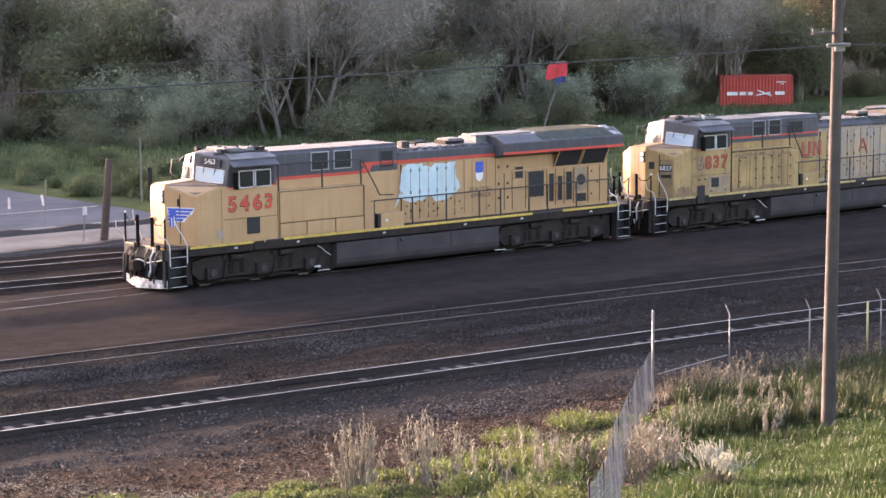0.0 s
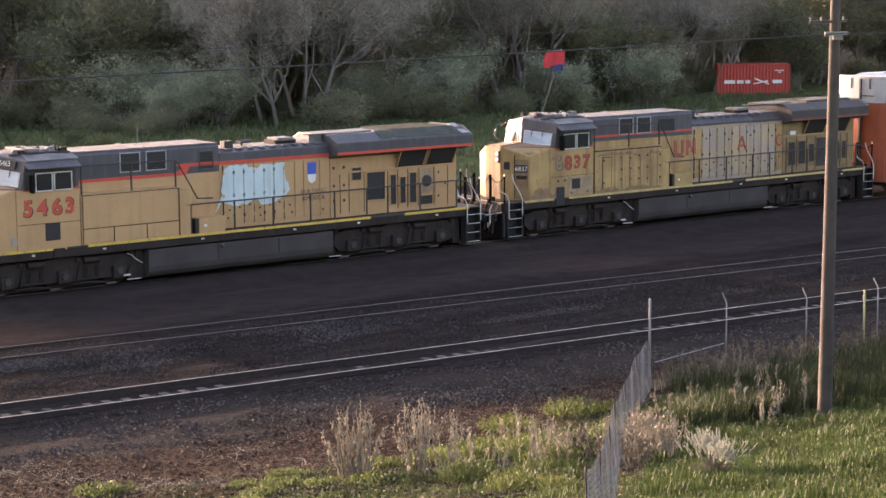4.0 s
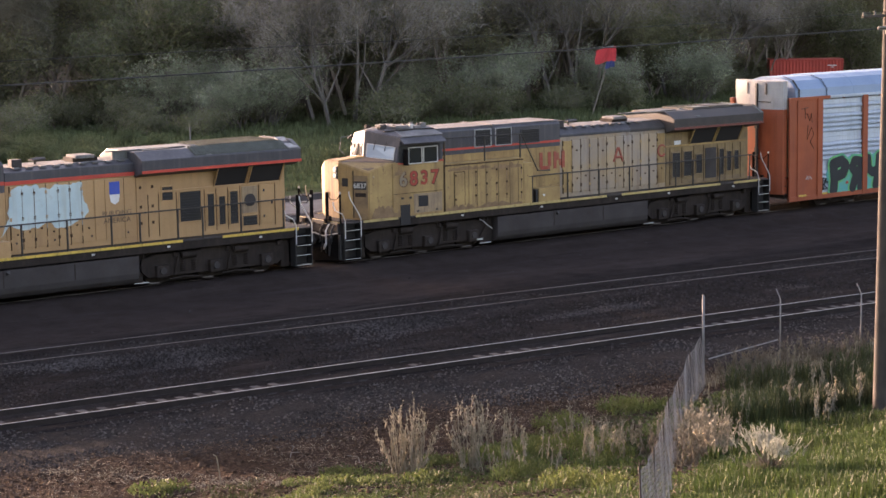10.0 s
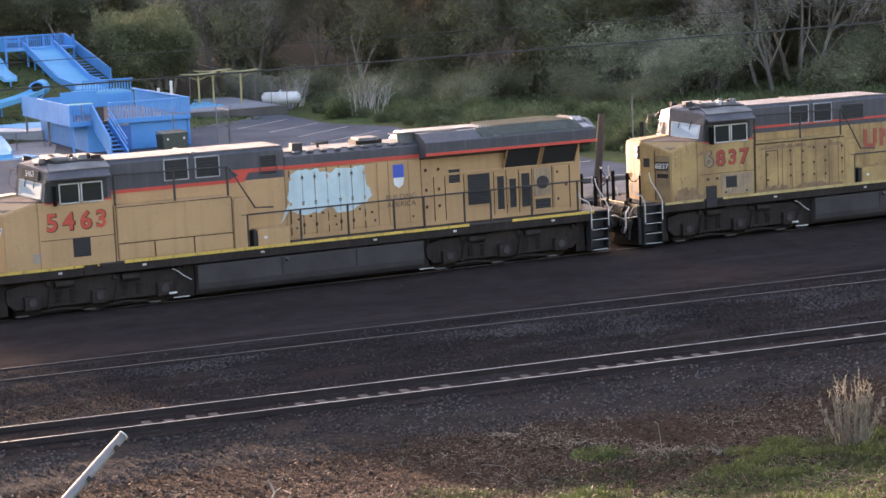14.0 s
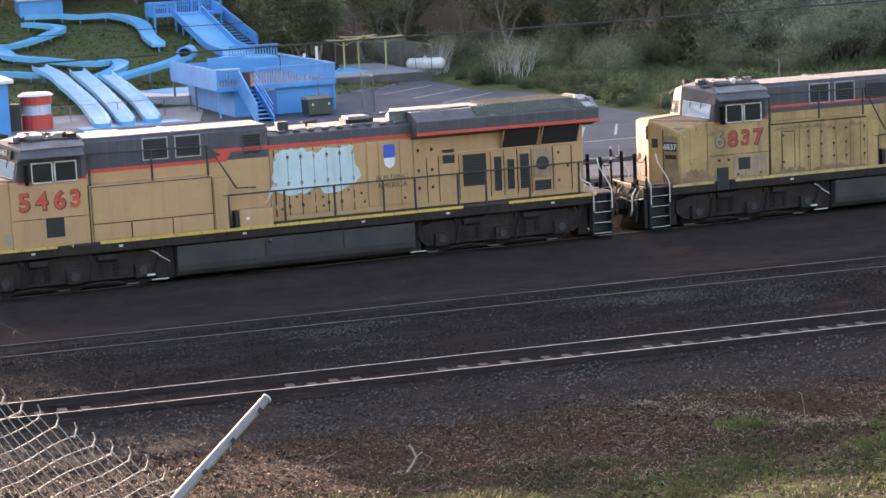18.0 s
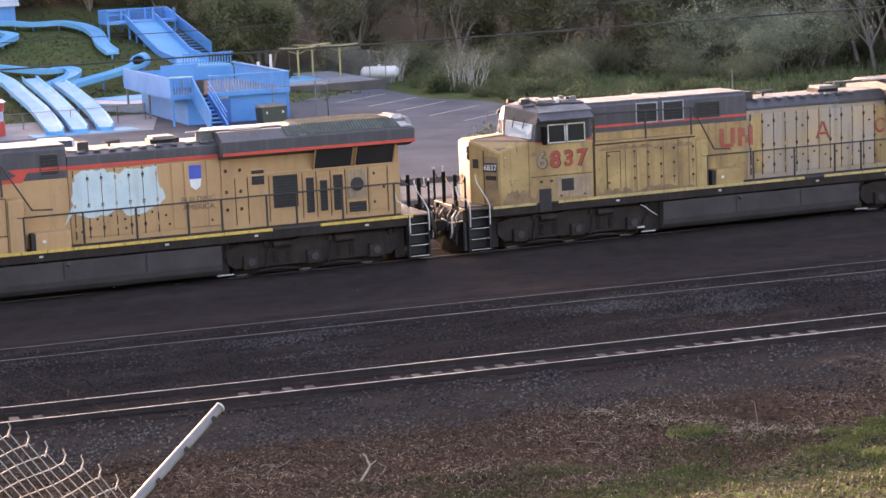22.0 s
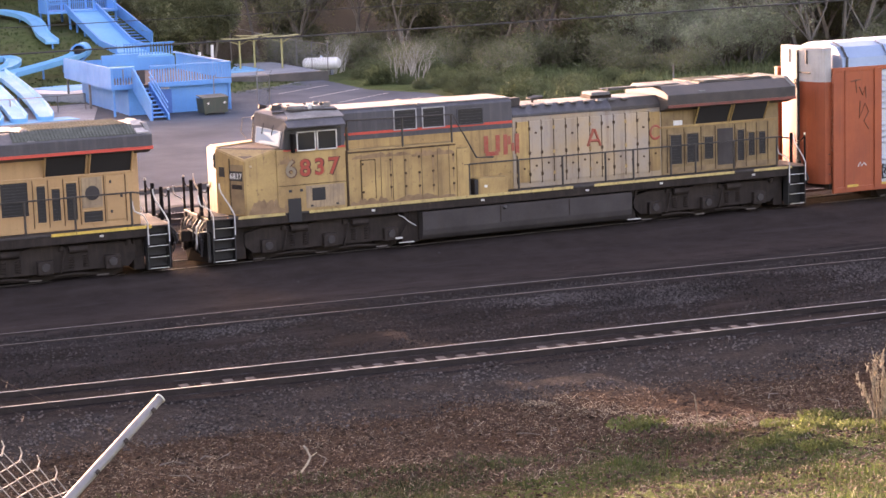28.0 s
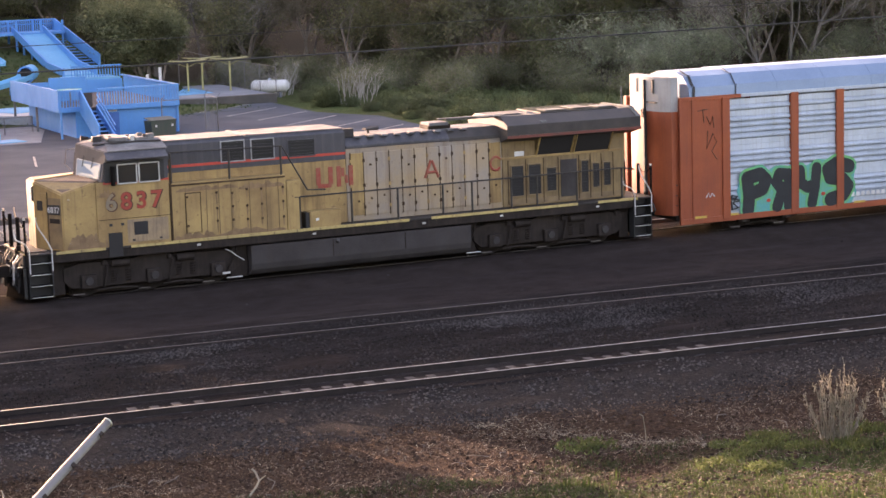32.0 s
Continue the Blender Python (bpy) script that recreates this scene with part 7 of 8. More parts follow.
GRN = green_clump(32, 170, 0.34, 0.62, "low leafy bright green weed clump on the slope")
plant(GRN, [(25.7, -29.2), (26.4, -28.7), (22.9, -26.6), (24.6, -30.4), (26.9, -29.8), (27.6, -28.4), (30.6, -28.4), (36.0, -27.6), (40.0, -25.6), (29.6, -27.6), (22.2, -27.6), (20.4, -28.8), (21.7, -27.0), (22.7, -28.3), (21.2, -28.3), (20.7, -30.0), (19.6, -24.9), (26.2, -27.4), (27.2, -27.0), (28.4, -26.6), (23.4, -29.0), (25.0, -27.2), (31.6, -27.4), (33.2, -27.0), (34.8, -26.2)], "low green weeds", 7, 0.55, 1.15)

MOUND = green_clump(33, 300, 0.62, 0.75, "rounded mound of sunlit yellow-green grass on the slope", SUNLIT_GREEN, 0.6)
plant(MOUND, [(26.3, -28.5), (27.5, -27.5), (25.8, -27.9), (24.7, -30.4), (29.5, -25.9), (26.4, -30.8), (27.6, -28.9), (27.2, -30.1), (24.5, -33.3), (24.3, -32.4), (32.0, -25.4), (32.6, -26.1)], "grass mounds on the slope", 12, 0.6, 1.0)

# bleached branch and odd pieces on the dirt
br = tagged(part("fallen_branch", pipe(bmesh.new(), [(12.25, -24.75, 0.0), (12.5, -24.5, 0.12), (12.62, -24.35, 0.2), (12.6, -24.2, 0.33), (12.55, -24.15, 0.40)], 0.022, 7), STRAW_GREY), "pale bleached branch lying on the dirt", "branch")
part("twig", pipe(bmesh.new(), [(12.62, -24.35, 0.2), (12.78, -24.28, 0.26)], 0.012, 5), STRAW_GREY, br)
br.location.z = ground_z(12.4, -24.5) + 0.03
rnd = random.Random(12)
for i in range(16):
    x, y = rnd.uniform(10, 30), rnd.uniform(-26, -22)
    a, s = rnd.uniform(0, math.tau), rnd.uniform(0.25, 0.8)
    z = ground_z(x, y) + 0.02
    tagged(part("dead_twig", pipe(bmesh.new(), [(x, y, z), (x + s * 0.5 * math.cos(a), y + s * 0.5 * math.sin(a), z + 0.05), (x + s * math.cos(a + 0.3), y + s * math.sin(a + 0.3), z + 0.02)], 0.009, 5), BARK), "grey dead twig on the dirt", "twig", "dead twigs")
st = tagged(part("dead_stalk", pipe(bmesh.new(), [(0, 0, -0.05), (-0.03, 0, 0.3), (-0.07, 0.02, 0.62), (-0.13, 0.05, 0.66)], 0.012, 5), STRAW), "single dead upright stalk", "weed")
st.matrix_basis = pose(20.9, -25.1, ground_z(20.9, -25.1))


# ---- water park and car park across the yard ----
lot = tagged(part("car_park", prism(bmesh.new(), [(-40, 18.5), (47.3, 18.5), (47.5, 24), (46.8, 41), (47.6, 52), (45.6, 57.2), (46.0, 66.6), (38.5, 66.4), (26, 60.5), (-40, 60.5)], -0.7, -0.13, "z"), ASPHALT),
             "worn grey asphalt car park with faint stall lines", "car park", kind="structure")
for i, (x, y) in enumerate(((40.7, 54.4), (40.2, 58.6), (39.6, 62.4), (41.0, 50.2), (41.4, 46.0), (41.8, 41.8))):
    q = box(bmesh.new(), 0, 6.0, -0.06, 0.06, -0.128, -0.122)
    bmesh.ops.transform(q, matrix=pose(x, y, 0, 0, 0, 40), verts=q.verts)
    part("stall_line", q, LINE, lot)
for i in range(5):
    q = box(bmesh.new(), 0, 5.0, -0.06, 0.06, -0.128, -0.122)
    bmesh.ops.transform(q, matrix=pose(14 + i * 3.1, 38, 0, 0, 0, 78), verts=q.verts)
    part("stall_line", q, LINE, lot)
for x0, x1, y in ((30.0, 46.6, 19.4), (38.0, 46.9, 25.5)):
    part("stall_line", box(bmesh.new(), x0, x1, y, y + 0.14, -0.128, -0.122), LINE, lot)
for i in range(6):
    q = box(bmesh.new(), 0, 5.2, -0.06, 0.06, -0.128, -0.122)
    bmesh.ops.transform(q, matrix=pose(35.5 + i * 1.9, 26.5 + 0.2 * i, 0, 0, 0, 64), verts=q.verts)
    part("stall_line", q, LINE, lot)
tagged(part("pavement", prism(bmesh.new(), [(-20, 50.2), (26.5, 50.2), (28.5, 57.5), (28.5, 60.4), (-20, 60.4)], -0.5, -0.10, "z"), CONCRETE), "pale concrete apron at the foot of the slides", "pavement", kind="structure")
tagged(part("dirt_lane", prism(bmesh.new(), [(-40, 13.6), (60, 12.2), (60, 17.6), (-40, 18.2)], -0.5, -0.15, "z"), mat("packed_dirt", (0.125, 0.122, 0.122), (0.068, 0.065, 0.064), 0.35, 9, 0.9, bump=0.3)), "packed grey dirt lane beside the yard", "lane", kind="structure")
for y0, h in ((13.0, 0.18), (18.6, 0.25)):
    vs, fs = [], []
    for i in range(160):
        x = 10 + i * 0.3
        k = noise.noise((x * 0.6, y0, 0))
        vs += [(x, y0 - 0.7, -0.3), (x, y0 - 0.3 + 0.1 * k, -0.2 + h * (0.8 + 0.5 * k)), (x, y0 + 0.3, -0.2 + h * (0.7 + 0.6 * k)), (x, y0 + 0.8, -0.3)]
        if i:
            fs += [(4 * i - 4 + j, 4 * i - 3 + j, 4 * i + 1 + j, 4 * i + j) for j in range(3)]
    tagged(raw("dirt_berm", vs, fs, mat("dark_dirt", (0.05, 0.042, 0.036), (0.03, 0.026, 0.024), 1.5, 9, 0.95, bump=0.5)), "low ridge of dark dirt along the yard", "dirt ridge")

old = empty("old_post", pose(40.4, 13.2, -0.3), "dark leaning old timber post beside the yard", "post")
part("timber", rod(bmesh.new(), (0, 0, 0), (0.38, 0, 3.6), 0.17, 0.14, seg=10), mat("dark_old_timber", (0.07, 0.052, 0.042), (0.04, 0.032, 0.028), 1.5, 18, 0.9, bump=0.4), old)
for x, y, h, s in ((50.1, 27.0, 3.1, 0.035), (50.6, 27.0, 1.7, 0.11), (35.6, 18.9, 2.0, 0.03), (40.0, 14.2, 1.6, 0.03), (41.2, 20.0, 2.2, 0.025)):
    p_ = empty("marker_post", pose(x, y, -0.3), "thin steel post at the edge of the car park" if s < 0.1 else "short dark timber post", "post", "odd posts by the car park")
    part("shaft", rod(bmesh.new(), (0, 0, 0), (0.0 if s > 0.1 or h > 2.5 else 0.12, 0, h), s, seg=8), GALV_POST if s < 0.1 else TRUCK, p_)
    if 0.028 < s < 0.032:
        part("tag_plate", box(bmesh.new(), 0.0, 0.2, -0.03, -0.02, h - 0.35, h, 0.01), WHITE, p_)

# raised deck with its room, stair and rails
deck = empty("slide_deck", pose(27.8, 51.0, -0.15), "bright blue raised wooden deck with stair and balustrade", "deck")
boxed("room_wall", PARKBLUE, deck, 1.0, 6.9, 0.25, 11.4, 0.0, 1.55, 0.02)
# brown boards, darkened for the shaded deck behind the balusters
DECK = mat("shaded_deck_boards", (0.085, 0.066, 0.055), (0.05, 0.04, 0.035), 1.5, 20, 0.85, bump=0.2)
# panel added in place of the dark opening above the stair
boxed("stair_opening", DECK, deck, 1.33, 1.98, 0.10, 0.14, 1.75, 2.55, 0.01, "brown panel standing for the dark stair opening")
boxed("deck_floor", DECK, deck, 0.05, 6.95, 0.05, 11.6, 1.55, 1.72, 0.01)
boxed("parapet", PARKBLUE, deck, 0.0, 0.09, 0.0, 11.7, 1.52, 2.76, 0.01, "solid blue parapet")
boxed("parapet", PARKBLUE, deck, 0.0, 7.0, 11.62, 11.70, 1.52, 2.5, 0.01)
for x0, x1 in ((0.1, 1.30), (2.25, 7.0)):
    boxed("rail_cap", PARKBLUE, deck, x0, x1, -0.05, 0.08, 2.66, 2.76, 0.01)
    boxed("rail_foot", PARKBLUE, deck, x0, x1, -0.03, 0.06, 1.52, 1.80, 0.01)
    n = int((x1 - x0) / 0.155)
    for i in range(n + 1):
        boxed("baluster", PARKBLUE, deck, x0 + i * (x1 - x0 - 0.07) / n, x0 + i * (x1 - x0 - 0.07) / n + 0.065, -0.02, 0.045, 1.8, 2.66, 0)
for i in range(40):
    boxed("baluster", PARKBLUE, deck, 6.93, 6.99, 0.15 + i * 0.28, 0.22 + i * 0.28, 1.72, 2.66, 0)
boxed("rail_cap", PARKBLUE, deck, 6.9, 7.02, 0, 11.6, 2.66, 2.76, 0.01)
for x, y in ((0.1, 0.15), (0.1, 5.8), (0.1, 11.4), (6.85, 0.1)):
    boxed("deck_post", GALV_POST if x < 1 and y > 1 else PARKBLUE, deck, x, x + 0.12, y, y + 0.12, 0.0, 1.55, 0.01)
for i in range(8):
    boxed("stair_tread", PARKBLUE, deck, 1.32, 2.14, -3.55 + i * 0.46, -3.20 + i * 0.46, 0.16 + i * 0.185, 0.21 + i * 0.185, 0.005)
    boxed("stair_riser", BLACK, deck, 1.32, 2.14, -3.22 + i * 0.46, -3.19 + i * 0.46, 0.0 + i * 0.185, 0.16 + i * 0.185, 0.0)
part("stringer", prism(bmesh.new(), [(-3.7, 0.0), (-3.4, 0.0), (0.1, 1.45), (0.1, 2.7), (-0.2, 2.7), (-3.7, 1.0)], 1.22, 1.31, "x"), PARKBLUE, deck)
part("stringer", prism(bmesh.new(), [(-3.7, 0.0), (-3.4, 0.0), (0.1, 1.45), (0.1, 1.85), (-3.7, 0.32)], 2.15, 2.24, "x"), PARKBLUE, deck)
for k in range(2):
    part("stair_rail", rod(bmesh.new(), (2.2, -3.6, 0.65 + k * 0.3), (2.2, 0.0, 2.15 + k * 0.3), 0.035, seg=6), PARKBLUE, deck)
boxed("room_door", mat("dark_blue_door", (0.03, 0.14, 0.42), rough=0.5), deck, 2.9, 3.5, 0.215, 0.26, 0.0, 1.35, 0.01)
boxed("wall_sign", WHITE, deck, 2.9, 3.4, 0.225, 0.25, 1.40, 1.5, 0.01)
boxed("inner_screen", PARKBLUE, deck, 1.0, 3.2, 6.0, 6.1, 1.7, 3.1, 0.01)
th = empty("green_table", pose(29.6, 55.5, 1.57), "round green picnic table on the deck", "table")
part("table_top", rod(bmesh.new(), (0, 0, 0.72), (0, 0, 0.77), 0.75, seg=18), mat("green_plastic", (0.02, 0.28, 0.22), rough=0.4), th)
part("pedestal", rod(bmesh.new(), (0, 0, 0), (0, 0, 0.72), 0.08, seg=8), GALV_POST, th)


def lane_of(name, pts, wide, label, lift=0.45, wall=0.22, slope=None):
    """A fibreglass flume: floor and two side walls following plan points over the hill; slope gives own start and end heights."""
    th = empty(name, Matrix(), label, "water slide", "water slides on the hill")
    fine = []
    P = [Vector((*p, 0)) for p in pts]
    for i in range(len(P) - 1):
        a, b, c, d = P[max(i - 1, 0)], P[i], P[i + 1], P[min(i + 2, len(P) - 1)]
        for k in range(6):
            t = k / 6
            fine.append(0.5 * ((2 * b) + (c - a) * t + (2 * a - 5 * b + 4 * c - d) * t * t + (3 * b - a - 3 * c + d) * t ** 3))
    fine.append(P[-1])
    n = len(fine)
    for i, q in enumerate(fine):
        q.z = ground_z(q.x, q.y) + lift if not slope else slope[0] + (slope[1] - slope[0]) * i / (n - 1)
    vs, fs, vw, fw = [], [], [], []
    for i, q in enumerate(fine):
        d = (fine[min(i + 1, n - 1)] - fine[max(i - 1, 0)])
        s = Vector((-d.y, d.x, 0)).normalized() * wide / 2
        prof = [s * 1.12 + Vector((0, 0, wall + 0.0)), s * 1.0 + Vector((0, 0, wall)), s * 0.8 + Vector((0, 0, 0.03)), -s * 0.8 + Vector((0, 0, 0.03)), -s + Vector((0, 0, wall)), -s * 1.12 + Vector((0, 0, wall)),
                -s * 1.05 + Vector((0, 0, -0.12)), s * 1.05 + Vector((0, 0, -0.12))]
        vs += [tuple(q + p) for p in prof]
        if i:
            k = len(prof)
            fs += [((i - 1) * k + j, (i - 1) * k + (j + 1) % k, i * k + (j + 1) % k, i * k + j) for j in range(k)]
    fs += [tuple(range(8))[::-1], tuple(range((n - 1) * 8, n * 8))]
    raw("flume", vs, fs, SLIDEBLUE, th)
    if slope and slope[1] < 0.2:
        e = fine[-1]
        bm = rod(bmesh.new(), (e.x, e.y, -0.06), (e.x, e.y, e.z + 0.035), wide * 0.52, seg=22)
        part("flume_lip", bm, SLIDEBLUE, th)
    for i in range(2, n, 5):
        q = fine[i]
        g = ground_z(q.x, q.y) - 0.2
        if q.z - g > 0.3:
            part("flume_post", rod(bmesh.new(), (q.x, q.y, g), (q.x, q.y, q.z - 0.1), 0.06, seg=6), PARKBLUE, th)
    return th


lane_of("water_slide", [(23.6, 91.2), (26.0, 90.9), (27.5, 90.2), (29.7, 90.0), (31.0, 88.1), (31.3, 86.0), (31.0, 82.9), (31.1, 80.4)], 0.9, "pale blue flume winding down the grass hill")
lane_of("water_slide", [(23.1, 89.0), (24.4, 88.2), (25.4, 86.8), (24.2, 85.1), (23.3, 84.2), (21.5, 82.8), (20.2, 82.4), (18.5, 81.5)], 0.8, "pale blue flume winding down the grass hill")
lane_of("water_slide", [(18.9, 82.6), (20.3, 81.0), (20.8, 79.3), (23.0, 77.7), (25.7, 75.9), (26.8, 76.4), (27.3, 75.1), (26.3, 73.1), (24.1, 70.8)], 0.9, "pale blue flume with a looping bend")
lane_of("water_slide", [(15.5, 75.6), (19.2, 74.8), (21.0, 73.8), (21.7, 73.4)], 0.8, "pale blue flume along the grass hill")
lane_of("water_slide", [(21.6, 73.8), (22.2, 71.2), (22.3, 67.5), (22.0, 60.0), (21.2, 51.2)], 0.95, "wide pale blue slide running out on the apron", slope=(2.0, 0.12))
lane_of("water_slide", [(23.6, 71.2), (23.6, 66.4), (23.4, 60.4), (22.6, 51.4)], 0.92, "wide pale blue slide running out on the apron", slope=(1.75, 0.12))
lane_of("water_slide", [(25.0, 68.9), (25.0, 64.0), (24.7, 57.6), (24.1, 51.6)], 0.9, "wide pale blue slide running out on the apron", slope=(1.55, 0.12))
lane_of("water_slide", [(31.6, 74.6), (30.4, 73.3), (28.4, 71.4), (25.6, 68.3)], 0.9, "straight pale blue trough from the tube mouth", slope=(2.0, 1.3))
tb = empty("tube_mouth", pose(31.6, 74.8, 2.1), "open end of a blue tube slide", "tube slide")
bm = bmesh.new()
for i in range(22):
    a, b = i * math.tau / 22, (i + 1) * math.tau / 22
    rod(bm, (0.54 * math.cos(a), 0, 0.54 * math.sin(a)), (0.54 * math.cos(b), 0, 0.54 * math.sin(b)), 0.07, seg=6)
part("rim", bm, PARKBLUE, tb)
part("tube", rod(bmesh.new(), (0, 0.05, 0), (0.7, 1.4, 0.1), 0.54, seg=18, caps=False), SLIDEBLUE, tb)
# solid black plug painted in for the shade inside the tube
part("tube_shade_plug", rod(bmesh.new(), (0.2, 0.42, 0.03), (0.7, 1.42, 0.1), 0.53, seg=18), BLACK, tb, "black plug for the shaded inside of the tube")
part("tube_stand", rod(bmesh.new(), (0, 0.5, -1.6), (0, 0.5, -0.5), 0.1), PARKBLUE, tb)
tagged(part("splash_pool", prism(bmesh.new(), [(25.6, 68.4), (28.8, 71.8), (31.4, 69.4), (30.8, 63.8), (28.7, 61.8), (26.6, 63.4)], -0.3, 0.42, "z"), mat("pale_pool_concrete", (0.42, 0.44, 0.45), (0.30, 0.33, 0.36), 0.5, 8, 0.6)), "pale empty splash pool below the hill", "pool")
tagged(part("pool_paint", prism(bmesh.new(), [(26.9, 67.6), (28.9, 70.2), (30.8, 68.6), (30.2, 65.2), (28.4, 64.2)], 0.42, 0.44, "z"), SLIDEBLUE), "pale blue painted pool floor", "pool")
tagged(part("landing_pool", prism(bmesh.new(), [(19.8, 51.9), (25.6, 52.7), (25.9, 51.0), (19.9, 50.4)], -0.2, -0.06, "z"), SLIDEBLUE), "shallow blue landing pool under the slides", "pool")

# tower with the broad slide
tw = empty("slide_tower", pose(0, 0, 0), "tall blue slide tower with a broad slide and a long stair", "slide tower")
boxed("tower_floor", PARKBLUE, tw, 32.0, 37.2, 85.6, 88.4, 4.3, 4.48, 0.01)
for x in (32.05, 33.6, 35.4, 37.0):
    for y in (85.7, 88.2):
        boxed("tower_leg", PARKBLUE, tw, x, x + 0.14, y, y + 0.14, ground_z(x, y) - 0.3, 5.3, 0.01)
for z in (4.95, 5.25):
    boxed("tower_rail", PARKBLUE, tw, 32.0, 37.2, 88.3, 88.4, z, z + 0.08, 0)
    boxed("tower_rail", PARKBLUE, tw, 32.0, 33.5, 85.6, 85.7, z, z + 0.08, 0)
for i in range(34):
    boxed("baluster", PARKBLUE, tw, 32.05 + i * 0.152, 32.12 + i * 0.152, 88.3, 88.38, 4.48, 5.25, 0)
boxed("tower_screen", PARKBLUE, tw, 32.0, 32.08, 85.6, 88.4, 4.45, 5.3, 0.01)
prof = [(86.0, 4.52), (80.2, 2.15), (77.6, 1.78), (77.6, 1.66), (80.2, 2.0), (86.0, 4.36)]
q = prism(bmesh.new(), prof, 33.5, 35.7, "x")
for v in q.verts:
    v.co.x += (86.0 - v.co.y) * 0.17
part("broad_slide", q, SLIDEBLUE, tw, "broad pale blue slide")
for e in (33.42, 35.66):
    q = prism(bmesh.new(), [(y, z + (0.42 if i < 3 else 0.0)) for i, (y, z) in enumerate(prof)], e, e + 0.12, "x")
    for v in q.verts:
        v.co.x += (86.0 - v.co.y) * 0.17
    part("slide_wall", q, PARKBLUE, tw)
for i in range(4):
    y = 84.6 - i * 1.35
    x = 33.6 + (86 - y) * 0.17
    zt = 2.0 + (y - 80.2) * 0.40
    boxed("slide_leg", PARKBLUE, tw, x, x + 0.12, y, y + 0.12, ground_z(x, y) - 0.3, zt, 0)
q = prism(bmesh.new(), [(88.0, 4.5), (80.6, 2.1), (80.6, 2.95), (88.0, 5.35)], 37.0, 37.1, "x")
for v in q.verts:
    v.co.x += (88.0 - v.co.y) * 0.17
part("stair_screen", q, PARKBLUE, tw)
for i in range(14):
    boxed("stair_tread", PARKBLUE, tw, 36.15 + i * 0.105, 36.95 + i * 0.105, 87.4 - i * 0.55, 87.8 - i * 0.55, 4.25 - i * 0.18, 4.31 - i * 0.18, 0)
boxed("run_out", SLIDEBLUE, tw, 34.6, 38.0, 74.4, 77.62, 1.5, 1.68, 0.02)
for i in range(18):
    boxed("baluster", PARKBLUE, tw, 34.6 + i * 0.195, 34.67 + i * 0.195, 74.35, 74.42, 1.74, 2.5, 0)
boxed("tower_rail", PARKBLUE, tw, 34.6, 38.1, 74.33, 74.44, 2.45, 2.54, 0)
for x in (34.7, 36.3, 37.8):
    boxed("tower_leg", PARKBLUE, tw, x, x + 0.14, 74.5, 74.64, ground_z(x, 74.5) - 0.3, 1.5, 0)

# small buildings and odd things
hut = empty("blue_hut", pose(23.6, 93.2, ground_z(25, 93) - 0.3), "small blue hut with a grey roof on the hill", "hut")
boxed("hut_wall", PARKBLUE, hut, 0, 3.2, 0, 2.6, 0, 1.6, 0.02)
part("hut_roof", prism(bmesh.new(), [(-0.3, 1.55), (1.3, 2.6), (2.9, 1.55), (2.9, 1.7), (1.3, 2.75), (-0.3, 1.7)], -0.3, 3.5, "x"), GALV, hut)
ck = empty("ticket_booth", pose(10.5, 50.6, -0.15), "blue ticket building with a flat white roof", "building")
boxed("booth_wall", PARKBLUE, ck, 0, 5.6, 0, 5, 0, 2.9, 0.02)
boxed("booth_roof", WHITE, ck, -0.3, 5.9, -0.3, 5.3, 2.9, 3.1, 0.02)
bo = empty("snack_stand", pose(18.0, 53.4, -0.12), "round stand with red panels and a white roof", "stand")
part("stand_base", rod(bmesh.new(), (0, 0, 0), (0, 0, 0.85), 0.85, seg=20), RED, bo)
part("stand_window", rod(bmesh.new(), (0, 0, 0.85), (0, 0, 1.4), 0.8, seg=20), GALV, bo)
part("stand_band", rod(bmesh.new(), (0, 0, 1.4), (0, 0, 1.9), 0.86, seg=20), RED, bo)
part("stand_roof", rod(bmesh.new(), (0, 0, 1.9), (0, 0, 2.05), 1.0, 0.8, seg=20), WHITE, bo)
part("stand_cabinet", box(bmesh.new(), -1.7, -0.95, -0.4, 0.5, 0, 1.5, 0.02), TANKM, bo)
du = empty("dumpster", pose(32.3, 48.2, -0.13, 0, 0, 8), "dark green steel dumpster beside the blue deck", "dumpster")
du.scale = (0.62, 0.62, 0.62)
DUMP = mat("dark_green_paint", (0.03, 0.05, 0.035), (0.05, 0.055, 0.045), 1, 16, 0.55, dirt=(0.09, 0.06, 0.04), streak=0.6)
part("bin_body", prism(bmesh.new(), [(0, 0.15), (2.3, 0.15), (2.4, 1.5), (-0.1, 1.5)], 0, 1.5, "y", 0.02), DUMP, du)
part("bin_lid", prism(bmesh.new(), [(-0.05, 1.5), (1.5, 1.7), (1.5, 1.75), (-0.05, 1.56)], -0.12, 2.42, "x"), DUMP, du)
for x in (0.3, 1.9):
    part("bin_label", box(bmesh.new(), x, x + 0.18, -0.04, -0.02, 0.95, 1.15), PALE_RAIL, du)
for x in (0.2, 2.0):
    part("bin_wheel", rod(bmesh.new(), (x, 0.2, 0.08), (x, 0.3, 0.08), 0.08, seg=10), BLACK, du)


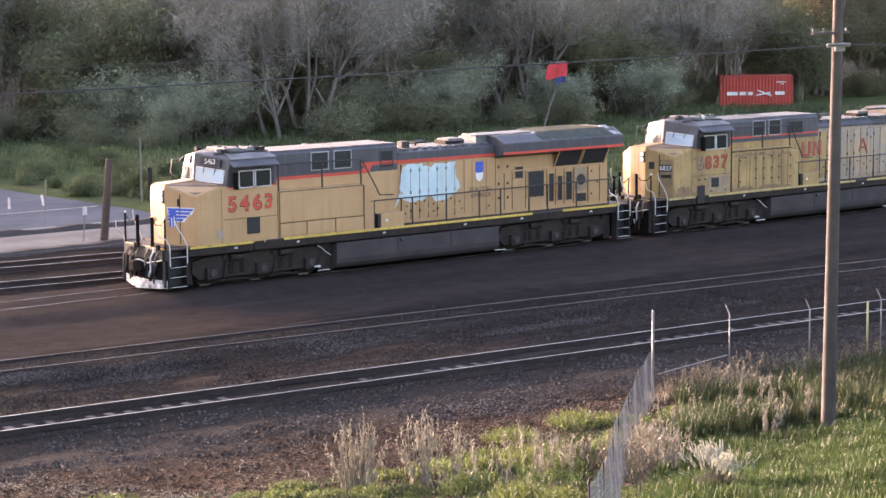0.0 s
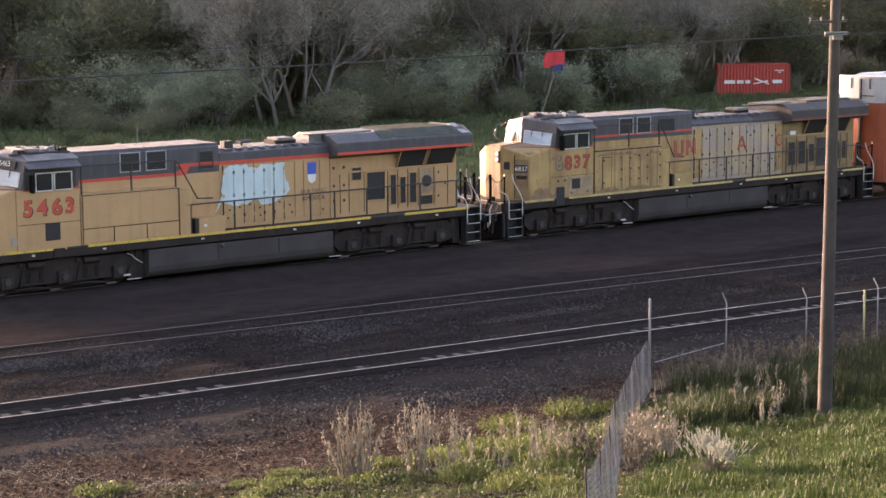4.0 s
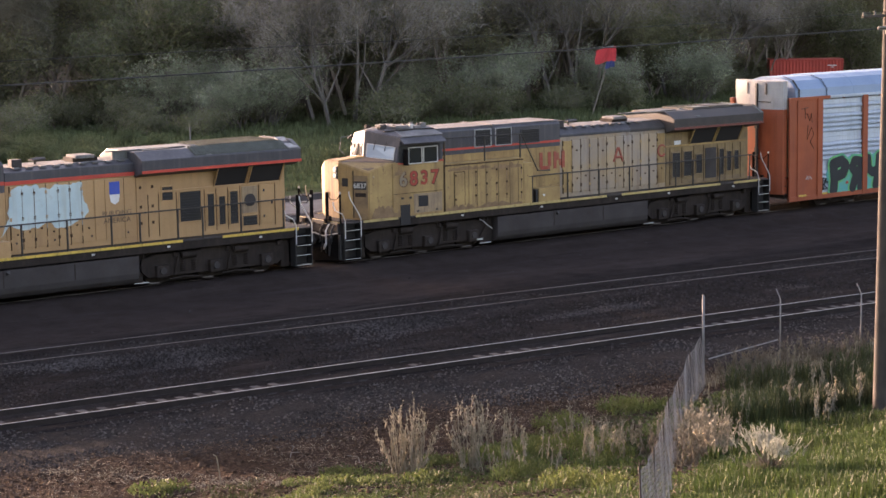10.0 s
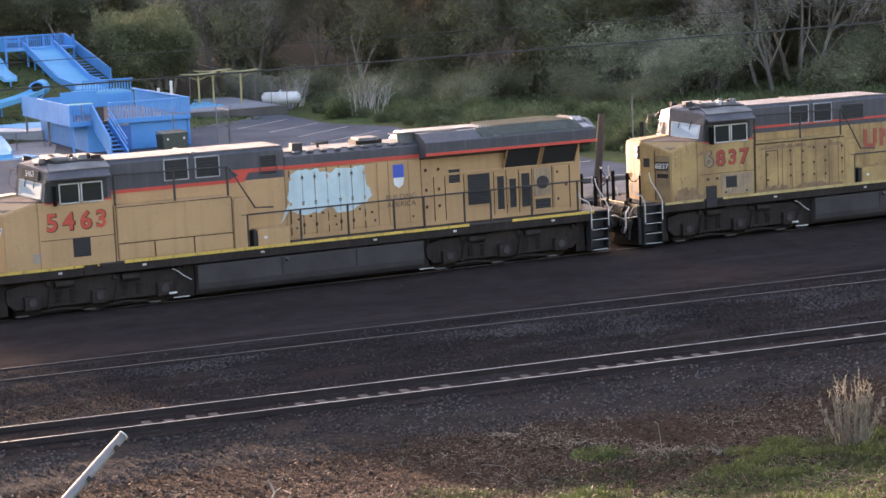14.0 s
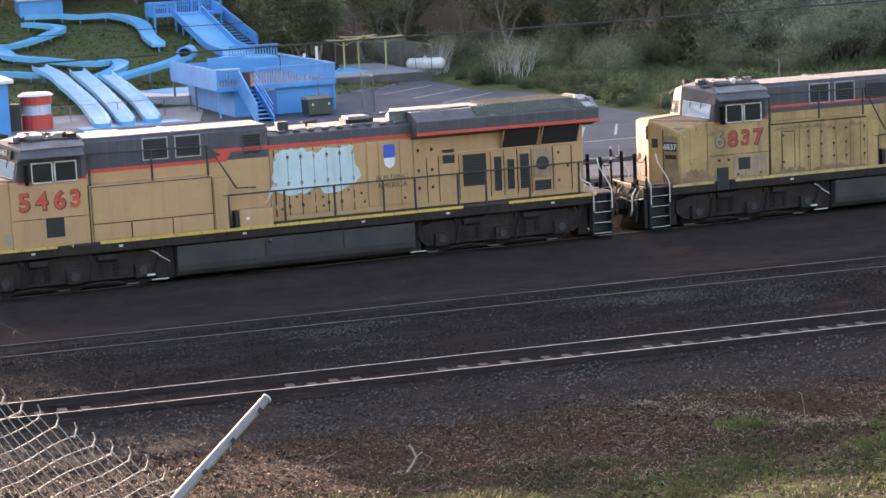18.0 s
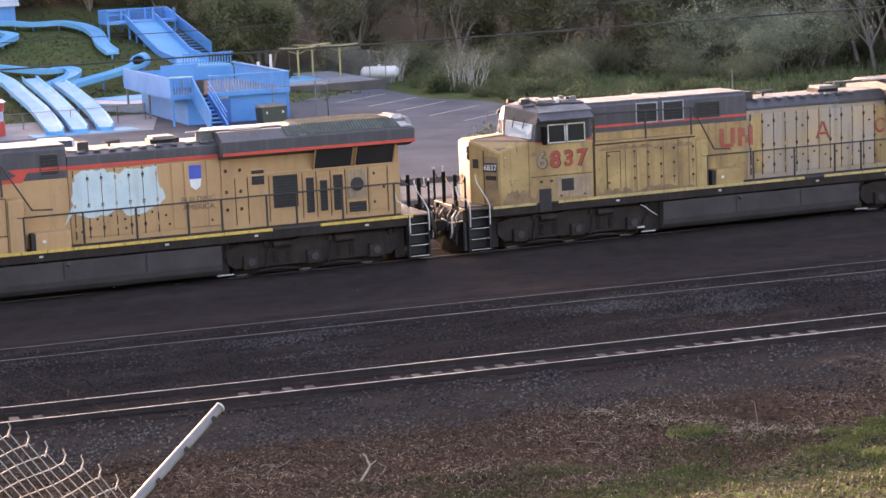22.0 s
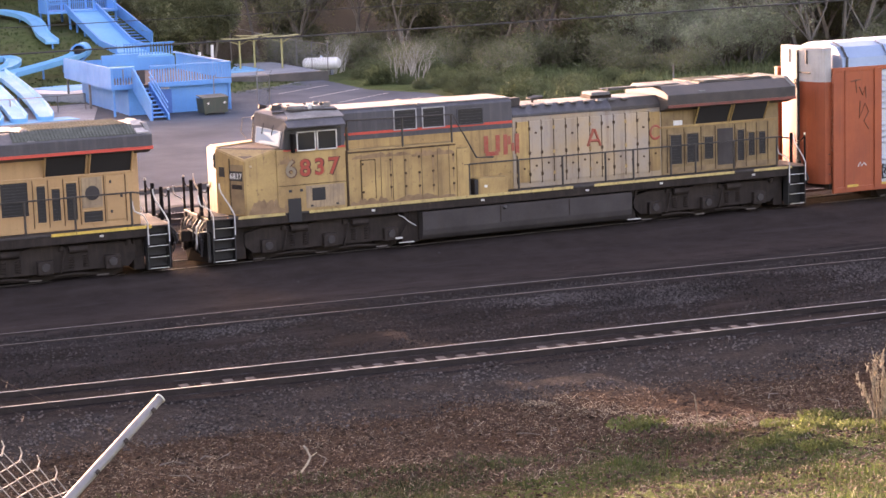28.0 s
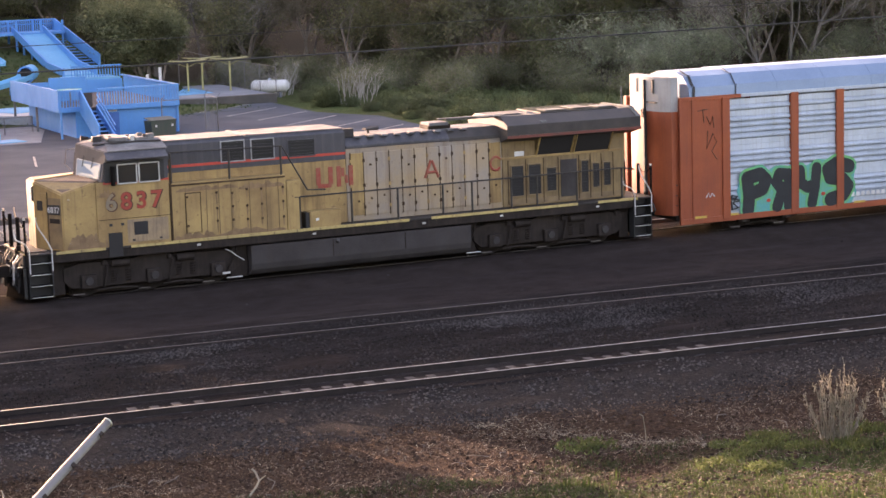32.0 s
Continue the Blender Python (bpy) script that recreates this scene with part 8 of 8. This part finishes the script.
def link_fence(pts, h, label, arms=True):
    th = empty("park_fence", pose(0, 0, 0), label, "fence")
    for (xa, ya), (xb, yb) in zip(pts, pts[1:]):
        n = max(1, int(math.hypot(xb - xa, yb - ya) / 2.6))
        for i in range(n + 1):
            x, y = xa + (xb - xa) * i / n, ya + (yb - ya) * i / n
            z = ground_z(x, y)
            part("fence_pole", rod(bmesh.new(), (x, y, z - 0.1), (x, y, z + h), 0.03, seg=6), GALV_POST, th)
            if arms:
                part("fence_arm", rod(bmesh.new(), (x, y, z + h), (x + 0.2, y, z + h + 0.28), 0.018, seg=5), GALV_POST, th)
        z0, z1 = ground_z(xa, ya), ground_z(xb, yb)
        part("top_rail", rod(bmesh.new(), (xa, ya, z0 + h), (xb, yb, z1 + h), 0.022, seg=6), GALV_POST, th)
        bm = bmesh.new()
        run = math.hypot(xb - xa, yb - ya)
        m = int(run / 0.16)
        for i in range(m):
            for s in (0, 1):
                k0, k1 = i / m, min(max((i + (h / 0.16 if s else -h / 0.16)) / m, 0), 1)
                dz = abs(k1 - k0) * m * 0.16
                rod(bm, (xa + (xb - xa) * k0, ya + (yb - ya) * k0, z0 + (z1 - z0) * k0), (xa + (xb - xa) * k1, ya + (yb - ya) * k1, z0 + (z1 - z0) * k1 + min(dz, h)), 0.004, seg=3, caps=False)
        ob = part("fence_mesh", bm, GALV_POST, th)
        ob["kind"] = "stuff"
    return th


link_fence([(39.0, 82.0), (46.5, 79.5), (46.6, 67.2)], 2.4, "chain-link fence with slanted arms round the pool")
link_fence([(33.2, 49.2), (36.2, 48.4), (36.4, 51.2)], 2.1, "short chain-link fence beside the dumpster")
link_fence([(12, 55.5), (25.8, 55.9), (27.6, 56.6)], 1.1, "low chain-link fence in front of the slides", False)
kb = tagged(part("retaining_kerb", prism(bmesh.new(), [(38.4, 66.7), (46.6, 67.1), (46.4, 67.7), (38.4, 67.3)], -0.4, 0.42, "z"), mat("dark_block_wall", (0.10, 0.09, 0.08), (0.07, 0.065, 0.06), 0.8, 12, 0.9)), "low dark retaining wall along the pool terrace", "kerb", kind="structure")
tagged(part("pool_terrace", prism(bmesh.new(), [(33.9, 62.8), (38.4, 67.3), (46.4, 67.7), (46.5, 79.0), (34.0, 79.0)], -0.4, 0.40, "z"), CONCRETE), "pale concrete pool terrace", "terrace", kind="structure")
tagged(part("wading_pool", prism(bmesh.new(), [(36.0, 69.5), (43.5, 71.2), (43.6, 76.0), (36.5, 76.0)], 0.40, 0.43, "z"), SLIDEBLUE), "shallow blue wading pool", "pool")
for x, y, dz in ((42.5, 73.5, -0.1), (43.9, 74.6, 0.0), (45.1, 72.2, 0.0)):
    sh = empty("shade_canopy", pose(x, y, 0.38), "yellow steel shade canopy on a post beside the pool", "canopy", "yellow shade canopies")
    part("canopy_post", rod(bmesh.new(), (0, 0, 0), (0, 0, 2.2 + dz), 0.07, seg=8), CANARY, sh)
    part("canopy_top", prism(bmesh.new(), [(-1.3, 2.26), (0, 2.16), (1.3, 2.26), (1.3, 2.30), (0, 2.22), (-1.3, 2.30)], -0.3, 0.3, "y"), CANARY, sh)
    sh.location.z += dz
    for k in (-1, 1):
        part("canopy_brace", rod(bmesh.new(), (0, 0, 1.8), (k * 1.0, 0, 2.2), 0.03), CANARY, sh)
for x, y, h in ((38.6, 70.0, 1.6), (39.6, 70.4, 2.0)):
    p_ = empty("pool_post", pose(x, y, 0.38), "white post beside the wading pool", "post", "white pool posts")
    part("shaft", rod(bmesh.new(), (0, 0, 0), (0, 0, h), 0.1, seg=10), WHITE, p_)
tk = empty("gas_tank", pose(48.1, 72.6, ground_z(48, 72)), "white horizontal propane tank on legs by the bushes", "tank")
part("shell", rod(bmesh.new(), (-1.2, 0.5, 0.9), (1.2, -0.6, 0.9), 0.5, seg=20), WHITE, tk, smooth=False)
for k, a in ((-1, (-1.2, 0.5)), (1, (1.2, -0.6))):
    part("tank_end", rod(bmesh.new(), (*a, 0.9), (a[0] + k * 0.22, a[1] - k * 0.1, 0.9), 0.5, 0.25, seg=20), WHITE, tk)
for k in (-0.7, 0.7):
    part("tank_leg", box(bmesh.new(), k - 0.1, k + 0.1, -0.3 - k * 0.4, 0.3 - k * 0.4, -0.2, 0.45), CONCRETE, tk)
part("tank_dome", rod(bmesh.new(), (0, 0, 1.38), (0, 0, 1.55), 0.16, 0.1, seg=10), GALV, tk)
tk.scale = (0.85, 0.85, 0.85)


def car(x, y, turn):
    th = empty("car", pose(x, y, -0.13, 0, 0, turn), "pale silver car parked beyond the yard", "car")
    PAINT = mat("silver_car_paint", (0.55, 0.58, 0.62), (0.5, 0.53, 0.57), 1, 40, 0.25, metal=0.3, bump=0)
    part("body", prism(bmesh.new(), [(-2.2, 0.25), (2.2, 0.25), (2.25, 0.75), (1.2, 0.92), (-1.9, 0.95), (-2.25, 0.8)], -0.88, 0.88, "y", 0.06), PAINT, th)
    part("cabin", prism(bmesh.new(), [(-1.8, 0.93), (1.15, 0.92), (0.45, 1.45), (-1.25, 1.48)], -0.78, 0.78, "y", 0.06), PAINT, th)
    for s in (-1, 1):
        part("side_window", prism(bmesh.new(), [(-1.6, 0.98), (0.95, 0.98), (0.4, 1.38), (-1.2, 1.40)], s * 0.785 - 0.006, s * 0.785 + 0.006, "y"), PANE, th)
        for k in (-1.35, 1.4):
            w_ = part("wheel", rod(bmesh.new(), (k, s * 0.72, 0.32), (k, s * 0.9, 0.32), 0.32, seg=18), BLACK, th)
            part("rim", rod(bmesh.new(), (k, s * 0.9, 0.32), (k, s * 0.91, 0.32), 0.19, seg=14), GALV, w_)
    part("windscreen", prism(bmesh.new(), [(0.50, 1.42), (1.14, 0.95), (1.18, 0.96), (0.53, 1.44)], -0.7, 0.7, "y"), PANE, th)
    part("rear_window", prism(bmesh.new(), [(-1.78, 0.97), (-1.29, 1.43), (-1.33, 1.44), (-1.82, 0.98)], -0.7, 0.7, "y"), PANE, th)
    for s in (-0.6, 0.6):
        part("headlight", box(bmesh.new(), 2.2, 2.27, s - 0.2, s + 0.2, 0.6, 0.75, 0.02), WHITE, th)
        part("tail_light", box(bmesh.new(), -2.27, -2.2, s - 0.18, s + 0.18, 0.65, 0.85, 0.02), RED, th)
    return th


car(18.0, 34.6, 84)

# red shipping container and the flag in the trees
ct = empty("shipping_container", pose(122.8, 58.1, ground_z(124, 56) - 0.02, 0, 0, -39), "red steel shipping container with white lettering bars", "container")
CRED = mat("container_red", (0.42, 0.045, 0.03), (0.33, 0.04, 0.028), 0.8, 14, 0.55, dirt=(0.16, 0.03, 0.02), streak=0.5)
prof = []
for i in range(22):
    x = 0.1 + i * 0.27
    prof += [(x, 0.0), (x + 0.08, 0.035), (x + 0.15, 0.035), (x + 0.22, 0.0)]
part("ribbed_side", prism(bmesh.new(), [(a, b - 0.0) for a, b in prof] + [(6.0, 2.4), (0.05, 2.4)], 0.15, 2.5, "z"), CRED, ct)
for x in (0.0, 5.94):
    boxed("corner_post", CRED, ct, x, x + 0.12, -0.03, 0.1, 0, 2.59, 0.01)
for z in (0.0, 2.47):
    boxed("side_beam", CRED, ct, 0, 6.06, -0.035, 0.1, z, z + 0.13, 0.01)
boxed("container_roof", CRED, ct, 0, 6.06, 0, 2.44, 2.55, 2.6, 0.01)
for x0, x1, z0, z1 in ((0.6, 1.5, 1.0, 1.28), (1.65, 2.2, 1.0, 1.28), (2.35, 2.75, 1.0, 1.28), (4.6, 5.4, 1.02, 1.3), (4.75, 5.5, 2.05, 2.12), (5.05, 5.3, 1.9, 1.97)):
    part("lettering_bar", box(bmesh.new(), x0, x1, -0.05, -0.037, z0, z1), WHITE, ct)
for a, b in (((3.1, 1.42), (4.3, 0.95)), ((3.0, 0.98), (4.2, 1.2))):
    part("emblem_stroke", rod(bmesh.new(), (a[0], -0.05, a[1]), (b[0], -0.05, b[1]), 0.05, 0.09, seg=5), WHITE, ct)
fl = empty("flag", pose(96.3, 48.8, ground_z(96.3, 48.8)), "red and dark blue flag slung from leaning poles among trees", "flag")
FRED = mat("red_cloth", (0.55, 0.04, 0.045), rough=0.8, bump=0)
FBLUE = mat("blue_cloth", (0.03, 0.05, 0.16), rough=0.8, bump=0)
vs, fs = [], []
for i in range(9):
    for j in range(5):
        vs.append((-0.55 + i * 0.235 - j * 0.04, 0.08 * math.sin(i * 1.1 + j * 0.7), 4.62 - j * 0.26 + i * 0.03 - 0.03 * math.sin(i)))
q = [(i * 5 + j, i * 5 + j + 1, i * 5 + j + 6, i * 5 + j + 5) for i in range(8) for j in range(4)]
ob = raw("red_field", vs, q, FRED, fl)
ob["label"] = "red upper cloth"
vs = [(x * 0.42 + 0.55, y - 0.02, z * 0.62 + 0.85) for x, y, z in vs]
ob = raw("blue_field", [v for v in vs], [f for f in q if (f[0] % 5) < 3], FBLUE, fl)
part("flag_pole", rod(bmesh.new(), (-1.0, 0.1, -0.2), (1.1, 0.1, 4.95), 0.05, 0.035, seg=7), BARK_MID, fl)
part("flag_cord", rod(bmesh.new(), (1.05, 0.0, 4.8), (-0.45, 0.0, 4.75), 0.02, seg=5), WHITE, fl)


# ---- woods and brush ----
TWIG_PALE = leaf_mat("pale_twigs", (0.22, 0.205, 0.18), (0.36, 0.34, 0.30), 0.3)
TWIG_GREY = leaf_mat("grey_brown_twigs", (0.18, 0.17, 0.125), (0.29, 0.28, 0.215), 0.5)
BARK_WHITE = mat("bleached_bark", (0.46, 0.43, 0.39), (0.34, 0.32, 0.29), 1.2, 14, 0.9, bump=0.2)
T_BIG = tree(11, 20.0, 0.19, 4, (4, 6), 1.0, 0.05, BARK, LEAF_OLIVE, 2, 0.07, 0.4, stems=3, label="tall bare cottonwood with spreading pale limbs", fork=0.33, twigs=(TWIG_PALE, 4, 0.5, 0.35), lean=0.25)
T_BIG2 = tree(12, 18.0, 0.26, 4, (4, 6), 0.8, 0.25, BARK_MID, LEAF_OLIVE, 3, 0.09, 0.40, stems=2, label="budding tree with grey limbs and olive haze", fork=0.32, twigs=(TWIG_GREY, 4, 0.55, 0.35), lean=0.25)
T_OLIVE = tree(13, 16.0, 0.24, 4, (4, 5), 0.9, 0.15, BARK_MID, LEAF_OLIVE, 12, 0.12, 0.60, label="tree in early olive-green leaf", fork=0.28, twigs=(TWIG_GREY, 4, 0.5, 0.4))
T_BROWN = tree(14, 17.0, 0.20, 4, (4, 6), 0.85, 0.2, BARK_MID, LEAF_TWIG, 3, 0.10, 0.55, stems=2, label="bare brown tree with dense fine twigs", fork=0.29, twigs=(TWIG_GREY, 12, 0.6, 0.45), lean=0.25)
T_DULL = tree(15, 14.0, 0.20, 4, (4, 6), 0.95, 0.1, BARK_MID, LEAF_DULL, 12, 0.12, 0.65, stems=2, label="dull green-brown thicket tree", fork=0.27, twigs=(TWIG_GREY, 6, 0.5, 0.5), lean=0.3)
B_SAGE = tree(16, 4.8, 0.06, 3, (4, 5), 0.75, 0.3, BARK, LEAF_SAGE, 5, 0.085, 0.15, 12, "tall silvery green willow bush", "bush", "willow_bush", 0.38, twigs=(TWIG_PALE, 2, 0.3, 0.2), lean=0.6)
B_BARE = tree(17, 5.2, 0.055, 4, (2, 4), 0.6, 0.45, BARK_WHITE, None, 0, 0.05, 0.12, 8, "pale grey bare bush with upright twigs", "bush", "bare_bush", 0.30, lean=0.36)
B_GREEN = tree(18, 1.25, 0.03, 2, (4, 6), 1.2, 0.2, BARK_DARK, LEAF_GREEN, 16, 0.06, 0.34, 13, "low green bramble at the edge of the meadow", "bush", "bramble", 0.42)
B_DULL = tree(19, 2.4, 0.05, 3, (3, 5), 0.95, 0.3, BARK_DARK, LEAF_DULL, 6, 0.07, 0.32, 10, "tangled dull green brush", "bush", "brush", 0.40, twigs=(TWIG_GREY, 3, 0.3, 0.3), lean=0.7)
T_PARK = tree(20, 11.0, 0.16, 4, (4, 6), 0.75, 0.22, BARK_MID, leaf_mat("park_leaves", (0.15, 0.165, 0.085), (0.25, 0.26, 0.145), 0.6), 14, 0.10, 0.40, stems=6, label="full leafy tree beside the blue deck", fork=0.22, lean=0.28)



def spots(n, xs, ys, seed, keep=None):
    rnd = random.Random(seed)
    out = []
    while len(out) < n:
        x, y = rnd.uniform(*xs), rnd.uniform(*ys)
        if not keep or keep(x, y):
            out.append((x, y))
    return out


def deep(x, y, d=0.0):
    """Behind the line where the woods begin, seen from the slope."""
    return y > 62 - 0.12 * (x - 70) + d if x > 62 else y > 92 + d


def wood_edge(x):
    return 94.0 if x < 44 else (94 - (x - 44) * 1.45 if x < 64 else 65 - 0.1 * (x - 64))


rows = {k: [] for k in "abcde"}
rnd = random.Random(21)
for depth, step in ((1.0, 4.6), (7.0, 5.0), (14.0, 5.6), (23.0, 6.5), (34.0, 8.0), (48.0, 9.0), (64.0, 11.0)):
    x = 42.0 if depth > 2 else 46.0
    while x < 185:
        kind = rnd.choice("abccddee" if depth < 10 else "bcdddeee")
        rows[kind].append((x + rnd.uniform(-1.5, 1.5), wood_edge(x) + depth + rnd.uniform(-2.0, 2.5)))
        x += step * rnd.uniform(0.7, 1.3)
plant(T_BIG, [(77.6, 54.2), (79.8, 57.0), (98.5, 55.0), (93.0, 62.0), (112.0, 57.0)] + rows["a"], "tall bare cottonwoods", 1, 0.85, 1.15)
plant(T_BIG2, [(84, 62), (90, 58), (103, 60)] + rows["b"], "budding trees", 2)
plant(T_OLIVE, [(92.5, 61), (106, 58)] + rows["c"], "olive trees of the woods", 3)
plant(T_BROWN, [(66, 84), (118, 61)] + rows["d"], "brown bare trees of the woods", 4)
plant(T_DULL, [(70, 70)] + rows["e"], "thicket trees of the woods", 5)
plant(B_SAGE, [(70.2, 59.4), (71.8, 58.0), (68.2, 61.0), (69.2, 60.4), (73.8, 58.0), (86, 59), (91, 55.5), (94, 58), (101, 53), (109, 52.5), (68.9, 56.9)], "willow bushes", 6, 0.95, 1.4)
plant(B_BARE, [(48.9, 72.9), (50.0, 62.2), (50.7, 61.4), (49.6, 73.8)], "bare bushes by the gas tank", 7, 0.85, 1.15)
plant(B_GREEN, [(48.6, 66.5), (50.0, 63.0), (49.4, 60.4), (51.2, 58.8), (50.4, 55.6), (49.4, 52.8), (52.6, 56.6), (49.0, 46.8), (50.6, 49.8), (52.0, 53.2), (54.0, 60.4), (49.2, 43.4), (51.0, 45.0), (49.6, 38.5), (51.4, 40.8), (53.0, 49.0), (50.0, 69.0), (54, 45), (56, 50), (50.5, 33.5), (52, 30.5), (53.5, 35.5), (56.5, 40), (51.4, 27.8), (55, 28.5), (58, 33), (61, 30), (58, 45), (60, 52), (63, 42), (48.9, 56.4), (50.2, 57.6), (48.2, 62.0), (49.6, 65.0), (51.6, 61.4), (52.8, 64.4), (48.6, 49.6), (49.9, 51.2), (51.8, 47.6), (48.4, 41.0), (50.0, 36.0), (52.8, 43.2), (54.6, 53.6), (56.0, 57.6), (49.0, 31.0), (50.8, 30.2), (54.0, 32.0), (57.6, 37.0)], "brambles along the car park", 8, 0.45, 1.2)
plant(B_DULL, [(52.5, 66.0), (54.5, 67.5), (57, 62), (59, 66.5), (56, 71), (52, 76), (55.5, 77.5), (61, 69), (47.6, 78.8), (58, 74), (64, 57), (66.5, 54.5), (80, 52.5), (85, 54.5), (96, 53), (99.5, 51), (88, 53), (104, 55.5), (92, 53.5), (111, 55), (116, 58), (119, 60)] + spots(14, (24, 44), (96, 104), 29) + spots(60, (52, 150), (58, 96), 26, lambda x, y: deep(x, y, -6)), "tangled brush", 9, 0.8, 1.6)
T_SMALL = tree(43, 2.3, 0.085, 2, (4, 6), 0.75, 0.35, BARK_DARK, LEAF_GREEN, 110, 0.055, 0.34, 1, "small leafy tree at the edge of the car park", "tree", "small_tree", 0.46)
plant(T_SMALL, [(34.5, 20.9)], "", 3, 1.0, 1.0)
# hilltop row, partly unseen, added to shade the park; gap lets sun in
T_HILL = tree(22, 10.0, 0.14, 3, (4, 6), 0.9, 0.1, BARK_MID, LEAF_DULL, 16, 0.11, 0.6, stems=3, label="low bushy tree along the hilltop", fork=0.28, twigs=(TWIG_GREY, 6, 0.5, 0.4), lean=0.35)
plant(T_HILL, [(x * 2.1 - 34, 100 + 3.5 * math.sin(x * 2.3)) for x in range(37) if not -18 < x * 2.1 - 34 < 13], "hilltop trees", 11, 0.9, 1.1)
plant(T_PARK, [(42.0, 80.8)], "leafy trees by the pool", 10, 0.95, 1.0)
scatter("meadow_grass", 16000, (46, 130, 22, 72), blade_tuft(0.18, 0.5, 5, 0.03), LEAF_GREEN, 27, "rank meadow grass before the woods", "grass", lambda x, y, r: x > 50 + 0.5 * r.random() and noise.noise((x * 0.12, y * 0.12, 2)) > -0.35)
scatter("hill_grass", 5000, (14, 44, 60, 96), blade_tuft(0.06, 0.16, 4, 0.03), BLADE, 28, "mown grass of the slide hill", "grass")


# ---- what moves ----
def motions():
    for th, base in ((loco_a, 34.5), (loco_b, 57.25), (rack, 79.1)):
        walk(th, [(t, pose(base - dist(t), 0, 0)) for t in range(33)])
    for ob, x, r in WHEELSETS:
        walk(ob, [(k / 3, pose(x, 0, r, 0, -math.degrees(dist(k / 3) / r), 0)) for k in range(97)])


motions()
